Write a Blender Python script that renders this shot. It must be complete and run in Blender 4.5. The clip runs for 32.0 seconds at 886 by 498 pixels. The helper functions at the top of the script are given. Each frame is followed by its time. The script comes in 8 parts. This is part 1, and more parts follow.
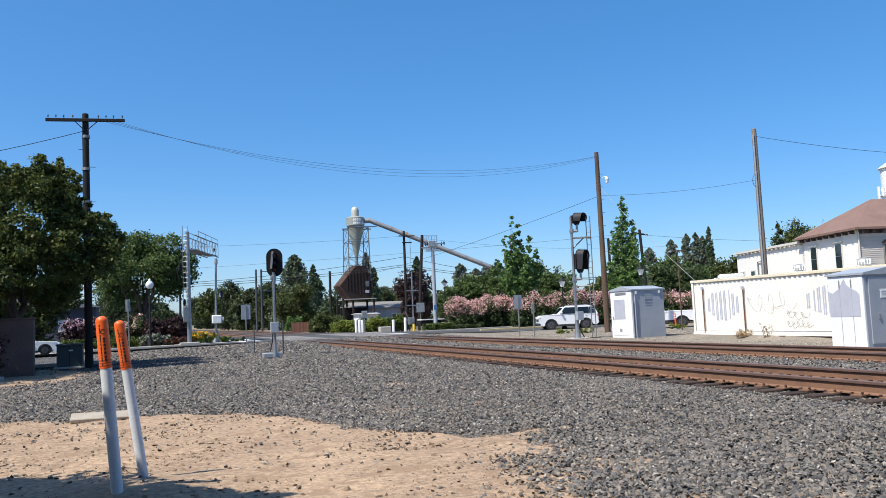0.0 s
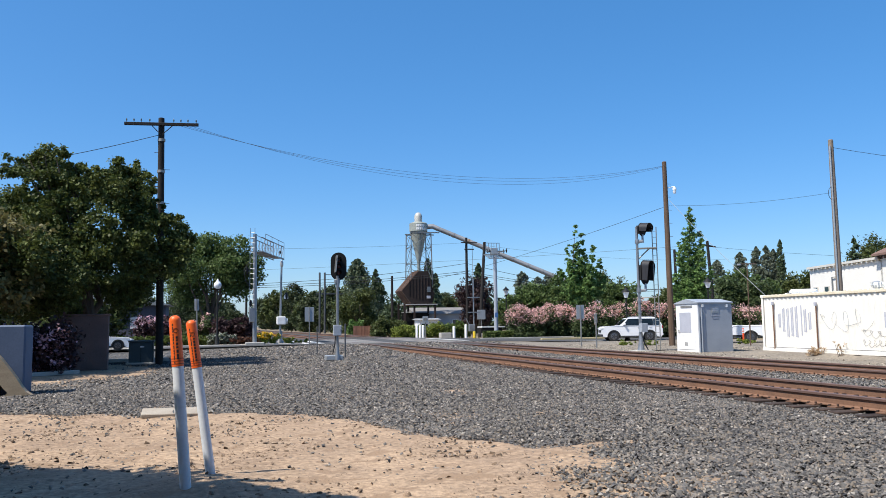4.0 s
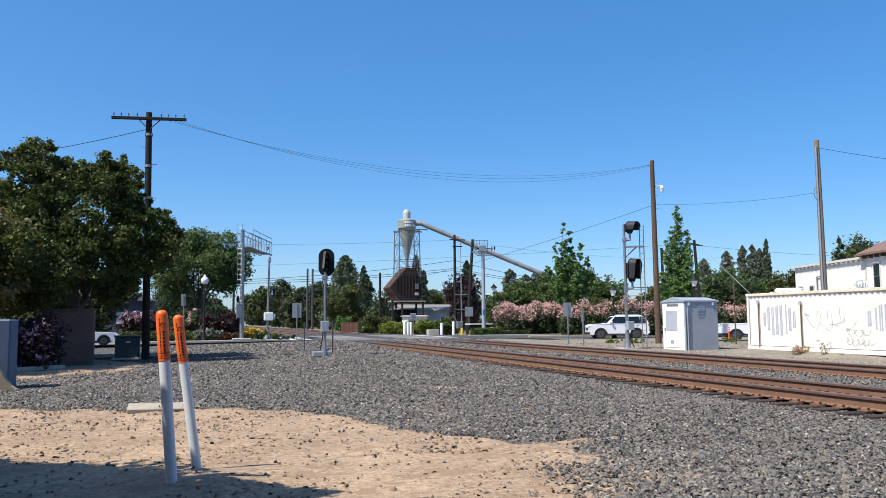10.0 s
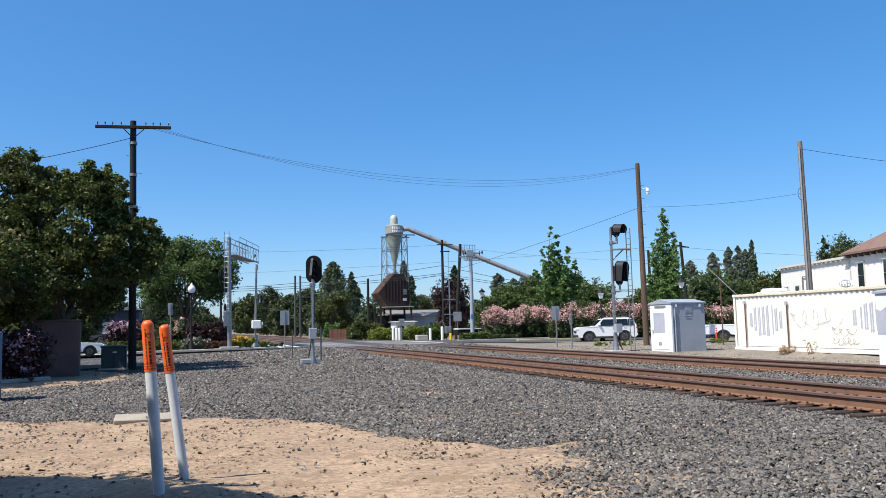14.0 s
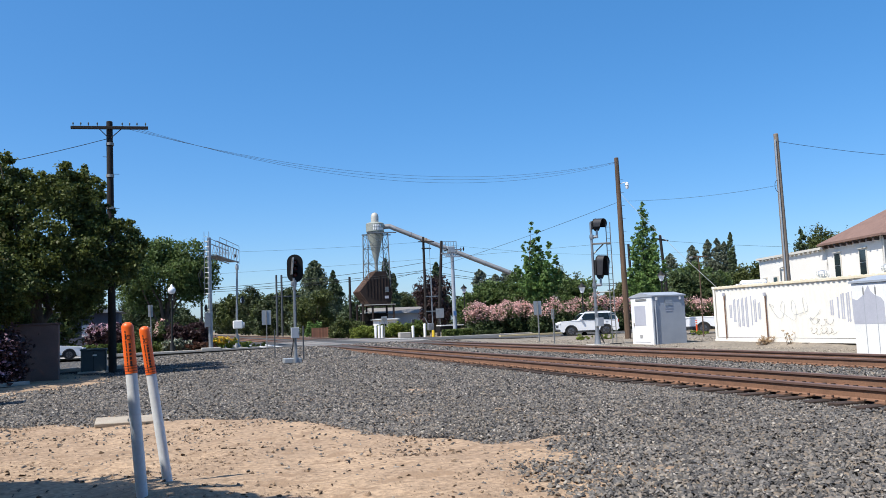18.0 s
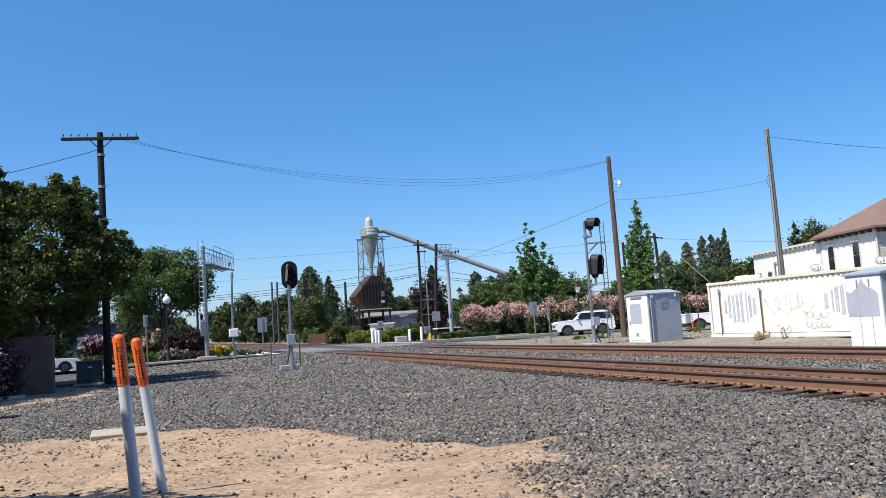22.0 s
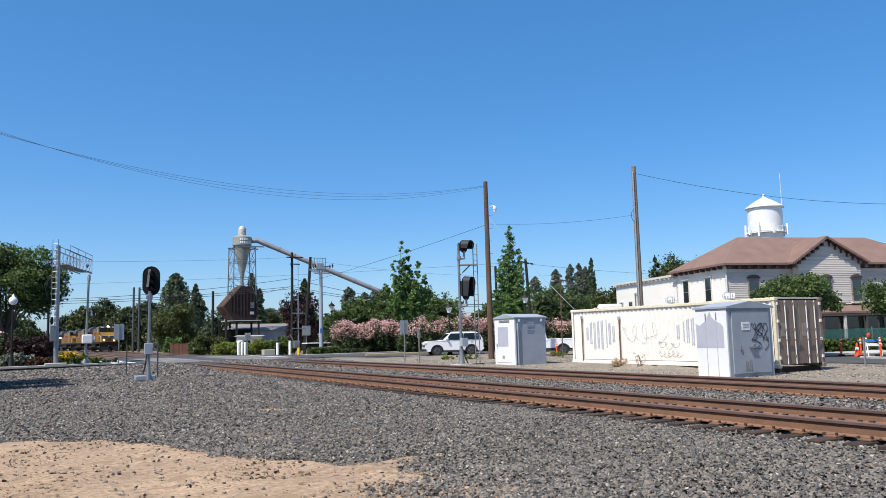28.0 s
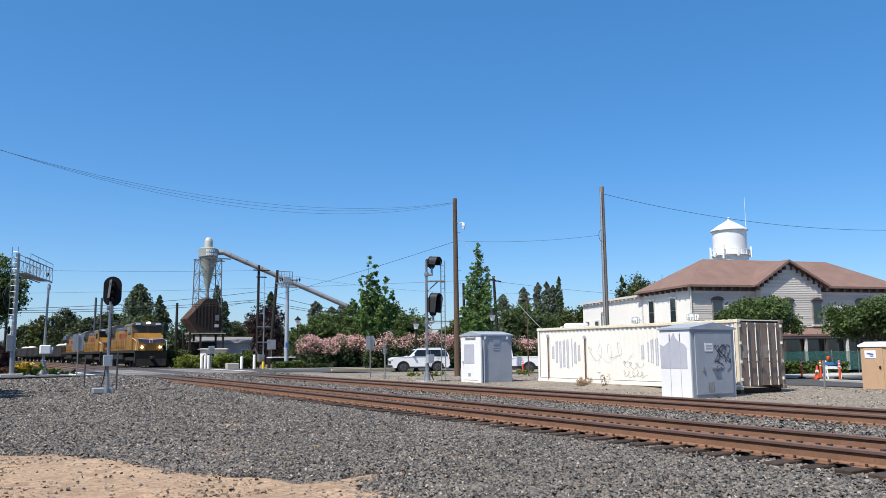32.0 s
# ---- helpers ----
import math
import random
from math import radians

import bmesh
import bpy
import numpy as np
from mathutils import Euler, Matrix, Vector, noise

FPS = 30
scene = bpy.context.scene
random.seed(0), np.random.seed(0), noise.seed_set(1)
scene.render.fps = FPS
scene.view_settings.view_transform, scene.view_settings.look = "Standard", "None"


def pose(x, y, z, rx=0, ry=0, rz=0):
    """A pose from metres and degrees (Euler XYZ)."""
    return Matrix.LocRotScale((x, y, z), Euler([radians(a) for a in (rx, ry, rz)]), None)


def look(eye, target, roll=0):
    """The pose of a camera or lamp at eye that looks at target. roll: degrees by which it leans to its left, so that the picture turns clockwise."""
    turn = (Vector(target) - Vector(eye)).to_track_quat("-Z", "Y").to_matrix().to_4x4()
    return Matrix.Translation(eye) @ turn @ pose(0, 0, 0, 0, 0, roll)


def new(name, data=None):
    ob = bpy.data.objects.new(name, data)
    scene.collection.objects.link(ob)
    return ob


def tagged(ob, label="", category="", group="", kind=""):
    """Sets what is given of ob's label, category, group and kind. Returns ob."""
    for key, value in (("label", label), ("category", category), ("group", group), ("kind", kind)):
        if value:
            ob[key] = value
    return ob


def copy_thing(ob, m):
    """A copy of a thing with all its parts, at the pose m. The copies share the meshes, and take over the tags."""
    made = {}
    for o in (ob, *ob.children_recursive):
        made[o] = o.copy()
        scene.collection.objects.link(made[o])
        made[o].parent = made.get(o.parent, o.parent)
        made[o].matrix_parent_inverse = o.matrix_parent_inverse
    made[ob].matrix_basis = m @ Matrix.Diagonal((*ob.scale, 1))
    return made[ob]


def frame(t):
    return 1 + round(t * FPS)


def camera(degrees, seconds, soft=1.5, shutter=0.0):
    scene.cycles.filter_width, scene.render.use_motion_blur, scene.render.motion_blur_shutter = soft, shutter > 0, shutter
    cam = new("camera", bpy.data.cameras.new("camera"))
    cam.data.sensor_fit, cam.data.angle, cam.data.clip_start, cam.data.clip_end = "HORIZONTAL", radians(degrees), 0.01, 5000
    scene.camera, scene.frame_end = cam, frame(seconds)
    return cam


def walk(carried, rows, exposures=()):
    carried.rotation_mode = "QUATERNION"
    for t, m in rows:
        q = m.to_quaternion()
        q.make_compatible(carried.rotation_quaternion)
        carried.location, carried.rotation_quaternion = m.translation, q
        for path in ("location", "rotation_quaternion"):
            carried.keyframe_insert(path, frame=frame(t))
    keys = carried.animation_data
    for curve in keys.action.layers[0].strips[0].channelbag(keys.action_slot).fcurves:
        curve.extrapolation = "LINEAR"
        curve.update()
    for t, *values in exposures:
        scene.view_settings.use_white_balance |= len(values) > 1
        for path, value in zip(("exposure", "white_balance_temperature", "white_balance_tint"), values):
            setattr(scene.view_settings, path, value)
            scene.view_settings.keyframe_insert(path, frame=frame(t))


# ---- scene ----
cam = camera(58.6, 32.0, soft=0.58)
# camera: hand-held beside the line, panning slowly to the right
ROWS = [
    (0.0, pose(0.000, 0.048, 1.588, 94.79, 2.49, -20.76)),
    (0.5, pose(-0.020, 0.047, 1.589, 93.96, 2.09, -20.50)),
    (1.0, pose(-0.037, 0.046, 1.589, 93.65, 1.72, -19.42)),
    (1.5, pose(-0.040, 0.048, 1.591, 93.62, 1.88, -17.20)),
    (2.0, pose(-0.042, 0.055, 1.593, 93.87, 1.38, -17.04)),
    (2.5, pose(-0.039, 0.059, 1.596, 94.07, 1.65, -17.18)),
    (3.0, pose(-0.037, 0.063, 1.593, 94.57, 1.80, -16.48)),
    (3.5, pose(-0.039, 0.063, 1.604, 95.41, 1.25, -16.31)),
    (5.5, pose(-0.019, 0.045, 1.593, 94.60, 0.15, -16.73)),
    (6.0, pose(-0.022, 0.046, 1.595, 94.20, -0.00, -16.90)),
    (6.5, pose(-0.026, 0.042, 1.593, 93.99, 0.30, -16.88)),
    (7.0, pose(-0.034, 0.035, 1.595, 94.10, 0.47, -16.99)),
    (7.5, pose(-0.044, 0.027, 1.596, 94.13, 0.76, -16.79)),
    (8.0, pose(-0.042, 0.023, 1.602, 94.45, 0.78, -16.71)),
    (8.5, pose(-0.038, 0.018, 1.598, 94.65, 0.82, -16.55)),
    (9.0, pose(-0.040, 0.016, 1.597, 95.00, 0.54, -16.63)),
    (9.5, pose(-0.035, 0.016, 1.598, 95.13, 0.52, -16.75)),
    (10.0, pose(-0.037, 0.017, 1.592, 95.18, 0.51, -17.28)),
    (10.5, pose(-0.035, 0.013, 1.594, 94.84, 0.79, -17.64)),
    (11.0, pose(-0.033, 0.012, 1.596, 94.54, 0.96, -17.76)),
    (11.5, pose(-0.037, 0.008, 1.599, 94.49, 1.02, -17.95)),
    (12.0, pose(-0.055, 0.008, 1.598, 94.97, 1.15, -17.21)),
    (12.5, pose(-0.057, 0.011, 1.599, 95.49, 1.08, -16.99)),
    (13.0, pose(-0.043, 0.012, 1.599, 96.05, 1.03, -17.73)),
    (13.5, pose(-0.038, 0.013, 1.602, 95.69, 1.25, -17.76)),
    (14.0, pose(-0.027, 0.019, 1.601, 95.53, 1.36, -18.10)),
    (14.5, pose(-0.024, 0.018, 1.601, 95.20, 1.41, -18.11)),
    (16.5, pose(-0.027, -0.000, 1.597, 94.97, 1.95, -18.47)),
    (17.0, pose(-0.026, 0.002, 1.598, 94.91, 2.14, -18.44)),
    (17.5, pose(-0.024, 0.003, 1.598, 95.03, 2.14, -19.40)),
    (18.0, pose(-0.026, 0.004, 1.598, 95.26, 2.37, -19.36)),
    (18.5, pose(-0.026, 0.006, 1.596, 95.29, 2.35, -19.24)),
    (19.0, pose(-0.025, 0.006, 1.599, 95.28, 2.79, -18.69)),
    (19.5, pose(-0.023, 0.006, 1.602, 95.35, 2.98, -18.89)),
    (20.0, pose(-0.022, 0.003, 1.597, 95.45, 3.16, -19.05)),
    (20.5, pose(-0.007, 0.002, 1.596, 95.32, 3.66, -18.96)),
    (21.0, pose(0.006, -0.003, 1.597, 95.29, 3.69, -19.11)),
    (21.5, pose(0.018, -0.004, 1.606, 95.32, 3.91, -19.19)),
    (22.0, pose(0.019, -0.003, 1.606, 95.45, 3.79, -19.58)),
    (22.5, pose(0.028, -0.001, 1.608, 95.62, 3.40, -19.94)),
    (23.0, pose(0.030, 0.003, 1.608, 95.67, 3.25, -20.09)),
    (23.5, pose(0.041, 0.003, 1.604, 95.69, 3.34, -20.60)),
    (24.0, pose(0.051, 0.000, 1.607, 95.72, 3.16, -21.32)),
    (24.5, pose(0.047, -0.007, 1.610, 95.86, 3.08, -21.51)),
    (25.0, pose(0.047, -0.012, 1.605, 96.01, 3.00, -22.10)),
    (25.5, pose(0.100, -0.008, 1.609, 96.17, 3.63, -23.97)),
    (26.0, pose(0.152, -0.003, 1.620, 96.36, 3.39, -26.05)),
    (26.5, pose(0.150, -0.005, 1.617, 96.41, 2.51, -26.26)),
    (28.5, pose(0.163, 0.006, 1.604, 96.35, 1.40, -30.67)),
    (29.0, pose(0.182, 0.011, 1.608, 96.68, 1.74, -32.43)),
    (29.5, pose(0.205, 0.006, 1.610, 96.89, 1.52, -32.12)),
    (30.0, pose(0.230, 0.013, 1.612, 97.34, 1.90, -31.10)),
    (30.5, pose(0.238, 0.027, 1.610, 97.08, 1.63, -31.11)),
    (31.0, pose(0.252, 0.034, 1.614, 97.65, 0.94, -32.08)),
    (31.5, pose(0.242, 0.034, 1.610, 98.04, 0.84, -31.79)),
    (32.0, pose(0.243, 0.032, 1.614, 97.41, 0.53, -31.16)),
]
walk(cam, ROWS, ((0.0, 0.36), (23.0, 0.35), (27.0, 0.28), (32.0, 0.27)))

# ---- world and sun ----
SUN_ELEV, SUN_AZ = 57.0, 196.0      # azimuth: where the sun stands, degrees from +X towards +Y
world = bpy.data.worlds.new("sky")
scene.world = world
world.use_nodes = True
wn = world.node_tree
sky = wn.nodes.new("ShaderNodeTexSky")
sky.sky_type, sky.sun_disc = "NISHITA", False
sky.sun_elevation, sky.sun_rotation = radians(SUN_ELEV), radians(90 - SUN_AZ)
sky.air_density, sky.dust_density, sky.ozone_density = 0.8, 1.0, 4.0
# clear dry air: a deeper blue than the plain model
deep = wn.nodes.new("ShaderNodeHueSaturation")
deep.inputs["Hue"].default_value, deep.inputs["Saturation"].default_value, deep.inputs["Value"].default_value = 0.503, 1.36, 1.0
even = wn.nodes.new("ShaderNodeGamma")
even.inputs["Gamma"].default_value = 0.92
wn.links.new(sky.outputs[0], even.inputs["Color"])
wn.links.new(even.outputs[0], deep.inputs["Color"])
clear = wn.nodes.new("ShaderNodeMix")
clear.data_type = "RGBA"
clear.inputs[0].default_value = 0.2
clear.inputs[7].default_value = (0.85, 2.45, 4.7, 1.0)
wn.links.new(deep.outputs[0], clear.inputs[6])
wn.links.new(clear.outputs[2], wn.nodes["Background"].inputs[0])
wn.nodes["Background"].inputs[1].default_value = 0.16
sun_data = bpy.data.lights.new("sun", "SUN")
sun_data.energy, sun_data.angle, sun_data.color = 5.0, radians(0.53), (1.0, 0.95, 0.87)
sun = new("sun", sun_data)
_e, _a = radians(SUN_ELEV), radians(SUN_AZ)
SUN_DIR = Vector((math.cos(_e) * math.cos(_a), math.cos(_e) * math.sin(_a), math.sin(_e)))
sun.matrix_basis = look((0, 0, 60), Vector((0, 0, 60)) - SUN_DIR)


# ---- materials ----
def mat(name, c1, c2=None, scale=3.0, rough=0.7, metal=0.0, bump=0.0, bscale=60.0, fine=0.12, rnd=0.0, island=0.0,
        spots=None, spot_scale=1.2, spot_at=0.62, thin=0.0, emit=None, power=0.0, stretch=(1, 1, 1), spec=0.5, coords="Object", tones=None):
    """A surface with variation at two scales (stains and grain), fine relief and, if wanted, worn spots."""
    m = bpy.data.materials.new(name)
    m.use_nodes = True
    nt = m.node_tree
    N, L = nt.nodes, nt.links
    p = N["Principled BSDF"]
    p.inputs["Roughness"].default_value, p.inputs["Metallic"].default_value = rough, metal
    p.inputs["Specular IOR Level"].default_value = spec
    c2 = c2 or tuple(c * 0.8 for c in c1)
    tc = N.new("ShaderNodeTexCoord")
    mp = N.new("ShaderNodeMapping")
    mp.inputs["Scale"].default_value = stretch
    L.new(tc.outputs[coords], mp.inputs[0])

    def noise_tex(sc, det=4.0):
        n = N.new("ShaderNodeTexNoise")
        n.inputs["Scale"].default_value, n.inputs["Detail"].default_value = sc, det
        L.new(mp.outputs[0], n.inputs["Vector"])
        return n

    def mix(kind, fac, a, b):
        x = N.new("ShaderNodeMix")
        x.data_type, x.blend_type = "RGBA", kind
        for sock, v in ((x.inputs[0], fac), (x.inputs[6], a), (x.inputs[7], b)):
            if isinstance(v, bpy.types.NodeSocket):
                L.new(v, sock)
            elif isinstance(v, tuple):
                sock.default_value = (*v, 1.0)
            else:
                sock.default_value = v
        return x.outputs[2]

    def ramp(src, lo, hi):
        r = N.new("ShaderNodeMapRange")
        r.inputs[1].default_value, r.inputs[2].default_value = lo, hi
        L.new(src, r.inputs[0])
        return r.outputs[0]

    big = noise_tex(scale)
    col = mix("MIX", ramp(big.outputs[0], 0.3, 0.7), tuple(c1), tuple(c2))
    if fine:
        g = noise_tex(scale * 14 + 3, 3.0)
        k = ramp(g.outputs[0], 0.25, 0.75)
        col = mix("MULTIPLY", 1.0, col, mix("MIX", k, (1 - fine,) * 3, (1 + fine,) * 3))
    if spots:
        s = noise_tex(spot_scale, 6.0)
        col = mix("MIX", ramp(s.outputs[0], spot_at, spot_at + 0.06), col, tuple(spots))
    if tones:
        cr_ = N.new("ShaderNodeValToRGB")
        for k, (at_, c) in enumerate(tones):
            el = cr_.color_ramp.elements[k] if k < 2 else cr_.color_ramp.elements.new(at_)
            el.position, el.color = at_, (*c, 1)
        L.new(N.new("ShaderNodeNewGeometry").outputs["Random Per Island"], cr_.inputs[0])
        col = mix("MULTIPLY", 1.0, col, cr_.outputs[0])
    if rnd or island:
        src = N.new("ShaderNodeObjectInfo").outputs["Random"] if rnd else N.new("ShaderNodeNewGeometry").outputs["Random Per Island"]
        a = rnd or island
        col = mix("MULTIPLY", 1.0, col, mix("MIX", src, (1 - a,) * 3, (1 + a,) * 3))
    L.new(col, p.inputs["Base Color"])
    if bump:
        b = N.new("ShaderNodeBump")
        b.inputs["Strength"].default_value, b.inputs["Distance"].default_value = min(1.0, bump), 0.02
        L.new(noise_tex(bscale, 3.0).outputs[0], b.inputs["Height"])
        L.new(b.outputs[0], p.inputs["Normal"])
    if emit:
        p.inputs["Emission Color"].default_value = (*emit, 1)
        p.inputs["Emission Strength"].default_value = power
    if thin:
        t = N.new("ShaderNodeBsdfTranslucent")
        L.new(col, t.inputs[0])
        x = N.new("ShaderNodeMixShader")
        x.inputs[0].default_value = thin
        L.new(p.outputs[0], x.inputs[1])
        L.new(t.outputs[0], x.inputs[2])
        L.new(x.outputs[0], N["Material Output"].inputs[0])
    return m


def glass_mat(name, tint=(0.02, 0.03, 0.035), rough=0.05):
    return mat(name, tint, tuple(c * 1.3 for c in tint), scale=1.0, rough=rough, spec=0.9, fine=0.05)


# ---- mesh tools ----
class Shape:
    """Collects corners and faces of one mesh."""

    def __init__(self, m=None):
        self.v, self.f, self.m = [], [], m or Matrix()

    def add(self, pts, faces):
        n = len(self.v)
        self.v += [tuple(self.m @ Vector(p)) for p in pts]
        self.f += [tuple(n + i for i in f) for f in faces]
        return self

    def box(self, c, s, rot=(0, 0, 0), ch=0.0):
        """A block with its centre at c, chamfered by ch."""
        hx, hy, hz = (a / 2 for a in s)
        R = Euler([radians(a) for a in rot]).to_matrix()
        if ch <= 0:
            pts = [(x, y, z) for x in (-hx, hx) for y in (-hy, hy) for z in (-hz, hz)]
            fs = [(0, 1, 3, 2), (4, 6, 7, 5), (0, 4, 5, 1), (2, 3, 7, 6), (0, 2, 6, 4), (1, 5, 7, 3)]
        else:
            pts, ids = [], {}
            for sx in (-1, 1):
                for sy in (-1, 1):
                    for sz in (-1, 1):
                        for k in range(3):
                            p = [sx * (hx - ch), sy * (hy - ch), sz * (hz - ch)]
                            p[k] += (sx, sy, sz)[k] * ch
                            ids[sx, sy, sz, k] = len(pts)
                            pts.append(tuple(p))
            fs = []
            for k in range(3):
                i, j = (k + 1) % 3, (k + 2) % 3
                for d in (-1, 1):
                    q = []
                    for a, b in ((-1, -1), (1, -1), (1, 1), (-1, 1)):
                        t = [0, 0, 0]
                        t[k], t[i], t[j] = d, a, b
                        q.append(ids[t[0], t[1], t[2], k])
                    fs.append(tuple(q if d > 0 else q[::-1]))
            for k in range(3):
                i, j = (k + 1) % 3, (k + 2) % 3
                for a in (-1, 1):
                    for b in (-1, 1):
                        lo, hi = [0, 0, 0], [0, 0, 0]
                        lo[k], hi[k] = -1, 1
                        lo[i] = hi[i] = a
                        lo[j] = hi[j] = b
                        q = (ids[(*lo, i)], ids[(*hi, i)], ids[(*hi, j)], ids[(*lo, j)])
                        fs.append(q if a * b < 0 else q[::-1])
            for sx in (-1, 1):
                for sy in (-1, 1):
                    for sz in (-1, 1):
                        q = (ids[sx, sy, sz, 0], ids[sx, sy, sz, 1], ids[sx, sy, sz, 2])
                        fs.append(q if sx * sy * sz > 0 else q[::-1])
        C = Vector(c)
        return self.add([C + R @ Vector(p) for p in pts], fs)

    def cyl(self, p0, p1, r0, r1=None, n=10):
        r1 = r0 if r1 is None else r1
        a, b = Vector(p0), Vector(p1)
        q = (b - a).to_track_quat("Z", "Y")
        pts = []
        for o, r in ((a, r0), (b, r1)):
            pts += [o + q @ Vector((r * math.cos(2 * math.pi * i / n), r * math.sin(2 * math.pi * i / n), 0)) for i in range(n)]
        fs = [(i, (i + 1) % n, n + (i + 1) % n, n + i) for i in range(n)]
        fs += [tuple(range(n))[::-1], tuple(range(n, 2 * n))]
        return self.add(pts, fs)

    def tube(self, pts, r, n=6):
        """One bent tube through the points."""
        q = [Vector(p) for p in pts]
        t0 = (q[1] - q[0]).normalized()
        u = t0.orthogonal().normalized()
        ring = []
        for i, p in enumerate(q):
            t = (q[min(i + 1, len(q) - 1)] - q[max(i - 1, 0)]).normalized()
            u = (u - t * u.dot(t)).normalized()
            w = t.cross(u)
            ring += [p + (u * math.cos(2 * math.pi * k / n) + w * math.sin(2 * math.pi * k / n)) * r for k in range(n)]
        fs = [(i * n + k, i * n + (k + 1) % n, (i + 1) * n + (k + 1) % n, (i + 1) * n + k) for i in range(len(q) - 1) for k in range(n)]
        return self.add(ring, fs + [tuple(range(n))[::-1], tuple(range((len(q) - 1) * n, len(q) * n))])

    def lathe(self, profile, c=(0, 0, 0), n=16, rot=(0, 0, 0)):
        """profile: (radius, height) from bottom to top, turned round the upright through c."""
        R, C = Euler([radians(a) for a in rot]).to_matrix(), Vector(c)
        pts = []
        for r, z in profile:
            pts += [C + R @ Vector((r * math.cos(2 * math.pi * i / n), r * math.sin(2 * math.pi * i / n), z)) for i in range(n)]
        fs = []
        for k in range(len(profile) - 1):
            fs += [(k * n + i, k * n + (i + 1) % n, (k + 1) * n + (i + 1) % n, (k + 1) * n + i) for i in range(n)]
        fs += [tuple(range(n))[::-1], tuple(range((len(profile) - 1) * n, len(profile) * n))]
        return self.add(pts, fs)

    def prism(self, poly, lo, hi, axis="y"):
        """A 2D outline (counter-clockwise) drawn out from lo to hi along an axis: 'y' takes (x, z), 'x' takes (y, z), 'z' takes (x, y)."""
        put = {"y": lambda p, t: (p[0], t, p[1]), "x": lambda p, t: (t, p[0], p[1]), "z": lambda p, t: (p[0], p[1], t)}[axis]
        n = len(poly)
        pts = [put(p, lo) for p in poly] + [put(p, hi) for p in poly]
        fs = [(i, (i + 1) % n, n + (i + 1) % n, n + i) for i in range(n)] + [tuple(range(n))[::-1], tuple(range(n, 2 * n))]
        if axis == "y":
            fs = [f[::-1] for f in fs]
        return self.add(pts, fs)

    def mesh(self, name, material, smooth=35):
        me = bpy.data.meshes.new(name)
        me.from_pydata(self.v, [], self.f)
        me.materials.append(material)
        if smooth:
            me.polygons.foreach_set("use_smooth", [True] * len(me.polygons))
            me.set_sharp_from_angle(angle=radians(smooth))
        me.update()
        return me


def thing(name, m, label, category, group="", kind=""):
    """An Empty at the thing's base, which parents its parts."""
    ob = new(name)
    ob.empty_display_size = 0.2
    ob.matrix_basis = m
    return tagged(ob, label, category, group, kind)


def part(name, bm, material, parent, label="", kind="", m=None, smooth=35):
    """One mesh object under a thing or under a part; bm: a Shape or a mesh."""
    me = bm if isinstance(bm, bpy.types.Mesh) else bm.mesh(name, material, smooth)
    ob = new(name, me)
    ob.parent = parent
    if m is not None:
        ob.matrix_basis = m
    return tagged(ob, label, "", "", kind)


def solo(name, bm, material, label, category, group="", kind="", m=None, smooth=35):
    """A thing that is one mesh."""
    ob = new(name, bm.mesh(name, material, smooth))
    if m is not None:
        ob.matrix_basis = m
    return tagged(ob, label, category, group, kind)


def raw_mesh(name, verts, faces, material, smooth=False):
    """A mesh from numpy arrays of corners and equal-sided faces."""
    verts, faces = np.asarray(verts, np.float32), np.asarray(faces, np.int32)
    k = faces.shape[1]
    me = bpy.data.meshes.new(name)
    me.vertices.add(len(verts))
    me.vertices.foreach_set("co", verts.ravel())
    me.loops.add(faces.size)
    me.loops.foreach_set("vertex_index", faces.ravel())
    me.polygons.add(len(faces))
    me.polygons.foreach_set("loop_start", np.arange(0, faces.size, k, dtype=np.int32))
    if smooth:
        me.polygons.foreach_set("use_smooth", np.ones(len(faces), bool))
    me.materials.append(material)
    me.update(calc_edges=True)
    me.validate()
    return me


def smoothstep(a, b, x):
    t = np.clip((np.asarray(x, float) - a) / (b - a), 0, 1)
    return t * t * (3 - 2 * t)


# ---- plan: X to the right across the tracks, Y along them, camera over the origin ----
NEAR_X, FAR_X = 10.82, 16.1          # centres of the two tracks
RAIL_TOP, RAIL_H = 0.34, 0.2
ROAD_Y0, ROAD_Y1 = 54.3, 71.0       # the street that crosses the tracks


def line_shift(y):
    """How far the line has curved to the left at y: it is straight past the crossing, then bends."""
    return -0.00055 * max(0.0, y - 140.0) ** 2


def ground_z(x, y):
    """Height of the natural ground."""
    x, y = np.asarray(x, float), np.asarray(y, float)
    bed = 0.085 * smoothstep(3.0, 8.0, x) * (1 - 0.2 * smoothstep(17.0, 20.0, x)) + (0.018 * smoothstep(10.05, 10.4, x) + 0.027 * smoothstep(12.4, 13.8, x)) * (1 - smoothstep(17.4, 18.1, x))
    near_road = smoothstep(40, 53, y) * (1 - smoothstep(80, 95, y))
    lift = 0.16 * near_road * smoothstep(-6, 4, x) * (1 - smoothstep(19, 26, x))
    low = 0.3 * smoothstep(29, 33.5, x) * (1 - smoothstep(33, 42, y)) * (1 - smoothstep(62, 80, x))      # the station street lies lower
    return bed + lift + 0.05 * smoothstep(20, 50, y) - low

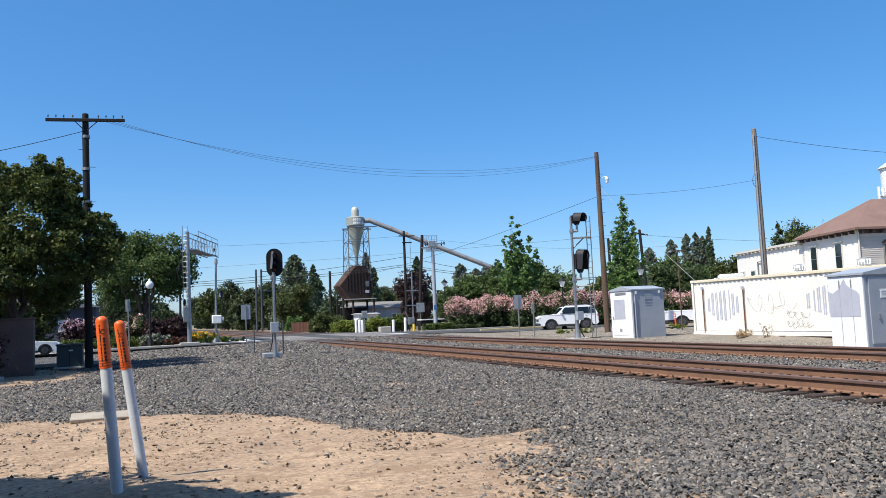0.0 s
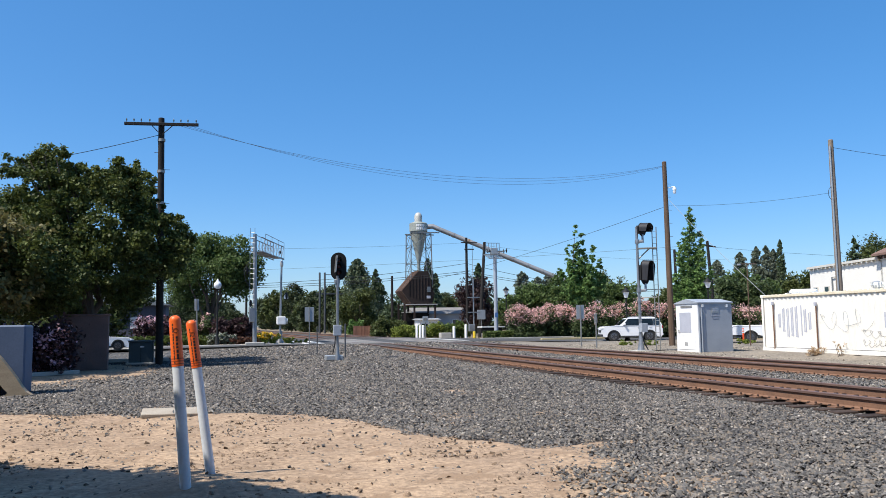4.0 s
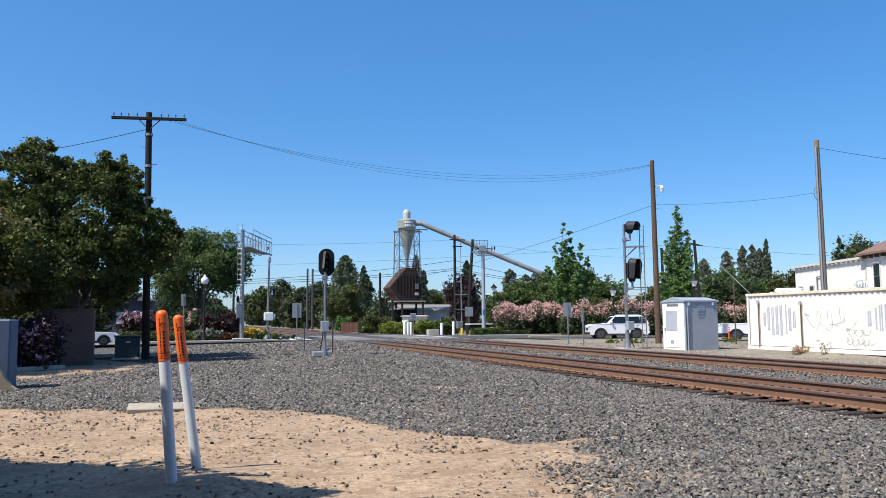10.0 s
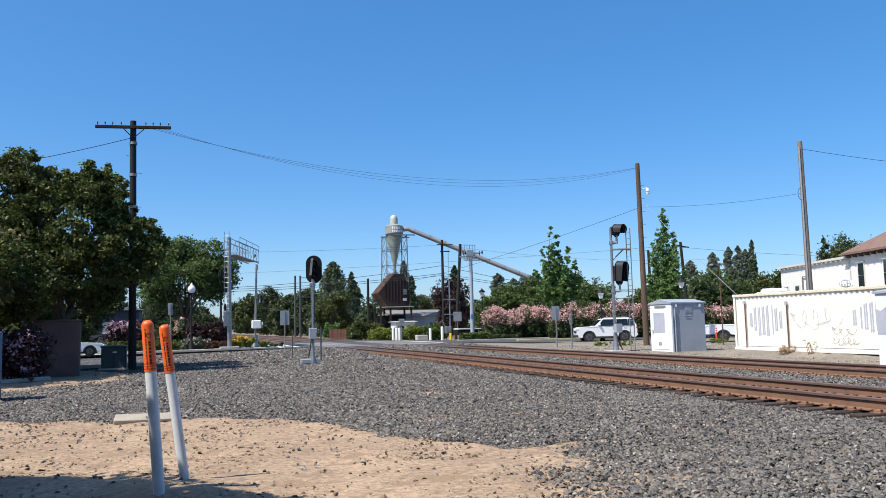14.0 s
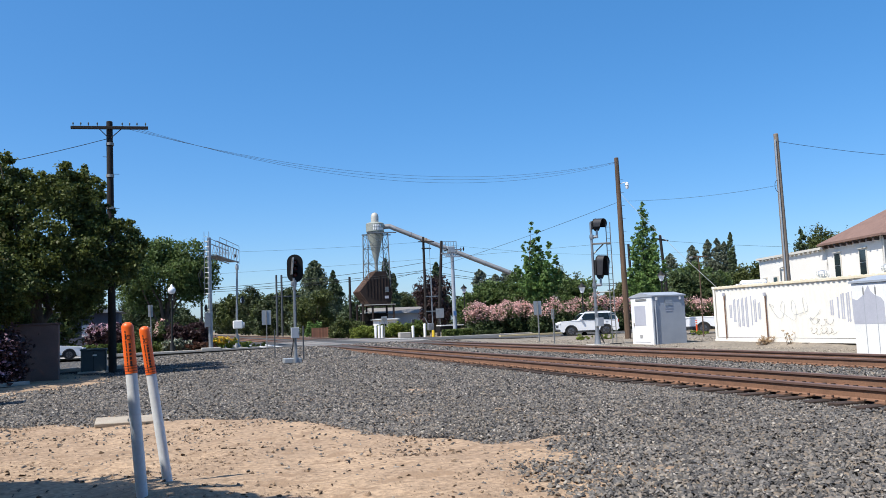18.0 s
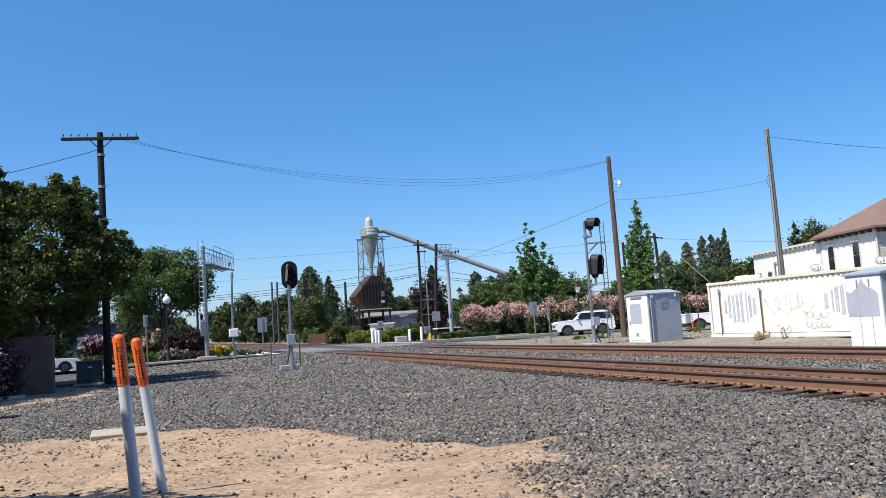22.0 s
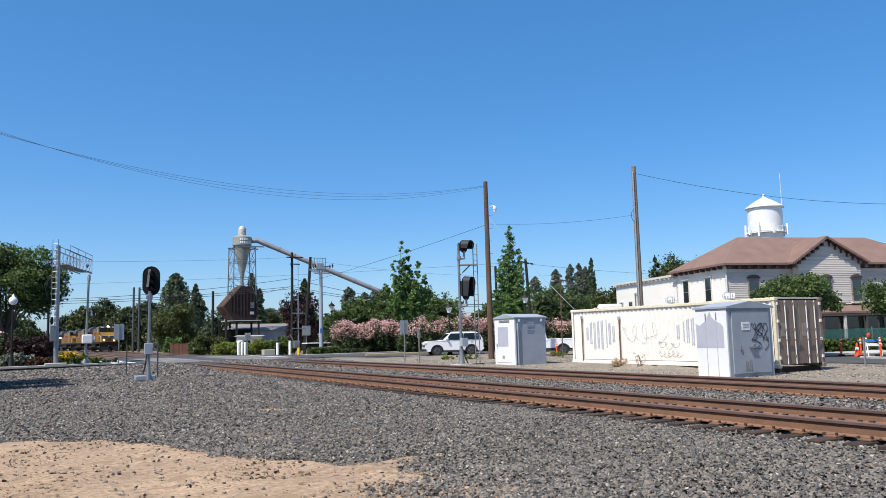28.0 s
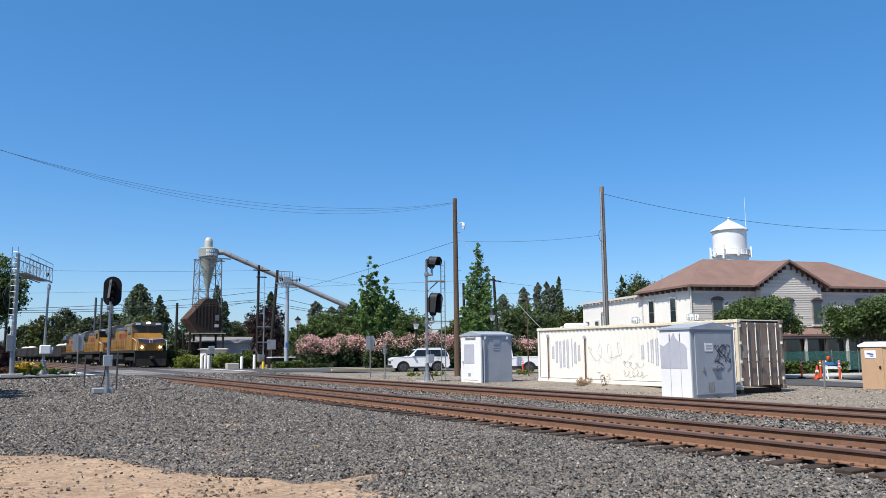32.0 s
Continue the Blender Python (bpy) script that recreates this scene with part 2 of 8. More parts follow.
# ---- surfaces ----
M_DIRT = mat("dry_dirt", (0.405, 0.288, 0.19), (0.3, 0.212, 0.143), scale=0.8, rough=0.95, bump=1.0, bscale=28, fine=0.38,
             spots=(0.29, 0.2, 0.13), spot_scale=2.3, spot_at=0.56, spec=0.2)
M_STONE = mat("ballast_stone", (1.0, 0.99, 0.97), (0.82, 0.81, 0.79), scale=0.5, rough=0.85, fine=0.25, bump=0.3, bscale=45, spec=0.3,
              tones=((0.0, (0.055, 0.054, 0.055)), (0.35, (0.12, 0.115, 0.112)), (0.62, (0.185, 0.174, 0.164)), (0.82, (0.205, 0.168, 0.132)), (0.94, (0.25, 0.225, 0.2)), (1.0, (0.4, 0.37, 0.33))))
M_BED = mat("ballast_bed", (0.085, 0.078, 0.072), (0.055, 0.05, 0.047), scale=9.0, rough=0.95, bump=1.0, bscale=30, fine=0.45, spec=0.2)
M_CLOD = mat("dirt_clod", (0.24, 0.17, 0.115), (0.15, 0.108, 0.078), scale=4.0, rough=0.95, island=0.35, fine=0.2, spec=0.2)
M_CLOD_PALE = mat("pale_pebble", (0.32, 0.275, 0.22), (0.24, 0.21, 0.17), scale=4.0, rough=0.95, island=0.45, fine=0.2, spec=0.2)
M_GRAVEL = mat("pale_gravel", (0.255, 0.218, 0.172), (0.185, 0.162, 0.133), scale=0.5, rough=0.95, bump=0.8, bscale=26, fine=0.3, spec=0.2)
M_EARTH = mat("dry_earth", (0.26, 0.205, 0.14), (0.185, 0.15, 0.1), scale=0.05, rough=0.95, bump=0.5, bscale=8, fine=0.2, spec=0.2)
M_ASPHALT = mat("asphalt", (0.085, 0.083, 0.082), (0.06, 0.06, 0.06), scale=0.6, rough=0.9, bump=0.4, bscale=90, fine=0.18, spec=0.3)
M_CONCRETE = mat("concrete", (0.42, 0.4, 0.36), (0.34, 0.325, 0.295), scale=1.5, rough=0.9, bump=0.3, bscale=40, fine=0.12)
M_RUST = mat("rusty_rail_side", (0.225, 0.122, 0.075), (0.165, 0.092, 0.06), scale=2.0, rough=0.85, fine=0.15, bump=0.3, bscale=60, spec=0.3)
M_RAILHEAD = mat("rail_head", (0.19, 0.115, 0.09), (0.135, 0.085, 0.07), scale=3.0, rough=0.5, metal=0.25, fine=0.15)
M_TIE = mat("weathered_tie", (0.06, 0.038, 0.028), (0.034, 0.023, 0.018), scale=4.0, rough=0.9, bump=0.6, bscale=30, fine=0.3, rnd=0.3, stretch=(1, 5, 5))
M_SPIKE = mat("rusty_spike", (0.06, 0.034, 0.024), rough=0.8)
M_LINE = mat("road_paint", (0.7, 0.7, 0.66), (0.5, 0.5, 0.47), scale=3.0, rough=0.8)
M_YELLOW_LINE = mat("yellow_kerb_paint", (0.5, 0.4, 0.2), (0.42, 0.35, 0.22), scale=3.0, rough=0.8)

DIRT_EDGE = [(-30, 16.0), (-3.8, 17.0), (0.2, 15.0), (1.6, 15.3), (2.4, 13.4), (2.75, 11.8), (3.62, 11.0), (4.0, 9.5), (3.83, 8.75), (3.6, 7.85), (3.4, 7.1), (3.2, 6.4), (2.9, 4.0), (2.9, -40)]


def dirt_mask(x, y):
    """1 on the bare dirt, 0 on the ballast, with a soft ragged border."""
    x, y = np.asarray(x, float), np.asarray(y, float)
    ex = np.array([p[0] for p in DIRT_EDGE[:8]])
    ey = np.array([p[1] for p in DIRT_EDGE[:8]])
    top = np.interp(x, ex, ey)
    side = np.interp(-y, [-p[1] for p in DIRT_EDGE[7:]], [p[0] for p in DIRT_EDGE[7:]])
    d = np.where(y > 9.5, top - y, side - x)
    d = np.minimum(d, np.where(y > 9.5, 99, top - y + 99))
    wob = 0.22 * np.sin(x * 3.1 + 1.3 * np.sin(y * 1.7)) + 0.16 * np.sin(y * 4.3 + x * 2.2) + 0.1 * np.sin(x * 9.1 - y * 7.7)
    side_zone = (y < 9.5) & (x > 1.0)
    main = np.where(side_zone, smoothstep(-1.5, 0.5, d + wob), smoothstep(-0.5, 0.5, d + wob))
    lot_ = 1 - smoothstep(0.85, 1.1, np.hypot((x + 6.6) / 4.9, (y - 32.0) / 6.6) + 0.15 * wob)
    return np.maximum(main, lot_)


# one sheet of ground out to the horizon
def grid_sheet(name, xs, ys, zfun, material, smooth=True):
    X, Y = np.meshgrid(xs, ys)
    V = np.stack([X, Y, zfun(X, Y)], -1).reshape(-1, 3)
    nx, ny = len(xs), len(ys)
    i = np.arange((nx - 1) * (ny - 1))
    a = (i // (nx - 1)) * nx + i % (nx - 1)
    return raw_mesh(name, V, np.stack([a, a + 1, a + nx + 1, a + nx], 1), material, smooth)


def bump_field(x, y):
    """Low scuffs and ruts of the bare dirt."""
    r = np.random.RandomState(12)
    z = 0
    for k in range(26):
        f = 1.2 * 1.19 ** k
        a = r.uniform(0, 6.283)
        z = z + 0.011 / f ** 0.62 * np.sin(f * (x * np.cos(a) + y * np.sin(a)) + r.uniform(0, 6.283) + 0.8 * np.sin(0.6 * f * (x * np.sin(a) - y * np.cos(a))))
    return z + 0.085 * np.exp(-(((x + 0.05) / 0.75) ** 2 + ((y - 8.4) / 0.55) ** 2))


far = np.array([60, 90, 150, 300, 700, 1500, 3500])
xs = np.concatenate([-far[::-1], np.arange(-40, 40.1, 0.5), far])
ys = np.concatenate([-far[::-1], np.arange(-40, 110, 0.5), far[2:]])
ground = new("ground", grid_sheet("ground", xs, ys, lambda x, y: ground_z(x, y) - 0.05, M_EARTH))
tagged(ground, "dry earth beneath and around the railway yard", "ground", kind="structure")

xs, ys = np.arange(-12, 6.0, 0.07), np.concatenate([np.arange(-16, 1.5, 0.25), np.arange(1.5, 18.2, 0.07)])
dirt = new("ground_dirt", grid_sheet("ground_dirt", xs, ys, lambda x, y: ground_z(x, y) + bump_field(x, y) - 0.035 + 0.035 * dirt_mask(x, y), M_DIRT))
tagged(dirt, "bare sandy tan dirt with scattered clods", "dirt", kind="structure")

lot_x, lot_y = np.arange(-13, -1.2, 0.2), np.arange(24.5, 39.5, 0.2)
tagged(new("ground_dirt", grid_sheet("ground_dirt", lot_x, lot_y, lambda x, y: ground_z(x, y) + bump_field(x, y) - 0.05 + 0.055 * dirt_mask(x, y), M_DIRT)),
       "bare tan dirt under the large tree", "dirt", kind="structure")

xs, ys = np.concatenate([np.arange(-12, 19.6, 0.3)]), np.concatenate([np.arange(-30, 60, 0.3), np.arange(60, 960, 10)])
bed = new("ballast_bed", grid_sheet("ballast_bed", xs, ys, lambda x, y: ground_z(x, y) - 0.012 - 0.06 * dirt_mask(x, y) * (x < 6.5), M_BED))
tagged(bed, "crushed grey rock bed under the tracks", "ballast", kind="structure")

xs, ys = np.concatenate([np.arange(18.1, 38.1, 0.25)]), np.arange(-30, 54, 0.5)
grav = new("ground_gravel", grid_sheet("ground_gravel", xs, ys, lambda x, y: ground_z(x, y) + 0.004 + 0.015 * np.sin(x * 1.1 + y * 0.7) * np.sin(y * 0.9) - 0.03 * (x < 18.8) + 0.17 * np.exp(-((x - 23.2) / 0.55) ** 2) * smoothstep(19.5, 24.0, y) * (1 - smoothstep(29.6, 31.0, y)), M_GRAVEL))
tagged(grav, "pale dusty gravel apron behind the tracks", "gravel", kind="structure")


def road_z(x, y):
    x = np.asarray(x, float)
    return 0.02 + np.interp(x, [-60, -4, 5, 19.5, 26, 90], [0.1, 0.22, RAIL_TOP - 0.03, RAIL_TOP - 0.03, 0.13, 0.1]) + 0 * np.asarray(y)


road = new("road", grid_sheet("road", np.arange(-80, 120.1, 1.0), np.arange(ROAD_Y0, ROAD_Y1 + 0.1, 1.0), road_z, M_ASPHALT))
tagged(road, "worn grey asphalt street crossing the tracks", "road", kind="structure")


# ---- ballast stones and clods ----
def stones(name, pts, sizes, material, label, category, seed, flat=0.82):
    """Angular broken stones: uneven chips, one mesh."""
    r = np.random.RandomState(seed)
    n = len(pts)
    # a broken chip: an uneven four-cornered foot and a skewed ridge, so that its facets are sharp
    base = np.array([(-1, -1, -0.8), (1, -1, -0.8), (1, 1, -0.8), (-1, 1, -0.8), (-0.55, 0, 1), (0.55, 0, 1)], float)
    F = np.array([(0, 1, 5), (0, 5, 4), (1, 2, 5), (2, 3, 4), (2, 4, 5), (3, 0, 4)])
    V = base[None] * np.stack([r.uniform(0.7, 1.35, n), r.uniform(0.5, 1.0, n), r.uniform(0.35, 0.8, n) * flat], 1)[:, None]
    V[:, 4:, 1] += r.uniform(-0.55, 0.55, (n, 2))
    V = V * r.uniform(0.7, 1.2, (n, 6, 1)) + r.normal(0, 0.16, (n, 6, 3))
    ax = r.normal(0, 0.45, (n, 2))
    yaw = r.uniform(0, 6.283, n)
    cz, sz, cx, sx, cy, sy = np.cos(yaw), np.sin(yaw), np.cos(ax[:, 0]), np.sin(ax[:, 0]), np.cos(ax[:, 1]), np.sin(ax[:, 1])
    o, e = np.zeros(n), np.ones(n)
    Rz = np.stack([cz, -sz, o, sz, cz, o, o, o, e], 1).reshape(n, 3, 3)
    Rx = np.stack([e, o, o, o, cx, -sx, o, sx, cx], 1).reshape(n, 3, 3)
    Ry = np.stack([cy, o, sy, o, e, o, -sy, o, cy], 1).reshape(n, 3, 3)
    V = np.einsum("nij,nkj->nki", Rx @ Ry @ Rz, V) * np.asarray(sizes)[:, None, None] + np.asarray(pts)[:, None]
    ob = new(name, raw_mesh(name, V.reshape(-1, 3), (F[None] + 6 * np.arange(n)[:, None, None]).reshape(-1, 3), material))
    return tagged(ob, label, category, kind="stuff")


def under_track(x, y):
    """True where the rails and the tops of the ties lie."""
    on_tie = abs((y - 3.0 + 0.25) % 0.5 - 0.25) < 0.115
    d = np.minimum(abs(x - NEAR_X), abs(x - FAR_X))
    return (d < 0.7) | (abs(d - 0.7525) < 0.1) | ((d < 1.3) & on_tie)


def scatter_ballast():
    r = np.random.RandomState(3)
    P, S = [], []
    # bands along the line of sight: fewer, larger stones farther off
    for y0, y1, x0, x1, dens, size in ((2.5, 9, 1.6, 9.2, 980, 0.0205), (4, 9, 9.2, 18.8, 260, 0.027), (9, 15, -6, 13, 680, 0.019), (9, 15, 13, 18.8, 230, 0.028), (15, 24, -9, 18.8, 300, 0.0225), (24, 38, -9, 18.8, 130, 0.031), (38, 54, -6, 19.0, 38, 0.049)):
        n = int((y1 - y0) * (x1 - x0) * dens)
        x, y = r.uniform(x0, x1, n), r.uniform(y0, y1, n)
        keep = (r.rand(n) > dirt_mask(x, y) * 0.975) & ~under_track(x, y)
        x, y = x[keep], y[keep]
        s = size * r.uniform(0.55, 1.35, len(x))
        P.append(np.stack([x, y, ground_z(x, y) + s * 0.15], 1))
        S.append(s)
    return np.concatenate(P), np.concatenate(S)


_p, _s = scatter_ballast()
stones("ballast", _p, _s, M_STONE, "loose angular grey crushed rock ballast", "ballast", 5)


def scatter_clods():
    r = np.random.RandomState(8)
    n = 52000
    x, y = r.uniform(-8, 4.2, n), r.uniform(4.5, 17.5, n)
    d = dirt_mask(x, y)
    keep = r.rand(n) < np.where(d > 0.4, 0.1 + 0.8 * (np.sin(x * 1.3 + y + np.sin(y * 2.1)) * np.sin(y * 1.1 - x) > 0.35), 0.0)
    x, y = x[keep], y[keep]
    s = 0.0035 + 0.027 * r.rand(len(x)) ** 7
    return np.stack([x, y, ground_z(x, y) + bump_field(x, y) + s * 0.25], 1), s


_p, _s = scatter_clods()
stones("dirt_clods", _p, _s, M_CLOD, "small dark clods and pebbles on the dirt", "pebbles", 6)


def scatter_gravel():
    """Fine pale stones on the apron beyond the tracks."""
    r = np.random.RandomState(21)
    n = 60000
    x, y = r.uniform(17.9, 31, n), r.uniform(12, 46, n)
    keep = r.rand(n) < 0.35 + 0.65 * (np.sin(x * 0.9 + y * 0.5) * np.sin(y * 0.8) > 0)
    x, y = x[keep], y[keep]
    s = 0.012 + 0.022 * r.rand(len(x)) ** 4
    return np.stack([x, y, ground_z(x, y) + 0.01], 1), s


_p, _s = scatter_gravel()
stones("apron_gravel", _p, _s, M_CLOD_PALE, "fine pale gravel strewn on the dusty apron", "gravel", 9)


# ---- the two tracks ----
def swept(profile, x):
    """A rail section drawn out along the line: straight at first, then round the curve."""
    st = [-60.0, 140.0] + [140.0 + 10 * i for i in range(1, 82)]
    n, k = len(profile), len(st)
    pts = [(x + line_shift(y) + px, y, pz) for y in st for px, pz in profile]
    fs = [(i * n + j, (i + 1) * n + j, (i + 1) * n + (j + 1) % n, i * n + (j + 1) % n) for i in range(k - 1) for j in range(n)]
    return Shape().add(pts, fs + [tuple(range(n)), tuple(range((k - 1) * n, k * n))[::-1]])


def rail_shapes(x):
    b, t = RAIL_TOP - RAIL_H, RAIL_TOP
    side = swept([(-0.075, b), (0.075, b), (0.075, b + 0.012), (0.013, b + 0.032), (0.009, b + 0.152), (-0.009, b + 0.152), (-0.013, b + 0.032), (-0.075, b + 0.012)], x)
    head = swept([(-0.012, b + 0.15), (0.012, b + 0.15), (0.04, b + 0.156), (0.04, b + 0.19), (0.03, t), (-0.03, t), (-0.04, b + 0.19), (-0.04, b + 0.156)], x)
    return side, head


def build_track(cx, label):
    t = thing("railway_track", Matrix(), label, "railway track", "tracks", "structure")
    for k, s in enumerate((-0.7525, 0.7525)):
        web, head = rail_shapes(cx + s)
        rail = part("rail", web, M_RUST, t, "rust-brown steel rail", smooth=0)
        part("rail_head", head, M_RAILHEAD, rail, "worn dark steel rail head", smooth=0)
    tie = Shape().box((0, 0, 0), (2.6, 0.23, 0.16), ch=0.012).mesh("tie", M_TIE, 0)
    r = random.Random(int(cx * 10))
    ys_ = [3.0 + 0.5 * i for i in range(102)]
    for y in ys_:
        part("tie", tie, M_TIE, t, m=pose(cx + r.uniform(-0.08, 0.06), y + r.uniform(-0.03, 0.03), RAIL_TOP - RAIL_H - 0.095 + r.uniform(-0.008, 0.004), 0, r.uniform(-0.4, 0.4), r.uniform(-2, 2)))
    far_ties = Shape()
    for i in range(360):
        far_ties.box((cx + line_shift(72 + 0.55 * i), 72 + 0.55 * i, RAIL_TOP - 0.28), (2.6, 0.24, 0.16))
    part("far_ties", far_ties, M_TIE, t, kind="stuff", smooth=0)
    plate = Shape().box((0, 0, 0), (0.34, 0.19, 0.018)).mesh("tie_plate", M_RUST, 0)
    spikes = Shape()
    for y in ys_:
        for s in (-0.7525, 0.7525):
            for dx in (-0.095, 0.095):
                spikes.box((cx + s + dx, y + 0.05 * (1 if dx > 0 else -1), RAIL_TOP - RAIL_H + 0.024), (0.026, 0.028, 0.032))
    part("spikes", spikes, M_SPIKE, t, kind="stuff", smooth=0)
    plates = Shape()
    for y in ys_:
        for s in (-0.7525, 0.7525):
            plates.box((cx + s, y, RAIL_TOP - RAIL_H - 0.008), (0.36, 0.19, 0.016))
    part("tie_plates", plates, M_RUST, t, kind="stuff", smooth=0)
    anchors, b_ = Shape(), RAIL_TOP - RAIL_H
    for y in ys_:
        for s in (-0.7525, 0.7525):
            anchors.box((cx + s, y + 0.15, b_ + 0.008), (0.18, 0.035, 0.03)).box((cx + s, y - 0.15, b_ + 0.006), (0.17, 0.03, 0.026))
        for dy in (-0.1, 0.1):
            anchors.box((cx + 0.7525 - 0.105, y + dy, b_ + 0.022), (0.055, 0.055, 0.05))
    part("rail_anchors", anchors, M_SPIKE, t, kind="stuff", smooth=0)
    return t


M_PANEL = mat("weathered_crossing_panel", (0.22, 0.21, 0.19), (0.15, 0.145, 0.135), scale=1.2, rough=0.9, bump=0.3, bscale=40, fine=0.15, rnd=0.2)
build_track(NEAR_X, "rust-brown rails spiked to weathered wooden ties in ballast")
build_track(FAR_X, "rust-brown main line rails on wooden ties in ballast")
for cx in (NEAR_X, FAR_X):
    pn = thing("crossing_panel", Matrix(), "pale concrete grade crossing panels between the rails", "crossing panel", "crossing panels", "structure")
    for lo, hi in ((-1.55, -0.83), (-0.66, 0.66), (0.83, 1.55)):
        for k in range(6):
            y0 = ROAD_Y0 - 0.5 + k * 2.9
            part("panel", Shape().box((cx + (lo + hi) / 2, y0 + 1.42, RAIL_TOP - 0.105), (hi - lo, 2.84, 0.2), ch=0.02), M_PANEL, pn, smooth=0)

# ---- painted metal and timber ----
M_CREAM = mat("cream_container_paint", (0.82, 0.79, 0.71), (0.76, 0.73, 0.65), scale=0.8, rough=0.55, fine=0.05, spots=(0.6, 0.5, 0.38), spot_scale=0.9, spot_at=0.72)
M_CREAM_OLD = mat("yellowed_cream_paint", (0.66, 0.57, 0.4), (0.74, 0.67, 0.52), scale=0.9, rough=0.6, fine=0.08, spots=(0.45, 0.33, 0.2), spot_scale=1.1, spot_at=0.66)
M_TAN = mat("tan_container_paint", (0.25, 0.185, 0.145), (0.2, 0.15, 0.12), scale=1.2, rough=0.6, fine=0.08)
M_WHITE = mat("white_paint", (0.8, 0.8, 0.79), (0.74, 0.74, 0.73), scale=1.0, rough=0.5, fine=0.05)
M_SILVER = mat("galvanised_steel", (0.34, 0.35, 0.36), (0.26, 0.27, 0.28), scale=2.5, rough=0.45, metal=0.7, fine=0.1)
M_GREYBOX = mat("pale_grey_paint", (0.36, 0.39, 0.43), (0.3, 0.33, 0.37), scale=1.5, rough=0.55, fine=0.06)
M_BLACK = mat("black_paint", (0.01, 0.01, 0.01), (0.016, 0.016, 0.016), scale=2.0, rough=0.75, spec=0.2)
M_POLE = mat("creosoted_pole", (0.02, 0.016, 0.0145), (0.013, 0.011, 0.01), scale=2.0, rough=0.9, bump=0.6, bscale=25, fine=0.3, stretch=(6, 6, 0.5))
M_POLE_GREY = mat("weathered_pole", (0.155, 0.105, 0.073), (0.1, 0.068, 0.048), scale=2.0, rough=0.95, bump=0.6, bscale=25, fine=0.3, stretch=(6, 6, 0.5), spec=0.15)
M_POLE_PALE = mat("sun_bleached_pole", (0.25, 0.2, 0.155), (0.18, 0.142, 0.11), scale=1.6, rough=0.9, bump=0.5, bscale=20, fine=0.25, stretch=(6, 6, 0.6))
M_WIRE_THIN = mat("weathered_copper_line", (0.07, 0.075, 0.08), rough=0.6)
M_WIRE = mat("cable", (0.02, 0.02, 0.022), rough=0.6)
M_ORANGE = mat("orange_cap", (0.92, 0.15, 0.018), (0.85, 0.13, 0.016), scale=2.0, rough=0.45, fine=0.06)
M_ORANGE_DARK = mat("dark_orange_ring", (0.42, 0.06, 0.012), rough=0.6)
M_POST = mat("white_plastic", (0.74, 0.76, 0.78), (0.66, 0.68, 0.7), scale=2.0, rough=0.5, fine=0.06)
M_INK = mat("black_print", (0.03, 0.02, 0.02), rough=0.7)
M_SIGNBACK = mat("sign_back_aluminium", (0.42, 0.44, 0.45), (0.36, 0.38, 0.39), scale=3.0, rough=0.5, metal=0.5)
M_STEEL_POST = mat("sign_post_steel", (0.33, 0.33, 0.32), (0.25, 0.24, 0.22), scale=3.0, rough=0.6, metal=0.5)
M_LENS_RED = mat("signal_lens", (0.1, 0.015, 0.01), rough=0.2)
M_SLAB = mat("concrete_cover", (0.4, 0.35, 0.28), (0.33, 0.28, 0.22), scale=3.0, rough=0.9, bump=0.3, bscale=50)
M_PATCH = mat("faded_patch", (0.3, 0.27, 0.25), (0.26, 0.235, 0.215), scale=1.5, rough=0.7)
M_WORN = mat("worn_grey_paint", (0.46, 0.47, 0.52), (0.38, 0.39, 0.45), scale=1.5, rough=0.6, fine=0.06)


M_GANTRY = mat("dark_grey_steel", (0.075, 0.082, 0.09), (0.055, 0.06, 0.066), scale=1.0, rough=0.7)

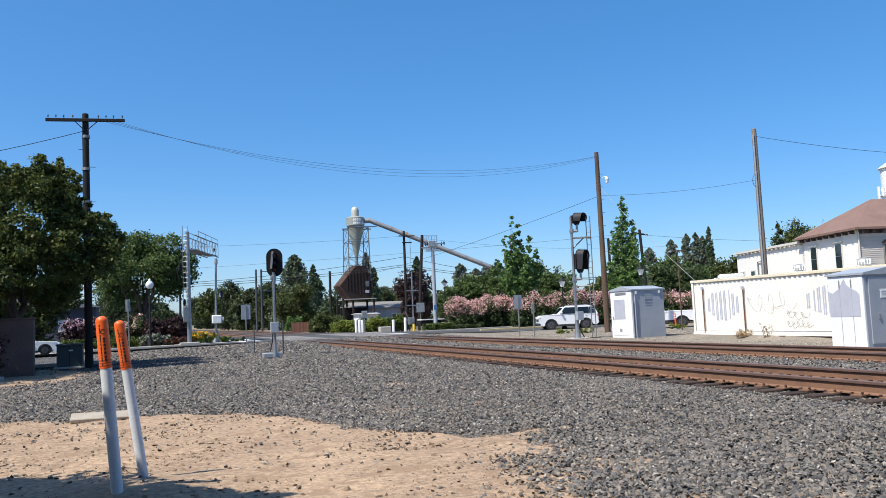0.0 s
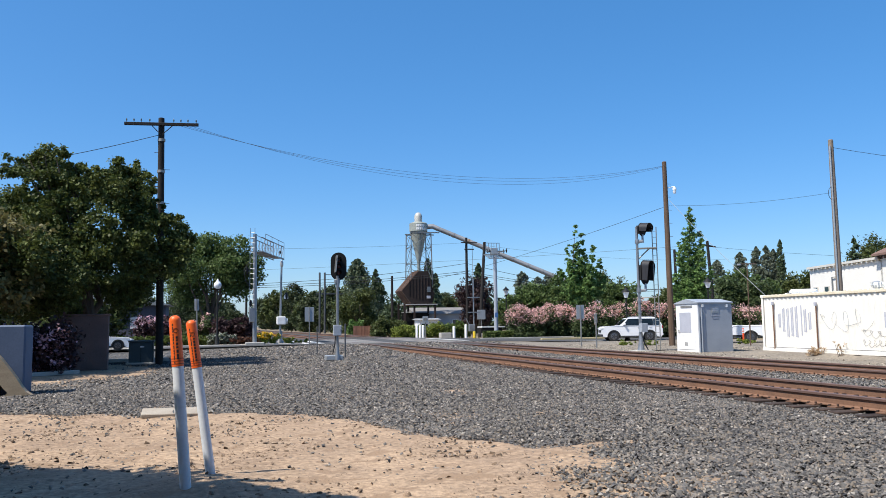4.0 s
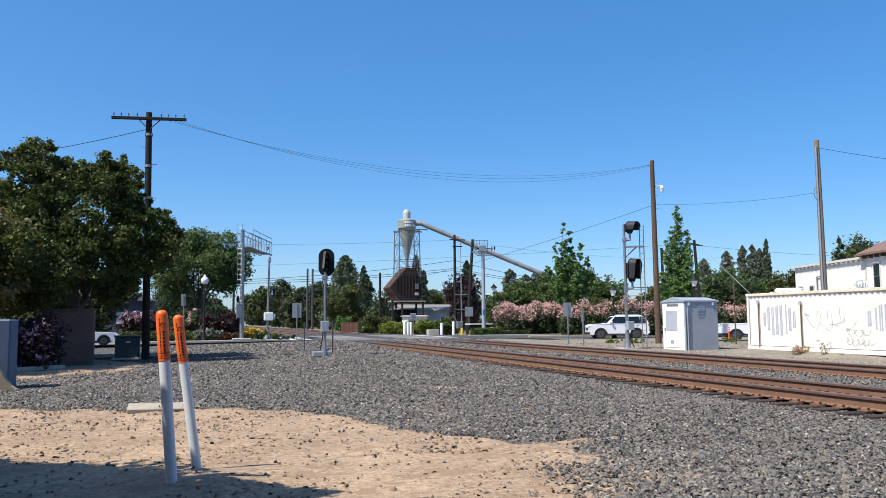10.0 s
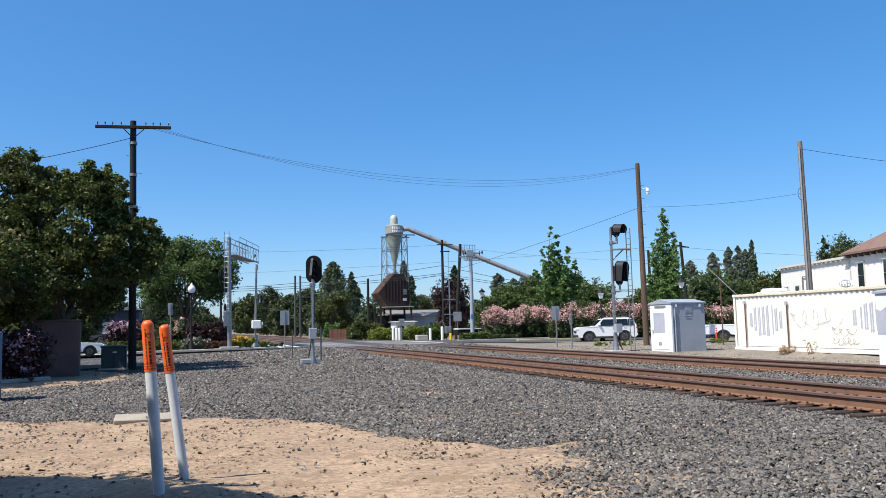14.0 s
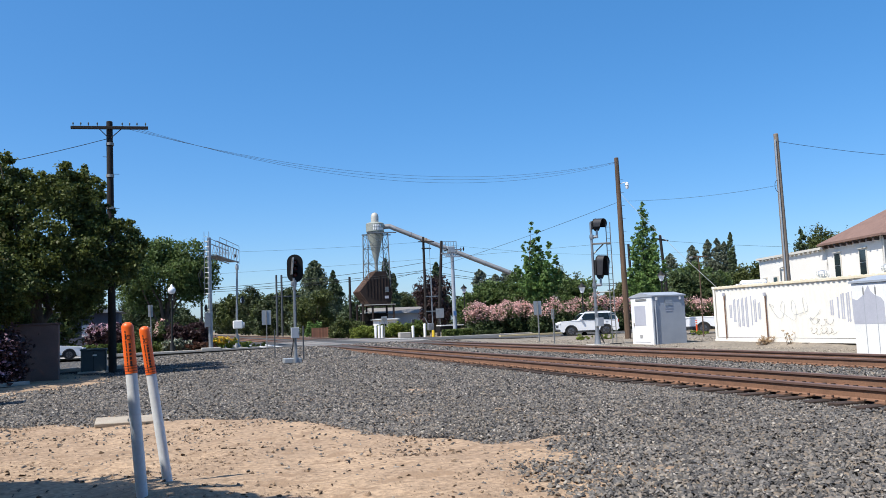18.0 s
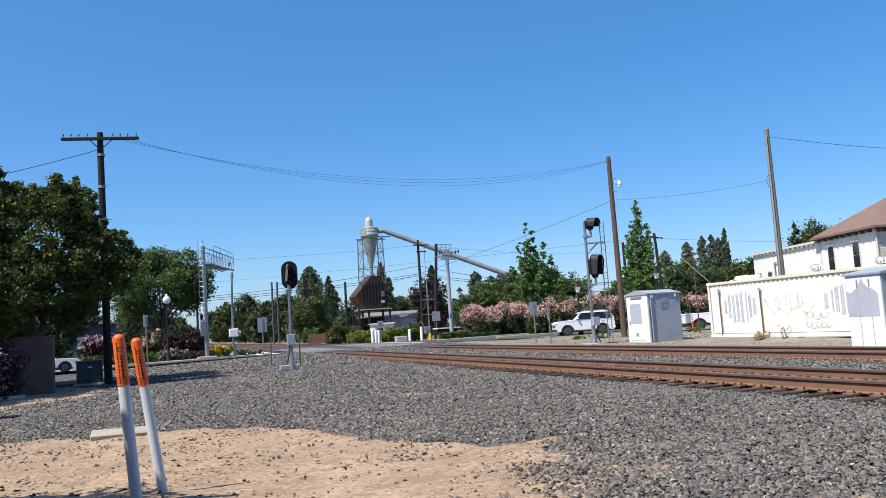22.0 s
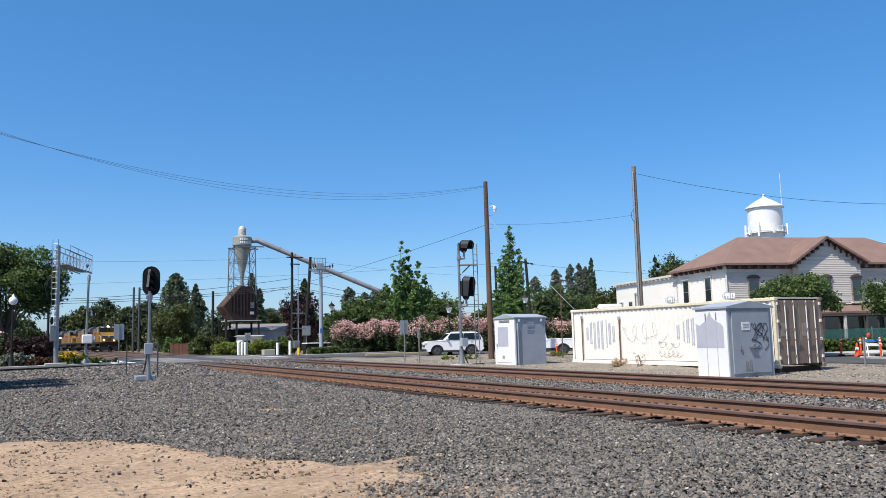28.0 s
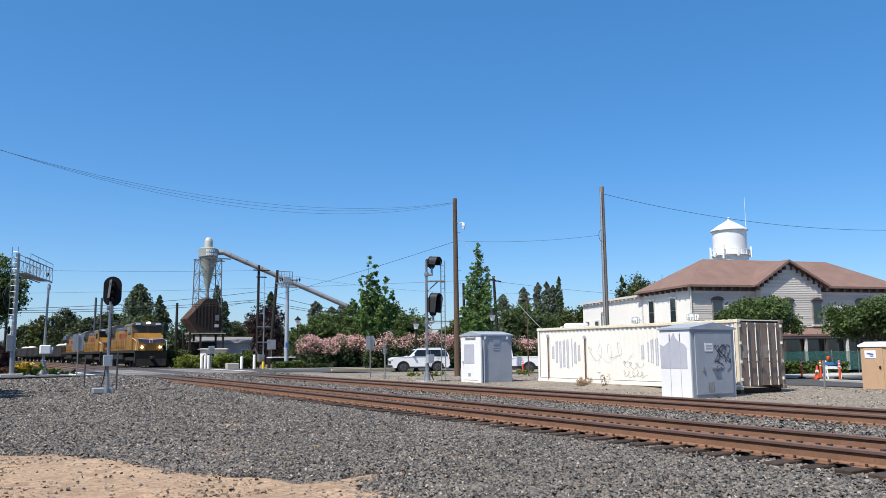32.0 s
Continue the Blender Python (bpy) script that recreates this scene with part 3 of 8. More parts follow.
# ---- marker posts near the camera ----
def marker_post(base, tip, r, split):
    """A plastic utility marker: pale tube, orange domed cap with print that cannot be read."""
    base, tip = Vector(base), Vector(tip)
    length = (tip - base).length
    m = Matrix.Translation(base) @ Vector((0, 0, 1)).rotation_difference(tip - base).to_matrix().to_4x4()
    t = thing("marker_post", m, "white plastic utility marker post with an orange domed cap", "marker post", "utility marker posts")
    part("tube", Shape().lathe([(r, -0.25), (r, split + 0.01)], n=20), M_POST, t, "white plastic tube")
    dome = [(r * 1.06, split), (r * 1.06, length - r)] + [(r * 1.06 * math.cos(a), length - r + r * math.sin(a)) for a in [i * math.pi / 12 for i in range(1, 6)]]
    cap = part("cap", Shape().lathe(dome, n=20), M_ORANGE, t, "orange plastic cap with black print")
    rr = random.Random(int(length * 100))
    def print_at(ang, z, w, h):
        return Shape().box((r * 1.068 * math.cos(ang), r * 1.068 * math.sin(ang), z), (0.003, w, h), (0, 0, math.degrees(ang)))

    for ang, lo, hi, w in ((-1.42, 0.16, 0.62, 0.02), (-2.0, 0.08, 0.82, 0.009)):
        z = split + (length - split) * lo
        while z < split + (length - split) * hi:
            h = rr.uniform(0.012, 0.03)
            part("print_bar", print_at(ang, z, w, h), M_INK, cap, "black printed bar", smooth=0)
            z += h + rr.uniform(0.006, 0.014)
    ring_ = []
    for i in range(15):
        a = -1.5 + 0.38 * math.cos(i * math.pi / 7)
        ring_.append((r * 1.068 * math.cos(a), r * 1.068 * math.sin(a), split + (length - split) * 0.7 + 0.02 * math.sin(i * math.pi / 7)))
    part("print_ring", Shape().tube(ring_, 0.0025, 4), M_INK, cap, "black printed ring")
    for z in (0.02, 0.045, 0.07):
        part("groove", Shape().lathe([(r * 1.075, split + z), (r * 1.075, split + z + 0.008)], n=20), M_ORANGE_DARK, cap)
    return t


marker_post((-0.228, 8.13, 0.0), (-0.362, 8.15, 1.72), 0.053, 1.235)
marker_post((0.004, 8.85, 0.0), (-0.229, 8.87, 1.68), 0.05, 1.19)

stk = thing("wooden_stake", pose(-1.38, 35.0, 0.06), "weathered grey square wooden stake in the ballast", "stake")
part("stake", Shape().box((0, 0, 0.6), (0.15, 0.15, 1.5), ch=0.012), M_POLE_GREY, stk)

cv = thing("ground_box", pose(-0.7, 15.45, 0.03, 0, 0, 1), "flat pale concrete utility cover lying in the dirt", "utility cover")
part("cover", Shape().box((0, 0, 0.035), (0.98, 0.5, 0.07), (7, 1, 0), ch=0.012), M_SLAB, cv)
part("seam", Shape().box((0.05, 0, 0.07), (0.012, 0.49, 0.006)), M_INK, cv)


# ---- wooden line poles ----
def pole(base, top, r0, r1, material, label):
    base, top = Vector(base), Vector(top)
    t = thing("utility_pole", Matrix.Translation(base), label, "utility pole", "utility poles")
    part("mast", Shape().lathe([(r0, -0.4), ((r0 + r1) / 2, (top - base).length / 2), (r1, (top - base).length), (r1 * 0.8, (top - base).length + 0.02)],
                              n=14, rot=[math.degrees(a) for a in (top - base).to_track_quat("Z", "Y").to_euler()]), material, t)
    return t


M_INSUL = mat("glass_insulator", (0.09, 0.11, 0.1), rough=0.2)
pl = pole((-2.1, 36.5, 0.1), (-2.2, 36.5, 10.85), 0.17, 0.13, M_POLE, "dark creosoted wooden line pole with one crossarm")
arm = part("crossarm", Shape().box((0, 0, 0), (3.1, 0.11, 0.13), ch=0.01), M_POLE, pl, "long wooden crossarm", m=pose(-0.07, -0.17, 10.45, 0, -2, 0))
for x in (-1.45, -1.15, -0.85, -0.5, 0.5, 0.8, 1.1, 1.45):
    part("pin_insulator", Shape().cyl((x, 0, 0.05), (x, 0, 0.16), 0.012, n=6).lathe([(0.02, 0.13), (0.035, 0.16), (0.03, 0.2), (0.012, 0.24)], (x, 0, 0), 8), M_INSUL, arm)
for s in (-1, 1):
    part("brace", Shape().cyl((-0.07 + 0.45 * s, -0.2, 10.4), (-0.08 + 0.05 * s, -0.18, 10.0), 0.02, n=6), M_POLE, pl)
for k in range(9):
    part("step", Shape().cyl((-0.07 + (0.13 if k % 2 else -0.13), 0, 3.2 + k * 0.75), (-0.07 + (0.36 if k % 2 else -0.3), 0, 3.2 + k * 0.75), 0.012, n=6), M_STEEL_POST, pl)
for z in (8.3, 6.9, 9.7):
    part("band", Shape().lathe([(0.163, z), (0.163, z + 0.12)], (-0.08, 0, 0), 12), M_STEEL_POST, pl)

pm = pole((26.4, 41.6, 0.05), (26.35, 41.6, 11.2), 0.19, 0.13, M_POLE_GREY, "weathered brown wooden pole with a small yard light")
lt = part("yard_light", Shape().cyl((0.1, -0.05, 9.55), (0.42, -0.2, 9.62), 0.025, n=8).lathe([(0.02, 9.62), (0.1, 9.56), (0.12, 9.42), (0.05, 9.36)], (0.45, -0.22, 0), 12), M_WHITE, pm, "small white lamp on a bracket")
part("lens", Shape().lathe([(0.07, 9.2), (0.1, 9.3), (0.1, 9.36)], (0.45, -0.22, 0), 12), M_POST, lt)
for k in range(8):
    part("step", Shape().cyl((0.14, 0, 4.2 + k * 0.8), (0.34, 0, 4.2 + k * 0.8), 0.012, n=6), M_STEEL_POST, pm)
pr = pole((32.75, 35.1, 0.05), (32.75, 35.1, 11.4), 0.19, 0.13, M_POLE_PALE, "sun-bleached wooden pole with a conduit down its side")
part("conduit", Shape().cyl((-0.2, -0.12, 0), (-0.17, -0.1, 11.0), 0.045, n=8), M_SIGNBACK, pr, "grey plastic conduit")
part("cable_loop", Shape().tube([(-0.2 - 0.25 * math.sin(a), -0.1, 8.35 + 0.35 * math.cos(a)) for a in [i * math.pi / 8 for i in range(17)]], 0.014, 5), M_WIRE, pr)


def wire(a, b, sag, r=0.012, n=22, label="dark overhead cable sagging between poles", material=None):
    a, b = Vector(a), Vector(b)
    pts = [a.lerp(b, i / n) - Vector((0, 0, 4 * sag * (i / n) * (1 - i / n))) for i in range(n + 1)]
    return solo("overhead_wire", Shape().tube(pts, r, 5), material or M_WIRE, label, "cable", "overhead wires")


wire((-1.7, 36.4, 10.6), (26.35, 41.5, 10.95), 1.5, 0.0065, material=M_WIRE_THIN)
wire((-1.4, 36.4, 10.6), (26.35, 41.6, 10.95), 1.65, 0.0065, material=M_WIRE_THIN)
wire((-1.1, 36.4, 10.6), (26.35, 41.6, 10.9), 1.8, 0.006, material=M_WIRE_THIN)
wire((-2.2, 36.4, 10.1), (-26, 44, 8.6), 1.1, 0.014)
wire((26.5, 41.5, 8.5), (32.6, 35.0, 8.45), 0.2, 0.008)
wire((26.3, 41.7, 8.45), (18.5, 66.0, 5.4), 0.25, 0.012)
wire((26.4, 41.4, 8.9), (23.2, 29.2, 2.66), 0.12, 0.011, label="pale service cable down to the container", material=M_SIGNBACK)
sp = thing("sign_gantry_post", pose(29.72, 38.78, 0.08), "slim grey steel post with a short crossarm", "post")
part("post", Shape().cyl((0, 0, 0), (0.02, 0, 4.75), 0.04, 0.03, 8), M_POLE_GREY, sp)
part("crossarm", Shape().box((0.15, 0, 4.72), (0.8, 0.05, 0.06), (0, 0, -20)), M_POLE_GREY, sp, smooth=0)
part("lamp_head", Shape().box((-0.42, 0.15, 4.68), (0.2, 0.12, 0.1), (0, 0, -20), ch=0.02), M_SIGNBACK, sp)
wire((32.8, 35.0, 10.95), (59.0, 25.0, 9.75), 1.2, 0.012)


# ---- block signal with one tall head, beside the near track ----
def signal_head(m, parent, w, h, name="signal_head", label="black oval signal head"):
    """A flat black background plate with hooded lenses, facing -Y in its own space."""
    n = 10
    r = w / 2
    out = [(r * math.cos(a), h / 2 - r + r * math.sin(a)) for a in [i * math.pi / n for i in range(n + 1)]]
    out += [(-r * math.cos(a), -h / 2 + r - r * math.sin(a)) for a in [i * math.pi / n for i in range(n + 1)]]
    hd = part(name, Shape().prism(out, 0.0, 0.025), M_BLACK, parent, label, m=m)
    return hd


sl = thing("block_signal", pose(5.36, 34.85, 0.08), "silver mast block signal with one black oval head", "railway signal")
part("mast", Shape().cyl((0, 0, 0), (0.0, 0, 3.7), 0.062, 0.055, 12), M_SILVER, sl)
part("footing", Shape().box((-0.12, 0.25, 0.1), (0.75, 0.6, 0.2), ch=0.02), M_SIGNBACK, sl, "grey concrete footing")
part("base_casting", Shape().lathe([(0.13, 0.0), (0.12, 0.1), (0.08, 0.35), (0.065, 0.6)], n=12), M_SILVER, sl)
hd = signal_head(pose(0.06, 0, 4.12, 0, 0, -4), sl, 0.7, 1.24)
part("housing", Shape().box((0, 0.22, 0), (0.3, 0.4, 0.85), ch=0.03), M_BLACK, hd)
for k, z in enumerate((0.28, 0.0, -0.28)):
    hood = Shape()
    ring = [(0.12 * math.cos(a), 0.12 * math.sin(a)) for a in [math.pi * (-0.15 + 1.3 * i / 12) for i in range(13)]]
    for (x0, z0), (x1, z1) in zip(ring, ring[1:]):
        hood.add([(x0, -0.01, z + z0), (x1, -0.01, z + z1), (x1 * 0.95, -0.3, z + z1 * 0.95), (x0 * 0.95, -0.3, z + z0 * 0.95)], [(0, 1, 2, 3), (3, 2, 1, 0)])
    part("hood", hood, M_BLACK, hd)
    part("lens", Shape().lathe([(0.09, 0), (0.06, 0.03)], (0, -0.012, z), 14, (90, 0, 0)), M_LENS_RED, hd, "dark unlit lens")
# painted highlight: a silver strip where the sun catches the black hood
part("sunlit_edge", Shape().box((-0.13, -0.17, 0.1), (0.012, 0.3, 0.75), (0, 6, 12)), M_SILVER, hd, "silver strip for the sunlit edge of the hood")
part("mounting", Shape().box((0, 0.05, 3.45), (0.24, 0.24, 0.2), ch=0.03).cyl((0.02, 0, 3.2), (0.02, 0, 3.6), 0.08, n=12), M_SILVER, sl)
jb = part("junction_box", Shape().box((-0.03, -0.16, 1.3), (0.34, 0.2, 0.46), ch=0.015), M_GREYBOX, sl, "pale grey junction box")
part("latch", Shape().box((0.1, -0.27, 1.3), (0.03, 0.02, 0.1)), M_SILVER, jb)
part("cable", Shape().tube([(-0.07, 0.05, 1.1), (-0.1, 0.1, 0.7), (-0.18, 0.2, 0.25)], 0.025, 6), M_WIRE, sl, "black cable")
part("cable", Shape().tube([(0.06, 0.03, 1.6), (0.08, 0.05, 2.4), (0.05, 0.05, 3.3)], 0.02, 6), M_WIRE, sl, "black cable")


def sign_back(x, y, z0, h, w, ph, label, name="sign_post", r=0.03, lean=0.0, panel=True, bars=False, steel=None):
    t = thing(name, pose(x, y, z0 - 0.1, 0, lean, 0), label, "sign", "track side signs")
    part("post", Shape().box((0, 0, h / 2), (r * 2, r * 1.4, h), ch=0.006), steel or M_STEEL_POST, t)
    if panel:
        pn = part("panel", Shape().box((0, 0.03, h - ph / 2), (w, 0.012, ph), ch=0.004), M_SIGNBACK, t, "grey back of a sign panel")
        for k in (0.25, 0.75):
            part("bolt", Shape().cyl((0, 0.015, h - ph * k), (0, 0.0, h - ph * k), 0.015, n=6), M_SILVER, pn)
        if bars:
            for k in range(2):
                part("marking", Shape().box((0, 0.02, h - ph * (0.28 + 0.44 * k)), (w * 0.6, 0.008, ph * 0.3)).box((w * 0.1, 0.018, h - ph * (0.28 + 0.44 * k)), (w * 0.2, 0.008, ph * 0.12)), M_INK, pn, "dark marking", smooth=0)
    return t


sign_back(5.92, 49.7, 0.2, 2.65, 0.56, 0.9, "grey backed sign on a steel post by the track")
sign_back(5.36, 41.7, 0.15, 1.5, 0.1, 0.1, "bare thin rusty steel post in the ballast", "steel_post", 0.028, panel=False, steel=M_GANTRY)
sign_back(6.1, 37.25, 0.15, 1.62, 0.1, 0.1, "dark thin steel post beside the signal", "steel_post", 0.032, panel=False, steel=M_GANTRY)
sign_back(-0.72, 50.0, 0.2, 3.2, 0.26, 0.7, "narrow sign seen edge-on on a tall post", "sign_post", 0.035, lean=-1.5)
sign_back(21.2, 43.1, 0.1, 2.6, 0.52, 0.82, "grey backed sign on a steel post by the street", "sign_post", 0.035)
sign_back(20.65, 40.1, 0.1, 2.05, 0.19, 0.55, "small pale marker plate on a steel post", "marker_sign", 0.035, bars=True)


# ---- tall two-headed signal beyond the tracks ----
sr = thing("mast_signal", pose(20.85, 35.7, 0.05), "tall silver signal mast with two hooded black heads and a ladder", "railway signal")
part("mast", Shape().cyl((0, 0, 0.4), (-0.02, 0, 6.35), 0.075, 0.065, 12), M_SILVER, sr)
part("base_casting", Shape().lathe([(0.2, 0), (0.18, 0.08), (0.11, 0.5), (0.095, 0.9), (0.085, 1.0)], n=12), M_SILVER, sr)
part("footing", Shape().box((0, 0, 0.02), (0.9, 0.9, 0.14), ch=0.02), M_CONCRETE, sr)
M_HOOD = mat("faded_black_hood", (0.03, 0.028, 0.03), (0.02, 0.019, 0.02), scale=2.0, rough=0.5, fine=0.1)
for dx, z, hh, deep in ((0.27, 6.2, 0.68, 0.48), (0.33, 4.0, 1.26, 0.42)):
    hm = pose(dx * 0.86, -dx * 0.5, z, 0, 0, 24)
    out = [(0.34 * math.cos(a), hh / 2 - 0.34 + 0.34 * math.sin(a)) for a in [i * math.pi / 12 for i in range(13)]] + [(-0.34 * math.cos(a), -hh / 2 + 0.34 - 0.34 * math.sin(a)) for a in [i * math.pi / 12 for i in range(13)]]
    hd = part("signal_head", Shape(hm).prism(out, 0, 0.03), M_BLACK, sr, "black signal head with a deep hood")
    hood = Shape(hm)
    ring = [(0.29, -hh / 2 + 0.24), (0.29, hh / 2 - 0.3)] + [(0.29 * math.cos(a), hh / 2 - 0.3 + 0.29 * math.sin(a)) for a in [i * math.pi / 14 for i in range(1, 14)]] + [(-0.29, hh / 2 - 0.3), (-0.29, -hh / 2 + 0.24)]
    for (x0, z0), (x1, z1) in zip(ring, ring[1:]):
        d0, d1 = deep * (0.72 + 0.28 * smoothstep(-hh / 2, hh / 4, z0)), deep * (0.72 + 0.28 * smoothstep(-hh / 2, hh / 4, z1))
        hood.add([(x0, 0, z0), (x1, 0, z1), (x1, -d1, z1 - 0.04), (x0, -d0, z0 - 0.04)], [(0, 1, 2, 3)])
        hood.add([(x0 * 0.96, 0, z0 - 0.012), (x1 * 0.96, 0, z1 - 0.012), (x1 * 0.96, -d1, z1 - 0.052), (x0 * 0.96, -d0, z0 - 0.052)], [(3, 2, 1, 0)])
    part("hood", hood, M_HOOD, hd)
    part("housing", Shape(hm).box((0, 0.16, 0), (0.34, 0.26, hh * 0.62), ch=0.04), M_HOOD, hd)
    for k in range(3 if hh > 1 else 1):
        part("lens", Shape(hm).lathe([(0.1, 0), (0.06, 0.03)], (0, -0.012, (0.3 - 0.3 * k) if hh > 1 else 0), 14, (90, 0, 0)), M_LENS_RED, hd, "dark unlit lens")
    zb = z - hh / 2 - 0.28
    part("bracket", Shape().cyl((0, 0, zb), (dx * 0.86, -dx * 0.5, zb), 0.075, n=10).cyl((dx * 0.86, -dx * 0.5, zb - 0.06), (dx * 0.86, -dx * 0.5, zb + 0.36), 0.07, 0.05, n=10).lathe([(0.11, zb - 0.1), (0.12, zb), (0.11, zb + 0.1)], n=12), M_SILVER, hd, "silver mounting elbow")
LX, LY = 0.73, -0.43
lad = part("ladder", Shape().box((LX - 0.09, LY + 0.05, 3.2), (0.03, 0.045, 6.2)).box((LX + 0.09, LY - 0.05, 3.2), (0.03, 0.045, 6.2)), M_STEEL_POST, sr, "narrow steel ladder", smooth=0)
for k in range(20):
    part("rung", Shape().cyl((LX - 0.09, LY + 0.05, 0.35 + k * 0.3), (LX + 0.09, LY - 0.05, 0.35 + k * 0.3), 0.01, n=6), M_STEEL_POST, lad)
pf = part("platform", Shape().box((LX * 0.55, LY * 0.55, 5.22), (0.95, 0.5, 0.05), (0, 0, -30)), M_STEEL_POST, sr, "small grated platform")
part("strut", Shape().cyl((0.04, 0, 4.7), (0.5, -0.29, 5.2), 0.035, n=6), M_STEEL_POST, pf)
part("ladder_bracket", Shape().cyl((0, 0, 2.72), (LX, LY, 2.72), 0.03, n=6), M_STEEL_POST, sr)
part("junction_box", Shape().box((0.06, -0.2, 1.2), (0.36, 0.24, 0.44), ch=0.015), M_GREYBOX, sr, "pale grey junction box")
part("cable", Shape().tube([(0.05, 0, 1.0), (0.15, -0.05, 0.5), (0.35, -0.1, 0.06), (1.2, -0.3, 0.06)], 0.035, 8), M_WIRE, sr, "black cable conduit")
part("clamp", Shape().lathe([(0.1, 1.95), (0.1, 2.05)], n=10).lathe([(0.095, 2.5), (0.095, 2.62)], n=10), M_SILVER, sr)


# ---- equipment cabinets ----
def louvre(s, x, y, z, nx, w, h, axis):
    for i in range(nx):
        if axis == "x":
            s.box((x, y + i * w * 2, z), (0.01, w, h))
        else:
            s.box((x + i * w * 2, y, z), (w, 0.01, h))
    return s


def cabinet(m, sx, sy, h, gable_axis, label, door_side):
    """A steel equipment house with a low gabled roof. sx runs away from the tracks, sy along them."""
    t = thing("equipment_cabinet", m, label, "equipment cabinet", "equipment cabinets")
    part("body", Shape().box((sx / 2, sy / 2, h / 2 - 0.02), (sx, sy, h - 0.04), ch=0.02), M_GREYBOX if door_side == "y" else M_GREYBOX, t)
    # sunlight put into the colour: the sunward face of the grey body is white
    part("front_skin", Shape().box((-0.006, sy / 2, h / 2 - 0.02), (0.012, sy - 0.04, h - 0.1)), M_WHITE, t, "grey face painted white for the sun on it", smooth=0)
    o, e, rise = 0.055, 0.06, 0.17
    if gable_axis == "x":      # ridge runs along X
        prof = [(-o, h - e), (sy + o, h - e), (sy + o, h), (sy / 2, h + rise), (-o, h)]
        rf = part("roof", Shape().prism(prof, -o, sx + o, "x"), M_GREYBOX, t, "low gabled steel roof", smooth=0)
    else:
        prof = [(-o, h - e), (sx + o, h - e), (sx + o, h), (sx / 2, h + rise), (-o, h)]
        rf = part("roof", Shape().prism(prof, -o, sy + o, "y"), M_GREYBOX, t, "low gabled steel roof", smooth=0)
    if door_side == "x":       # door in the face towards the tracks
        # the door shares the sunward face's whitening
        d = part("door", Shape().box((-0.015, sy * 0.52, h * 0.46), (0.03, sy * 0.74, h * 0.8), ch=0.008), M_WHITE, t, "steel door whitened for the sun on it, with a faded panel")
        part("faded_panel", Shape().box((-0.034, sy * 0.56, h * 0.6), (0.008, sy * 0.5, h * 0.4)), M_WORN, d, "patch of grey cover paint", smooth=0)
        part("handle", Shape().box((-0.05, sy * 0.85, h * 0.42), (0.05, 0.03, 0.16)), M_STEEL_POST, d)
        part("vent", louvre(Shape(), -0.035, sy * 0.5, h * 0.17, 4, 0.03, 0.16, "x"), M_STEEL_POST, d, "vent slots", smooth=0)
        part("gable_vent", Shape().box((-0.02, sy * 0.5, h * 0.92), (0.03, sy * 0.5, 0.1)), M_STEEL_POST, t, smooth=0)
        part("post", Shape().cyl((0.0, -0.05, 0), (0.0, -0.05, h * 0.78), 0.03, n=8), M_GREYBOX, t, "grey conduit pipe")
        part("post", Shape().cyl((0.14, -0.05, 0), (0.14, -0.05, h * 0.88), 0.03, n=8), M_GREYBOX, t, "grey conduit pipe")
        pl_ = part("notice", Shape().box((sx * 0.5, -0.012, h * 0.86), (0.42, 0.012, 0.34)), M_SIGNBACK, t, "grey notice plate with unreadable lines", smooth=0)
        for k in range(3):
            part("text_bar", Shape().box((sx * 0.5, -0.02, h * 0.91 - k * 0.09), (0.3, 0.008, 0.025)), M_WORN, pl_, smooth=0)
        part("lower_marking", Shape().box((sx * 0.5, -0.01, h * 0.73), (0.45, 0.008, 0.03)).box((sx * 0.5, -0.01, h * 0.68), (0.36, 0.008, 0.03)), M_WORN, t, "faded painted lines", smooth=0)
        for x in (sx * 0.12, sx * 0.84):
            part("lifting_bracket", Shape().box((x, -0.03, h * 0.93), (0.09, 0.05, 0.14)), M_WHITE, t, smooth=0)
    else:                      # door in the end face
        d = part("door", Shape().box((sx * 0.5, -0.015, h * 0.5), (sx * 0.84, 0.03, h * 0.88), ch=0.008), M_GREYBOX, t, "grey steel door with sprayed scrawl")
        part("plate", Shape().box((sx * 0.38, -0.035, h * 0.72), (0.36, 0.01, 0.26)), M_WHITE, d, "small white notice", smooth=0)
        for k in range(2):
            part("text_bar", Shape().box((sx * 0.38, -0.043, h * 0.745 - k * 0.08), (0.26, 0.006, 0.03)), M_WORN, d, smooth=0)
        part("handle", Shape().box((sx * 0.5, -0.06, h * 0.42), (0.26, 0.06, 0.05)).cyl((sx * 0.55, -0.03, h * 0.46), (sx * 0.55, -0.08, h * 0.46), 0.03, n=8), M_SILVER, d, "steel latch handle")
        part("handle", Shape().box((sx * 0.52, -0.06, h * 0.07), (0.2, 0.06, 0.05)), M_SILVER, d, "steel lower latch")
        part("vent", louvre(Shape(), sx * 0.34, -0.035, h * 0.17, 4, 0.04, 0.3, "y"), M_STEEL_POST, d, "vent slots", smooth=0)
        part("padlock_hasp", Shape().box((sx * 0.24, -0.04, h * 0.42), (0.06, 0.04, 0.14)), M_STEEL_POST, d, smooth=0)
        r = random.Random(4)
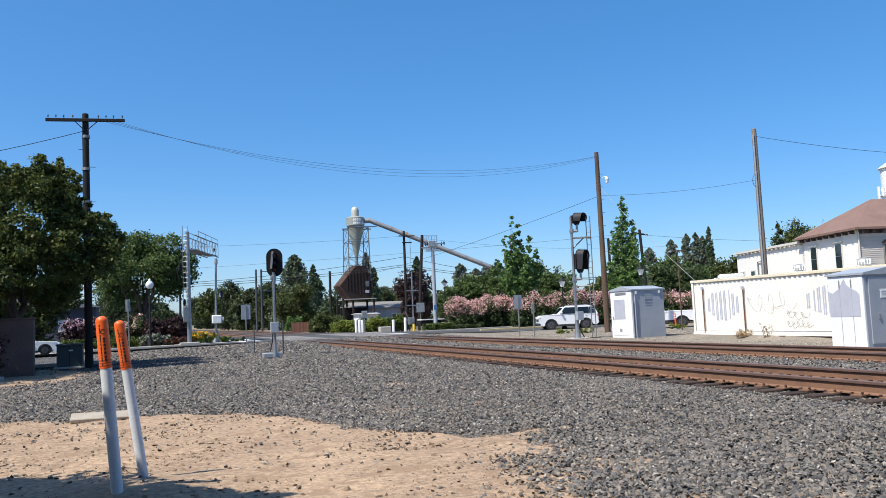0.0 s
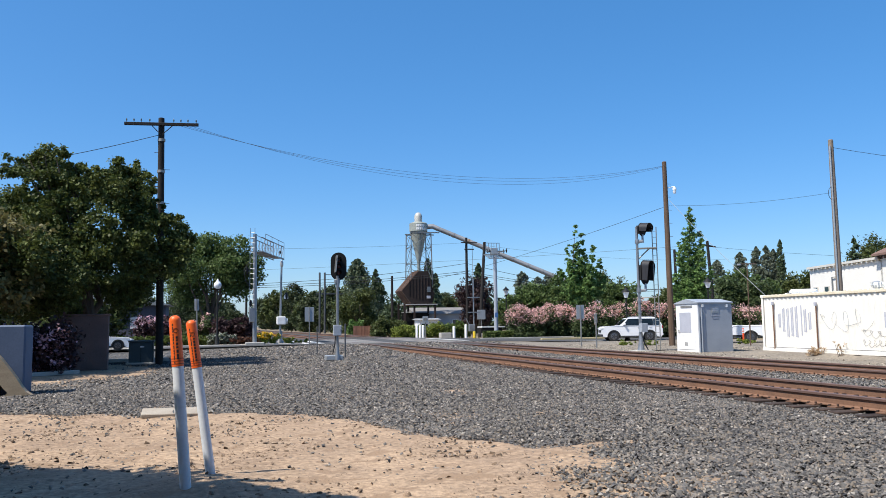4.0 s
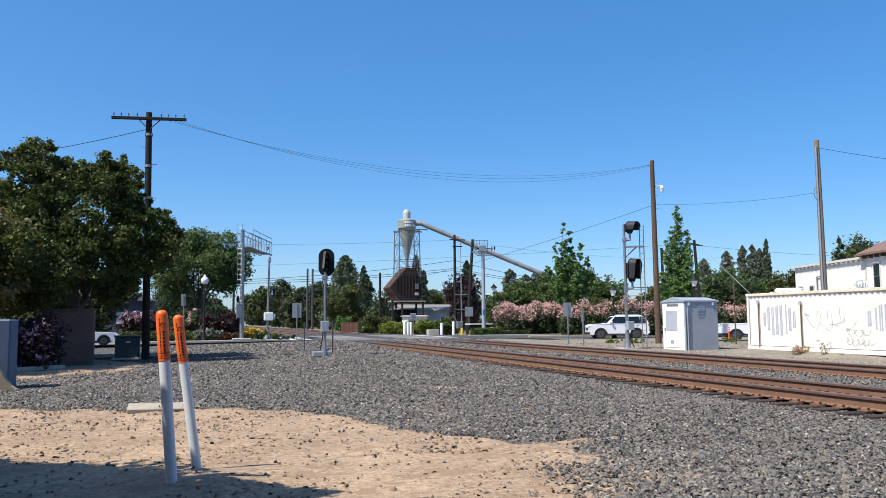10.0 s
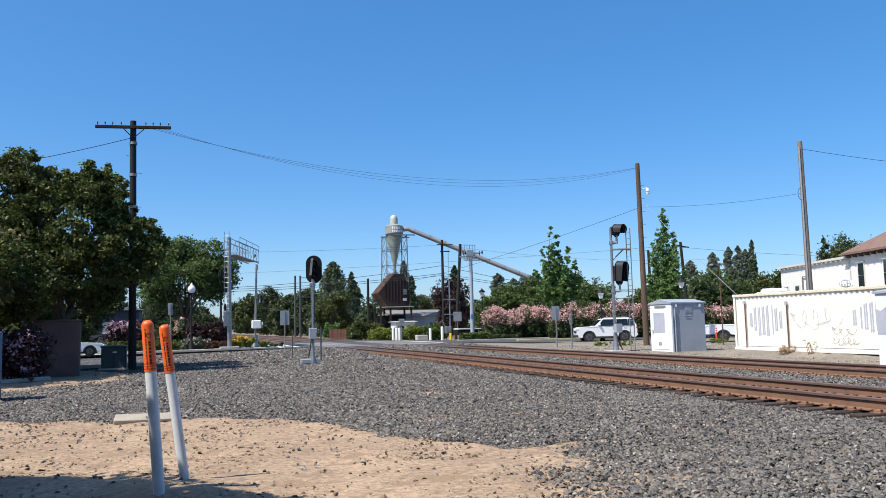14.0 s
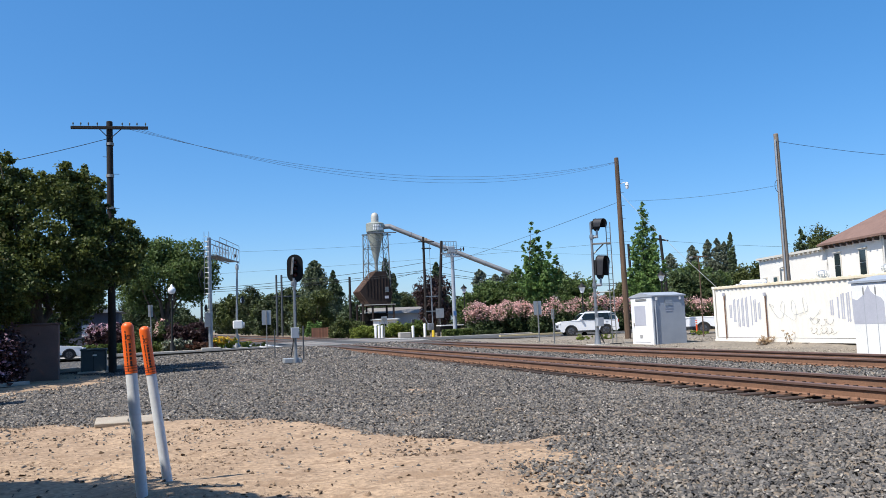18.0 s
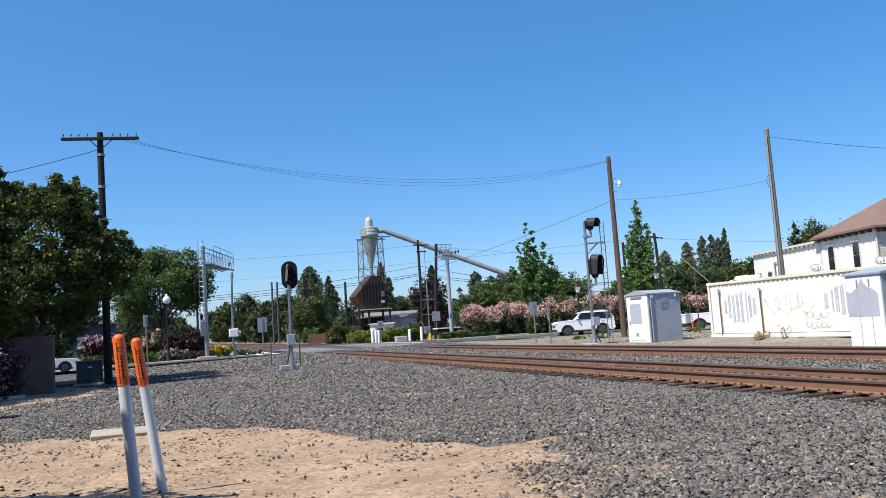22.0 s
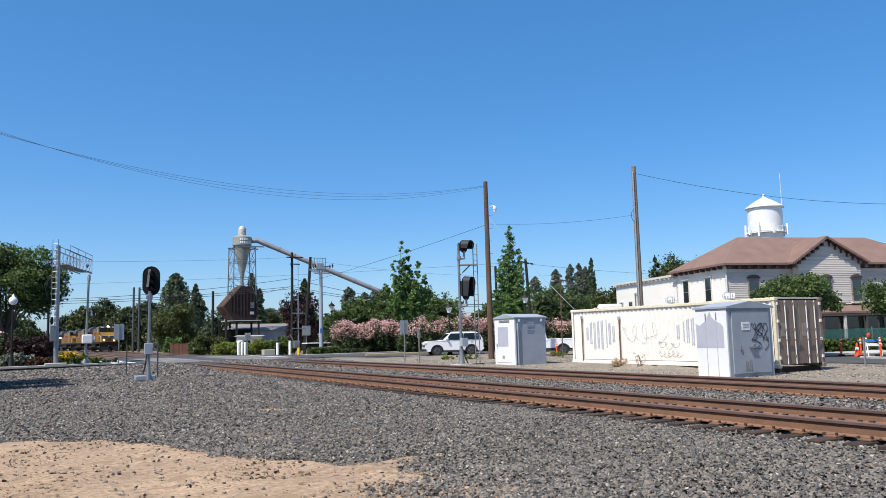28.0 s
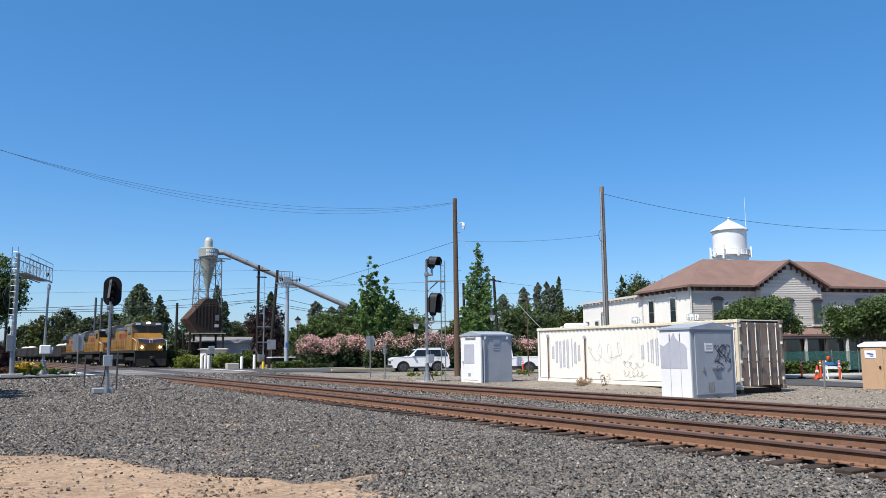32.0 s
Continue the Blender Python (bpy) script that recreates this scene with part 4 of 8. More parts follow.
        for k, (cx, cz, rx, rz, f, turns) in enumerate(((0.56, 1.42, 0.11, 0.27, 1.7, 1.6), (0.68, 1.5, 0.13, 0.2, 2.3, 1.9), (0.8, 1.42, 0.12, 0.28, 1.4, 1.7), (0.64, 1.02, 0.16, 0.14, 1.8, 0.9), (0.84, 1.05, 0.09, 0.2, 1.3, 0.7))):
            pts = [(sx * cx + rx * math.sin(f * a + k) + 0.03 * math.cos(3.1 * a), -0.036, cz + rz * math.cos(a + 0.6 * k)) for a in [turns * 6.283 * i / 34 for i in range(35)]]
            part("sprayed_line", Shape().tube(pts, 0.0075, 4), M_INK, d, "black looping sprayed scrawl")
        # seams and cover paint on the long face towards the tracks
        for y in (sy * 0.33, sy * 0.66):
            part("seam", Shape().box((-0.014, y, h * 0.48), (0.012, 0.015, h * 0.9)), M_GREYBOX, t, smooth=0)
            part("hinge", Shape().box((-0.015, y, h * 0.86), (0.02, 0.04, 0.22)), M_STEEL_POST, t, smooth=0)
        out = [(sy * 0.12, 0.95), (sy * 0.98, 0.95), (sy * 0.98, 1.72), (sy * 0.86, 1.66), (sy * 0.7, 1.78), (sy * 0.6, 1.95), (sy * 0.52, 2.1), (sy * 0.46, 1.92), (sy * 0.36, 1.8), (sy * 0.2, 1.72), (sy * 0.12, 1.6)]
        part("cover_paint", Shape().prism(out, -0.018, -0.0125, "x"), M_WORN, t, "patch of grey cover paint", smooth=0)
    return t


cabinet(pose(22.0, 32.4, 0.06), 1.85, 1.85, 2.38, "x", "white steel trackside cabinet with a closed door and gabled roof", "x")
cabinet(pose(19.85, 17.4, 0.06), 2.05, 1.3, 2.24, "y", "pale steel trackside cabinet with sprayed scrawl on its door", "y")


# ---- shipping container ----
def container(m, L, W, H):
    t = thing("shipping_container", m, "cream corrugated steel shipping container with sprayed markings, on timber blocks", "container")
    # long side towards the tracks: real corrugation
    s = Shape()
    n, p = 43, (L - 0.3) / 43
    prof = []
    for i in range(n):
        y = 0.15 + i * p
        prof += [(0.0, y), (0.0, y + p * 0.32), (0.035, y + p * 0.5), (0.035, y + p * 0.82)]
    prof.append((0.0, L - 0.15))
    pts = [(x + 0.012, y, z) for z in (0.16, H - 0.1) for x, y in prof]
    k = len(prof)
    s.add(pts, [(i + 1, i, k + i, k + i + 1) for i in range(k - 1)])
    part("side_wall", s, M_CREAM, t, "cream corrugated side panel", smooth=0)
    s2 = Shape()
    s2.add([(W - 0.012 - x, y, z) for z in (0.16, H - 0.1) for x, y in prof], [(i, i + 1, k + i + 1, k + i) for i in range(k - 1)])
    part("side_wall", s2, M_CREAM, t, "cream corrugated side panel", smooth=0)
    part("end_wall", Shape().box((W / 2, L - 0.03, H / 2), (W - 0.1, 0.05, H - 0.2)), M_CREAM, t, smooth=0)
    rf = part("roof", Shape().box((W / 2, L / 2, H - 0.03), (W - 0.06, L - 0.06, 0.04)), M_CREAM, t, "cream steel roof", smooth=0)
    rib = Shape().box((0, 0, 0), (0.03, 0.13, 0.035)).mesh("roof_rib", M_CREAM_OLD, 0)
    for i in range(42):
        part("roof_rib", rib, M_CREAM_OLD, rf, m=pose(0.0, 0.3 + i * (L - 0.5) / 42, H - 0.015))
    for x in (0.0, W):
        for z, hh in ((0.08, 0.16), (H - 0.07, 0.1)):
            part("rail", Shape().box((x, L / 2, z), (0.06, L, hh), ch=0.008), M_CREAM_OLD if z > 1 else M_CREAM, t)
        for y in (0.05, L - 0.05):
            part("corner_post", Shape().box((x + (0.05 if x == 0 else -0.05), y, H / 2), (0.14, 0.12, H), ch=0.01), M_CREAM if y > 1 else M_CREAM_OLD if x == 0 else M_TAN, t)
            for z in (0.06, H - 0.06):
                part("corner_casting", Shape().box((x + (0.05 if x == 0 else -0.05), y, z), (0.18, 0.18, 0.12), ch=0.012), M_CREAM if y > 1 else M_CREAM_OLD if x == 0 else M_TAN, t)
    for sgn, x0 in ((0, 0.12), (1, W / 2 + 0.01)):
        d = part("door", Shape().box((x0 + (W / 2 - 0.13) / 2, 0.03, H / 2), (W / 2 - 0.13, 0.05, H - 0.24), ch=0.01), M_TAN, t, "tan steel container door")
        for j in range(2):
            x = x0 + (W / 2 - 0.13) * (0.32 + 0.4 * j)
            bar = part("lock_rod", Shape().cyl((x, -0.04, 0.12), (x, -0.04, H - 0.12), 0.018, n=8), M_CREAM, d, "pale locking rod")
            part("handle", Shape().box((x + 0.12, -0.05, 0.95), (0.3, 0.03, 0.035)), M_TAN, d)
            for z in (0.4, 1.3, 2.2):
                part("guide", Shape().box((x, -0.035, z), (0.1, 0.04, 0.08)), M_TAN, d)
        for z in (0.35, 0.95, 1.6, 2.2):
            part("hinge", Shape().box((x0 - 0.02 if not sgn else W - 0.1, -0.02, z), (0.07, 0.05, 0.1)), M_CREAM, d)
        part("patch", Shape().box((x0 + 0.3, 0.0, 1.3), (0.36, 0.008, 0.45)), M_PATCH, d, "faded grey patch", smooth=0)
    # vertical pipes and vents on the long side
    for y, z1 in ((L - 0.75, 2.05), (L - 3.25, 1.95)):
        pp = part("pipe", Shape().box((-0.03, y, z1 / 2 + 0.05), (0.04, 0.035, z1 - 0.1)), M_RUST, t, "rusty vertical conduit", smooth=0)
        part("pipe_box", Shape().box((-0.05, y, z1), (0.08, 0.1, 0.14)), M_WORN, pp, smooth=0)
    # shadow line over the bottom rail, drawn as a darker strip
    part("sill_shadow_gap", Shape().box((0.05, L / 2, 0.175), (0.1, L - 0.3, 0.03)), M_STEEL_POST, t, "dark strip for the shadow above the bottom rail", smooth=0)
    return t


CONT_L, CONT_H = 11.1, 2.42
cont = container(pose(23.1, 18.2, 0.22), CONT_L, 2.44, CONT_H)
for y in (18.6, 21.0, 24.0, 26.5, 28.9):
    solo("timber_block", Shape().box((24.3, y, 0.13), (2.7, 0.3, 0.2), ch=0.015), M_TIE, "weathered timber block under the container", "timber block", "timber blocks")


def sprayed(y0, y1, z0, z1, kind, seed):
    """Cover paint in ragged stripes, or thin sprayed scrawl, on the container's long side."""
    r = random.Random(seed)
    if kind == "patch":
        p_ = (CONT_L - 0.3) / 43
        k0, n = int((y0 - 0.15) / p_), int((y1 - y0) / p_)
        for i in range(n):
            u = (i + 0.5) / n
            half = (z1 - z0) / 2 * math.sqrt(max(0.12, 1 - (2 * u - 1) ** 2))
            top = (z0 + z1) / 2 + half * r.uniform(0.8, 1.0)
            bot = (z0 + z1) / 2 - half * r.uniform(0.8, 1.0)
            y = 0.15 + (k0 + i) * p_ + 0.002
            w = p_ * r.uniform(0.28, 0.315)
            out = [(y, bot), (y + w, bot + r.uniform(-0.06, 0.06))]
            k = 9
            out += [(y + w + r.uniform(-0.012, 0.0), bot + (top - bot) * j / k) for j in range(1, k + 1)]
            out += [(y + r.uniform(0.0, 0.012), bot + (top - bot) * j / k) for j in range(k, 0, -1)]
            part("cover_paint", Shape().prism(out, 0.007, 0.0115, "x"), M_WORN, cont, "ragged grey cover paint", smooth=0)
            if r.random() < 0.9:
                out2 = [(a + p_ * 0.5, b * 0.96 + 0.04) for a, b in out]
                part("cover_paint", Shape().prism(out2, 0.041, 0.0465, "x"), M_WORN, cont, "ragged grey cover paint", smooth=0)
    else:
        # one looping line for each word
        h, n = (z1 - z0) / 2, 14 * kind
        a0, f0 = r.uniform(0, 6.283), r.uniform(1.7, 2.2)
        pts = []
        for i in range(n + 1):
            t_ = i / 14 * 6.283
            pts.append((0.006, y1 - (y1 - y0) * i / n - 0.42 * (y1 - y0) / kind * math.cos(t_ + 0.3 * math.sin(a0)), (z0 + z1) / 2 + h * (0.72 * math.sin(t_) + 0.28 * math.sin(f0 * t_ + a0) + 0.2 * math.sin(0.41 * t_))))
        part("sprayed_line", Shape().tube(pts, 0.007 if h > 0.3 else 0.005, 4), M_SIGNBACK if h > 0.3 else M_INK, cont, "thin looping sprayed scrawl")


sprayed(8.4, 10.6, 0.6, 2.0, "patch", 2)
sprayed(2.4, 5.0, 0.7, 1.95, "patch", 3)
sprayed(5.3, 7.7, 0.85, 1.7, 4, 7)
sprayed(4.6, 5.6, 0.66, 0.98, 3, 9)
sprayed(4.4, 5.6, 0.3, 0.58, 5, 12)

# ---- plants ----
def leaf_mat(name, c1, c2, thin=0.3):
    return mat(name, c1, c2, scale=0.7, rough=0.6, fine=0.1, island=0.4, thin=thin, spec=0.3)


M_LEAF_BIG = leaf_mat("dark_green_leaf", (0.055, 0.075, 0.02), (0.095, 0.112, 0.03), 0.22)
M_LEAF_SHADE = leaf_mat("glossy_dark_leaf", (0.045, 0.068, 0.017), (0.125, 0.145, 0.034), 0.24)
M_LEAF_BRIGHT = leaf_mat("bright_green_leaf", (0.12, 0.21, 0.055), (0.15, 0.24, 0.07))
M_LEAF_STREET = leaf_mat("street_tree_leaf", (0.08, 0.125, 0.035), (0.105, 0.15, 0.045))
M_LEAF_OLIVE = leaf_mat("olive_leaf", (0.09, 0.12, 0.045), (0.065, 0.095, 0.034))
M_LEAF_PINE = leaf_mat("conifer_needle", (0.065, 0.1, 0.045), (0.09, 0.12, 0.058), 0.15)
M_LEAF_GREY = leaf_mat("grey_green_leaf", (0.165, 0.19, 0.135), (0.13, 0.155, 0.105), 0.2)
M_LEAF_WOODS = leaf_mat("woods_leaf", (0.045, 0.062, 0.024), (0.065, 0.082, 0.032), 0.2)
M_LEAF_CEDAR = leaf_mat("cedar_needle", (0.09, 0.118, 0.062), (0.12, 0.145, 0.08), 0.15)
M_LEAF_BROWN = leaf_mat("browning_leaf", (0.2, 0.17, 0.065), (0.14, 0.135, 0.045), 0.28)
M_LEAF_HEDGE = leaf_mat("hedge_leaf", (0.085, 0.125, 0.028), (0.115, 0.15, 0.035))
M_LEAF_LIME = leaf_mat("yellow_green_leaf", (0.2, 0.235, 0.04), (0.14, 0.185, 0.032))
M_LEAF_PURPLE = leaf_mat("purple_leaf", (0.045, 0.025, 0.028), (0.06, 0.03, 0.03), 0.15)
M_LEAF_PLUM = leaf_mat("plum_leaf", (0.075, 0.045, 0.042), (0.055, 0.034, 0.034), 0.2)
M_LEAF_RED = leaf_mat("reddish_leaf", (0.16, 0.07, 0.05), (0.11, 0.07, 0.04))
M_LEAF_DRY = leaf_mat("dry_stalk", (0.48, 0.34, 0.2), (0.38, 0.26, 0.15), 0.1)
M_PINK = leaf_mat("pink_blossom", (0.8, 0.54, 0.49), (0.62, 0.38, 0.36))
M_MAUVE = leaf_mat("mauve_blossom", (0.62, 0.42, 0.48), (0.5, 0.3, 0.38))
M_YELLOW_FL = leaf_mat("yellow_blossom", (0.75, 0.5, 0.04), (0.6, 0.42, 0.05))
M_WHITE_FL = leaf_mat("white_blossom", (0.75, 0.75, 0.68), (0.6, 0.62, 0.5))
M_BARK = mat("bark", (0.12, 0.09, 0.065), (0.08, 0.06, 0.045), scale=3.0, rough=0.95, bump=0.8, bscale=20, fine=0.3, stretch=(5, 5, 1))
M_BARK_PALE = mat("pale_bark", (0.3, 0.26, 0.2), (0.2, 0.17, 0.13), scale=3.0, rough=0.95, bump=0.6, bscale=20, fine=0.3, stretch=(5, 5, 1))


def leaf_cloud(blobs, n, size, seed, long=1.6, up=0.25):
    """n leaves in uneven clumps: blobs are (x, y, z, rx, ry, rz). Returns corners and faces."""
    r = np.random.RandomState(seed)
    B = np.array(blobs, float)
    vol = (B[:, 3] * B[:, 4] * B[:, 5]) ** 0.48
    # sub-clumps spread over each blob's outer shell
    k = max(6, n // (26 if n < 40000 else 42))
    pick = r.choice(len(B), k, p=vol / vol.sum())
    d = r.normal(size=(k, 3))
    d /= np.linalg.norm(d, axis=1, keepdims=True)
    rad = r.uniform(0.22, 1.08, k) ** 0.6
    cen = B[pick, :3] + d * rad[:, None] * B[pick, 3:]
    csz = (B[pick, 3:].mean(1)) * r.uniform(0.1, 0.26, k)
    which = r.randint(0, k, n)
    P = cen[which] + r.normal(size=(n, 3)) * csz[which][:, None] * np.array([1, 1, 0.75])
    nrm = r.normal(size=(n, 3)) + np.array([0, 0, up * 3])
    nrm /= np.linalg.norm(nrm, axis=1, keepdims=True)
    a = np.cross(nrm, r.normal(size=(n, 3)))
    a /= np.linalg.norm(a, axis=1, keepdims=True)
    b = np.cross(nrm, a)
    s = (size * r.uniform(0.6, 1.35, n))[:, None]
    if size >= 0.18:       # far foliage: three-cornered sprays
        V = np.stack([P - a * s * long * 0.6, P + a * s * long * 0.6, P + b * s * 0.85 + nrm * s * 0.15], 1)
        return V.reshape(-1, 3), np.arange(3 * n).reshape(n, 3)
    V = np.stack([P - a * s * long * 0.5, P + b * s * 0.5 + nrm * s * 0.12, P + a * s * long * 0.5, P - b * s * 0.5 + nrm * s * 0.12], 1)
    return V.reshape(-1, 3), np.arange(4 * n).reshape(n, 4)


def limbs(base, h, r0, tips, seed, trunk_top=0.45):
    """A tapered, slightly bent trunk with limbs out to the tips."""
    rr = random.Random(seed)
    s = Shape()
    b = Vector(base)
    bend = [b + Vector((rr.uniform(-0.06, 0.06) * h * i / 4, rr.uniform(-0.06, 0.06) * h * i / 4, h * trunk_top * i / 4)) for i in range(5)]
    for i in range(4):
        s.cyl(bend[i], bend[i + 1], r0 * (1.15 - 0.14 * i), r0 * (1.15 - 0.14 * (i + 1)), 10)
    top = bend[-1]
    for tx, ty, tz in tips:
        t = Vector((tx, ty, tz))
        st = bend[2 + rr.randint(0, 2)]
        mid = st.lerp(t, 0.5) + Vector((rr.uniform(-0.1, 0.1), rr.uniform(-0.1, 0.1), 0.06)) * h * 0.5
        s.cyl(st, mid, r0 * 0.45, r0 * 0.26, 7).cyl(mid, t, r0 * 0.26, r0 * 0.07, 6)
    return s


def tree(x, y, z, h, r0, blobs, n, size, leaf, seed, label, bark=None, name="tree", trunk_top=0.45, extra=None, up=0.25, long=1.6):
    """blobs are relative to the tree's base."""
    t = thing(name, pose(x, y, z), label, "tree", "trees")
    rr = random.Random(seed)
    tips = [(b[0] * 0.9, b[1] * 0.9, b[2] + b[5] * 0.2) for b in blobs][:14]
    part("trunk", limbs((0, 0, -0.2), h, r0, tips, seed, trunk_top), bark or M_BARK, t)
    V, F = leaf_cloud(blobs, n, size, seed, long, up)
    part("crown", raw_mesh("crown", V, F, leaf), leaf, t)
    if extra:
        m2, n2, s2 = extra
        V, F = leaf_cloud([(b[0], b[1], b[2] + b[5] * 0.12, b[3] * 1.02, b[4] * 1.02, b[5] * 1.02) for b in blobs], n2, s2, seed + 1, 1.2, 0.5)
        part("blossoms", raw_mesh("blossoms", V, F, m2), m2, t)
    return t


def round_crown(w, h0, h1, k, seed, d=None, sq=1.0):
    """k blobs that fill a broad crown of half-width w between the heights h0 and h1."""
    r = random.Random(seed)
    out = []
    d = d or w
    for i in range(k):
        a, u = r.uniform(0, 6.283), r.random()
        z = h0 + (h1 - h0) * (0.12 + 0.76 * u)
        rr_ = math.sqrt(max(0.05, 1 - ((u - 0.45) / 0.62) ** 2)) * r.uniform(0.35, 0.85)
        s = r.uniform(0.26, 0.42)
        out.append((w * rr_ * math.cos(a), d * rr_ * math.sin(a), z, w * s, d * s, (h1 - h0) * s * 0.62 * sq))
    return out


def spiky_crown(tips, h0, r0, r1, k=7):
    """Upright leaders from a common foot at height h0 out to the tips (x, y, z), tapering from r0 to r1."""
    out = []
    for i, (x, y, z) in enumerate(tips):
        for j in range(k):
            u = (j + 0.5) / k
            r = r0 + (r1 - r0) * u
            e = u ** 0.55
            out.append((x * e, y * e, h0 + (z - h0) * u, r, r, (z - h0) / k * 0.75))
    return out


def needle_cloud(w, h0, h1, n, size, seed, power, droop=0.25, jag=0.45):
    """Leaves of a pointed tree: boughs in spiral tiers, each a tapering spray."""
    r = np.random.RandomState(seed)
    k = max(60, n // 45)
    u = r.rand(k) ** 1.15
    ln = w * (1 - u) ** power * r.uniform(1 - jag, 1 + jag * 0.5, k) + 0.12
    az = r.uniform(0, 6.283, k)
    i = r.randint(0, k, n)
    f = r.rand(n) ** 0.55
    sp = (ln[i] * 0.13 + 0.05) * (1.2 - 0.7 * f)
    rad = ln[i] * f
    P = np.stack([rad * np.cos(az[i]), rad * np.sin(az[i]), h0 + (h1 - h0) * u[i] - droop * rad * f + 0.1 * w * (1 - u[i]) * r.normal(size=n) * 0.4], 1)
    P += r.normal(size=(n, 3)) * sp[:, None]
    P[:, 2] = np.clip(P[:, 2], h0 * 0.5, h1)
    top = np.clip((h1 - P[:, 2]) / (h1 - h0), 0.0, 1)
    q = np.minimum(1, w * 1.3 * np.minimum(top ** power, top * 5.0) / np.maximum(0.01, np.hypot(P[:, 0], P[:, 1])))
    P[:, :2] *= q[:, None]
    nrm = r.normal(size=(n, 3))
    nrm /= np.linalg.norm(nrm, axis=1, keepdims=True)
    a = np.cross(nrm, r.normal(size=(n, 3)))
    a /= np.linalg.norm(a, axis=1, keepdims=True)
    b = np.cross(nrm, a)
    s = (size * r.uniform(0.6, 1.3, n))[:, None]
    V = np.stack([P - a * s, P + a * s, P + b * s * 0.95 + nrm * s * 0.1], 1)
    return V.reshape(-1, 3), np.arange(3 * n).reshape(n, 3)


def pointed_tree(name, x, y, h, w, n, size, leaf, seed, label, power=0.85, droop=0.25, jag=0.5, h0=0.6):
    t = thing(name, pose(x, y, 0.0), label, "tree", "trees")
    part("trunk", Shape().lathe([(0.02 * h, -0.2), (0.013 * h, h * 0.4), (0.02, h * 0.97)], n=9), M_BARK, t)
    V, F = needle_cloud(w, h0, h, n, size, seed, power, droop, jag)
    part("crown", raw_mesh("crown", V, F, leaf), leaf, t)
    return t


# the large dark tree by the line pole
rt = random.Random(40)
big = []
# boughs: (x, z) of the crown's lobes, their reach and how deep they lie
for bx, bz, br_, by in ((-1.75, 9.2, 0.7, 0), (-2.6, 8.9, 0.55, 0.3), (-3.3, 8.9, 0.4, 0), (-1.1, 8.4, 0.6, -0.3), (-2.2, 8.1, 0.7, 0.2), (-3.1, 7.3, 0.65, 0), (-0.4, 8.5, 0.55, 0.3),
                        (0.4, 8.0, 0.65, -0.3), (1.1, 8.7, 0.6, 0), (1.8, 8.5, 0.6, 0.2), (2.35, 8.1, 0.5, 0), (1.2, 7.7, 0.8, -0.5), (2.2, 7.3, 0.65, 0), (-0.6, 7.3, 0.9, -0.4), (-1.9, 7.0, 0.85, 0),
                        (-3.3, 6.2, 0.8, 0.2), (-2.0, 5.8, 1.0, -0.6), (-0.5, 6.1, 1.1, -0.8), (0.9, 6.4, 1.0, -0.5), (2.3, 6.2, 0.85, -0.2), (3.3, 6.2, 0.7, 0), (3.0, 6.7, 0.5, 0.2), (3.9, 5.6, 0.55, 0), (3.4, 5.0, 0.8, -0.2),
                        (2.2, 5.0, 1.0, -0.6), (0.8, 4.9, 1.1, -0.9), (-0.8, 4.7, 1.1, -0.9), (-2.4, 4.6, 1.1, -0.4), (-3.8, 5.0, 0.9, 0.3), (-4.5, 4.2, 0.9, 0.4), (3.0, 4.2, 0.75, -0.1), (1.9, 3.8, 0.9, -0.5),
                        (0.4, 3.7, 1.0, -0.8), (-1.2, 3.6, 1.0, -1.0), (-2.8, 3.4, 1.0, -0.5), (-4.2, 3.1, 0.9, 0), (1.2, 3.1, 0.7, -0.3), (2.3, 3.3, 0.55, 0.1), (-0.6, 2.8, 0.9, -1.5), (-2.0, 2.6, 0.9, -1.6), (-1.8, 3.9, 1.2, -3.5), (-0.4, 3.6, 1.1, -2.8), (-1.2, 4.3, 1.0, -4.4), (-2.9, 4.0, 1.1, -2.6)):
    bx, bz = (bx * 0.87 - 0.32 if bz > 6.8 else bx * 0.95 - 0.4), 1.6 + (bz - 1.6) * 0.9
    big.append((bx, by, bz, br_ * 0.78, br_ * 1.05, br_ * 0.68))
    for k in range(2):
        a_ = rt.uniform(0, 6.283)
        big.append((bx + br_ * 0.75 * math.cos(a_), by + rt.uniform(-0.8, 0.8) * br_, bz + br_ * 0.6 * math.sin(a_), br_ * 0.4, br_ * 0.5, br_ * 0.32))
# the crown is as deep as it is wide
for bx, by, bz, rx_, ry_, rz_ in list(big):
    for back in (2.7, 5.2):
        f = (34.3 + back) / 34.3
        if by < -2 or rt.random() < 0.25:
            continue
        big.append(((bx - 4.4) * f * 1.03 + 4.4, by + back, (bz - 1.55) * f * 0.94 + 1.55, rx_ * 1.1, ry_ * 1.5, rz_ * 1.1))
tree(-4.4, 34.3, 0.1, 9.2, 0.2, big, 190000, 0.085, M_LEAF_SHADE, 11, "large dense dark green broadleaf tree beside the line pole", trunk_top=0.3)
tree(-10.5, 35.5, 0.1, 7.5, 0.2, round_crown(2.9, 1.2, 5.8, 18, 5), 26000, 0.13, M_LEAF_OLIVE, 12, "olive green shade tree at the yard's edge", trunk_top=0.3)
tree(-8.9, 29.4, 0.1, 6.2, 0.2, round_crown(3.4, 1.9, 5.9, 24, 25), 34000, 0.12, M_LEAF_BROWN, 26, "shade tree with thin browning leaves by the wall", trunk_top=0.3)
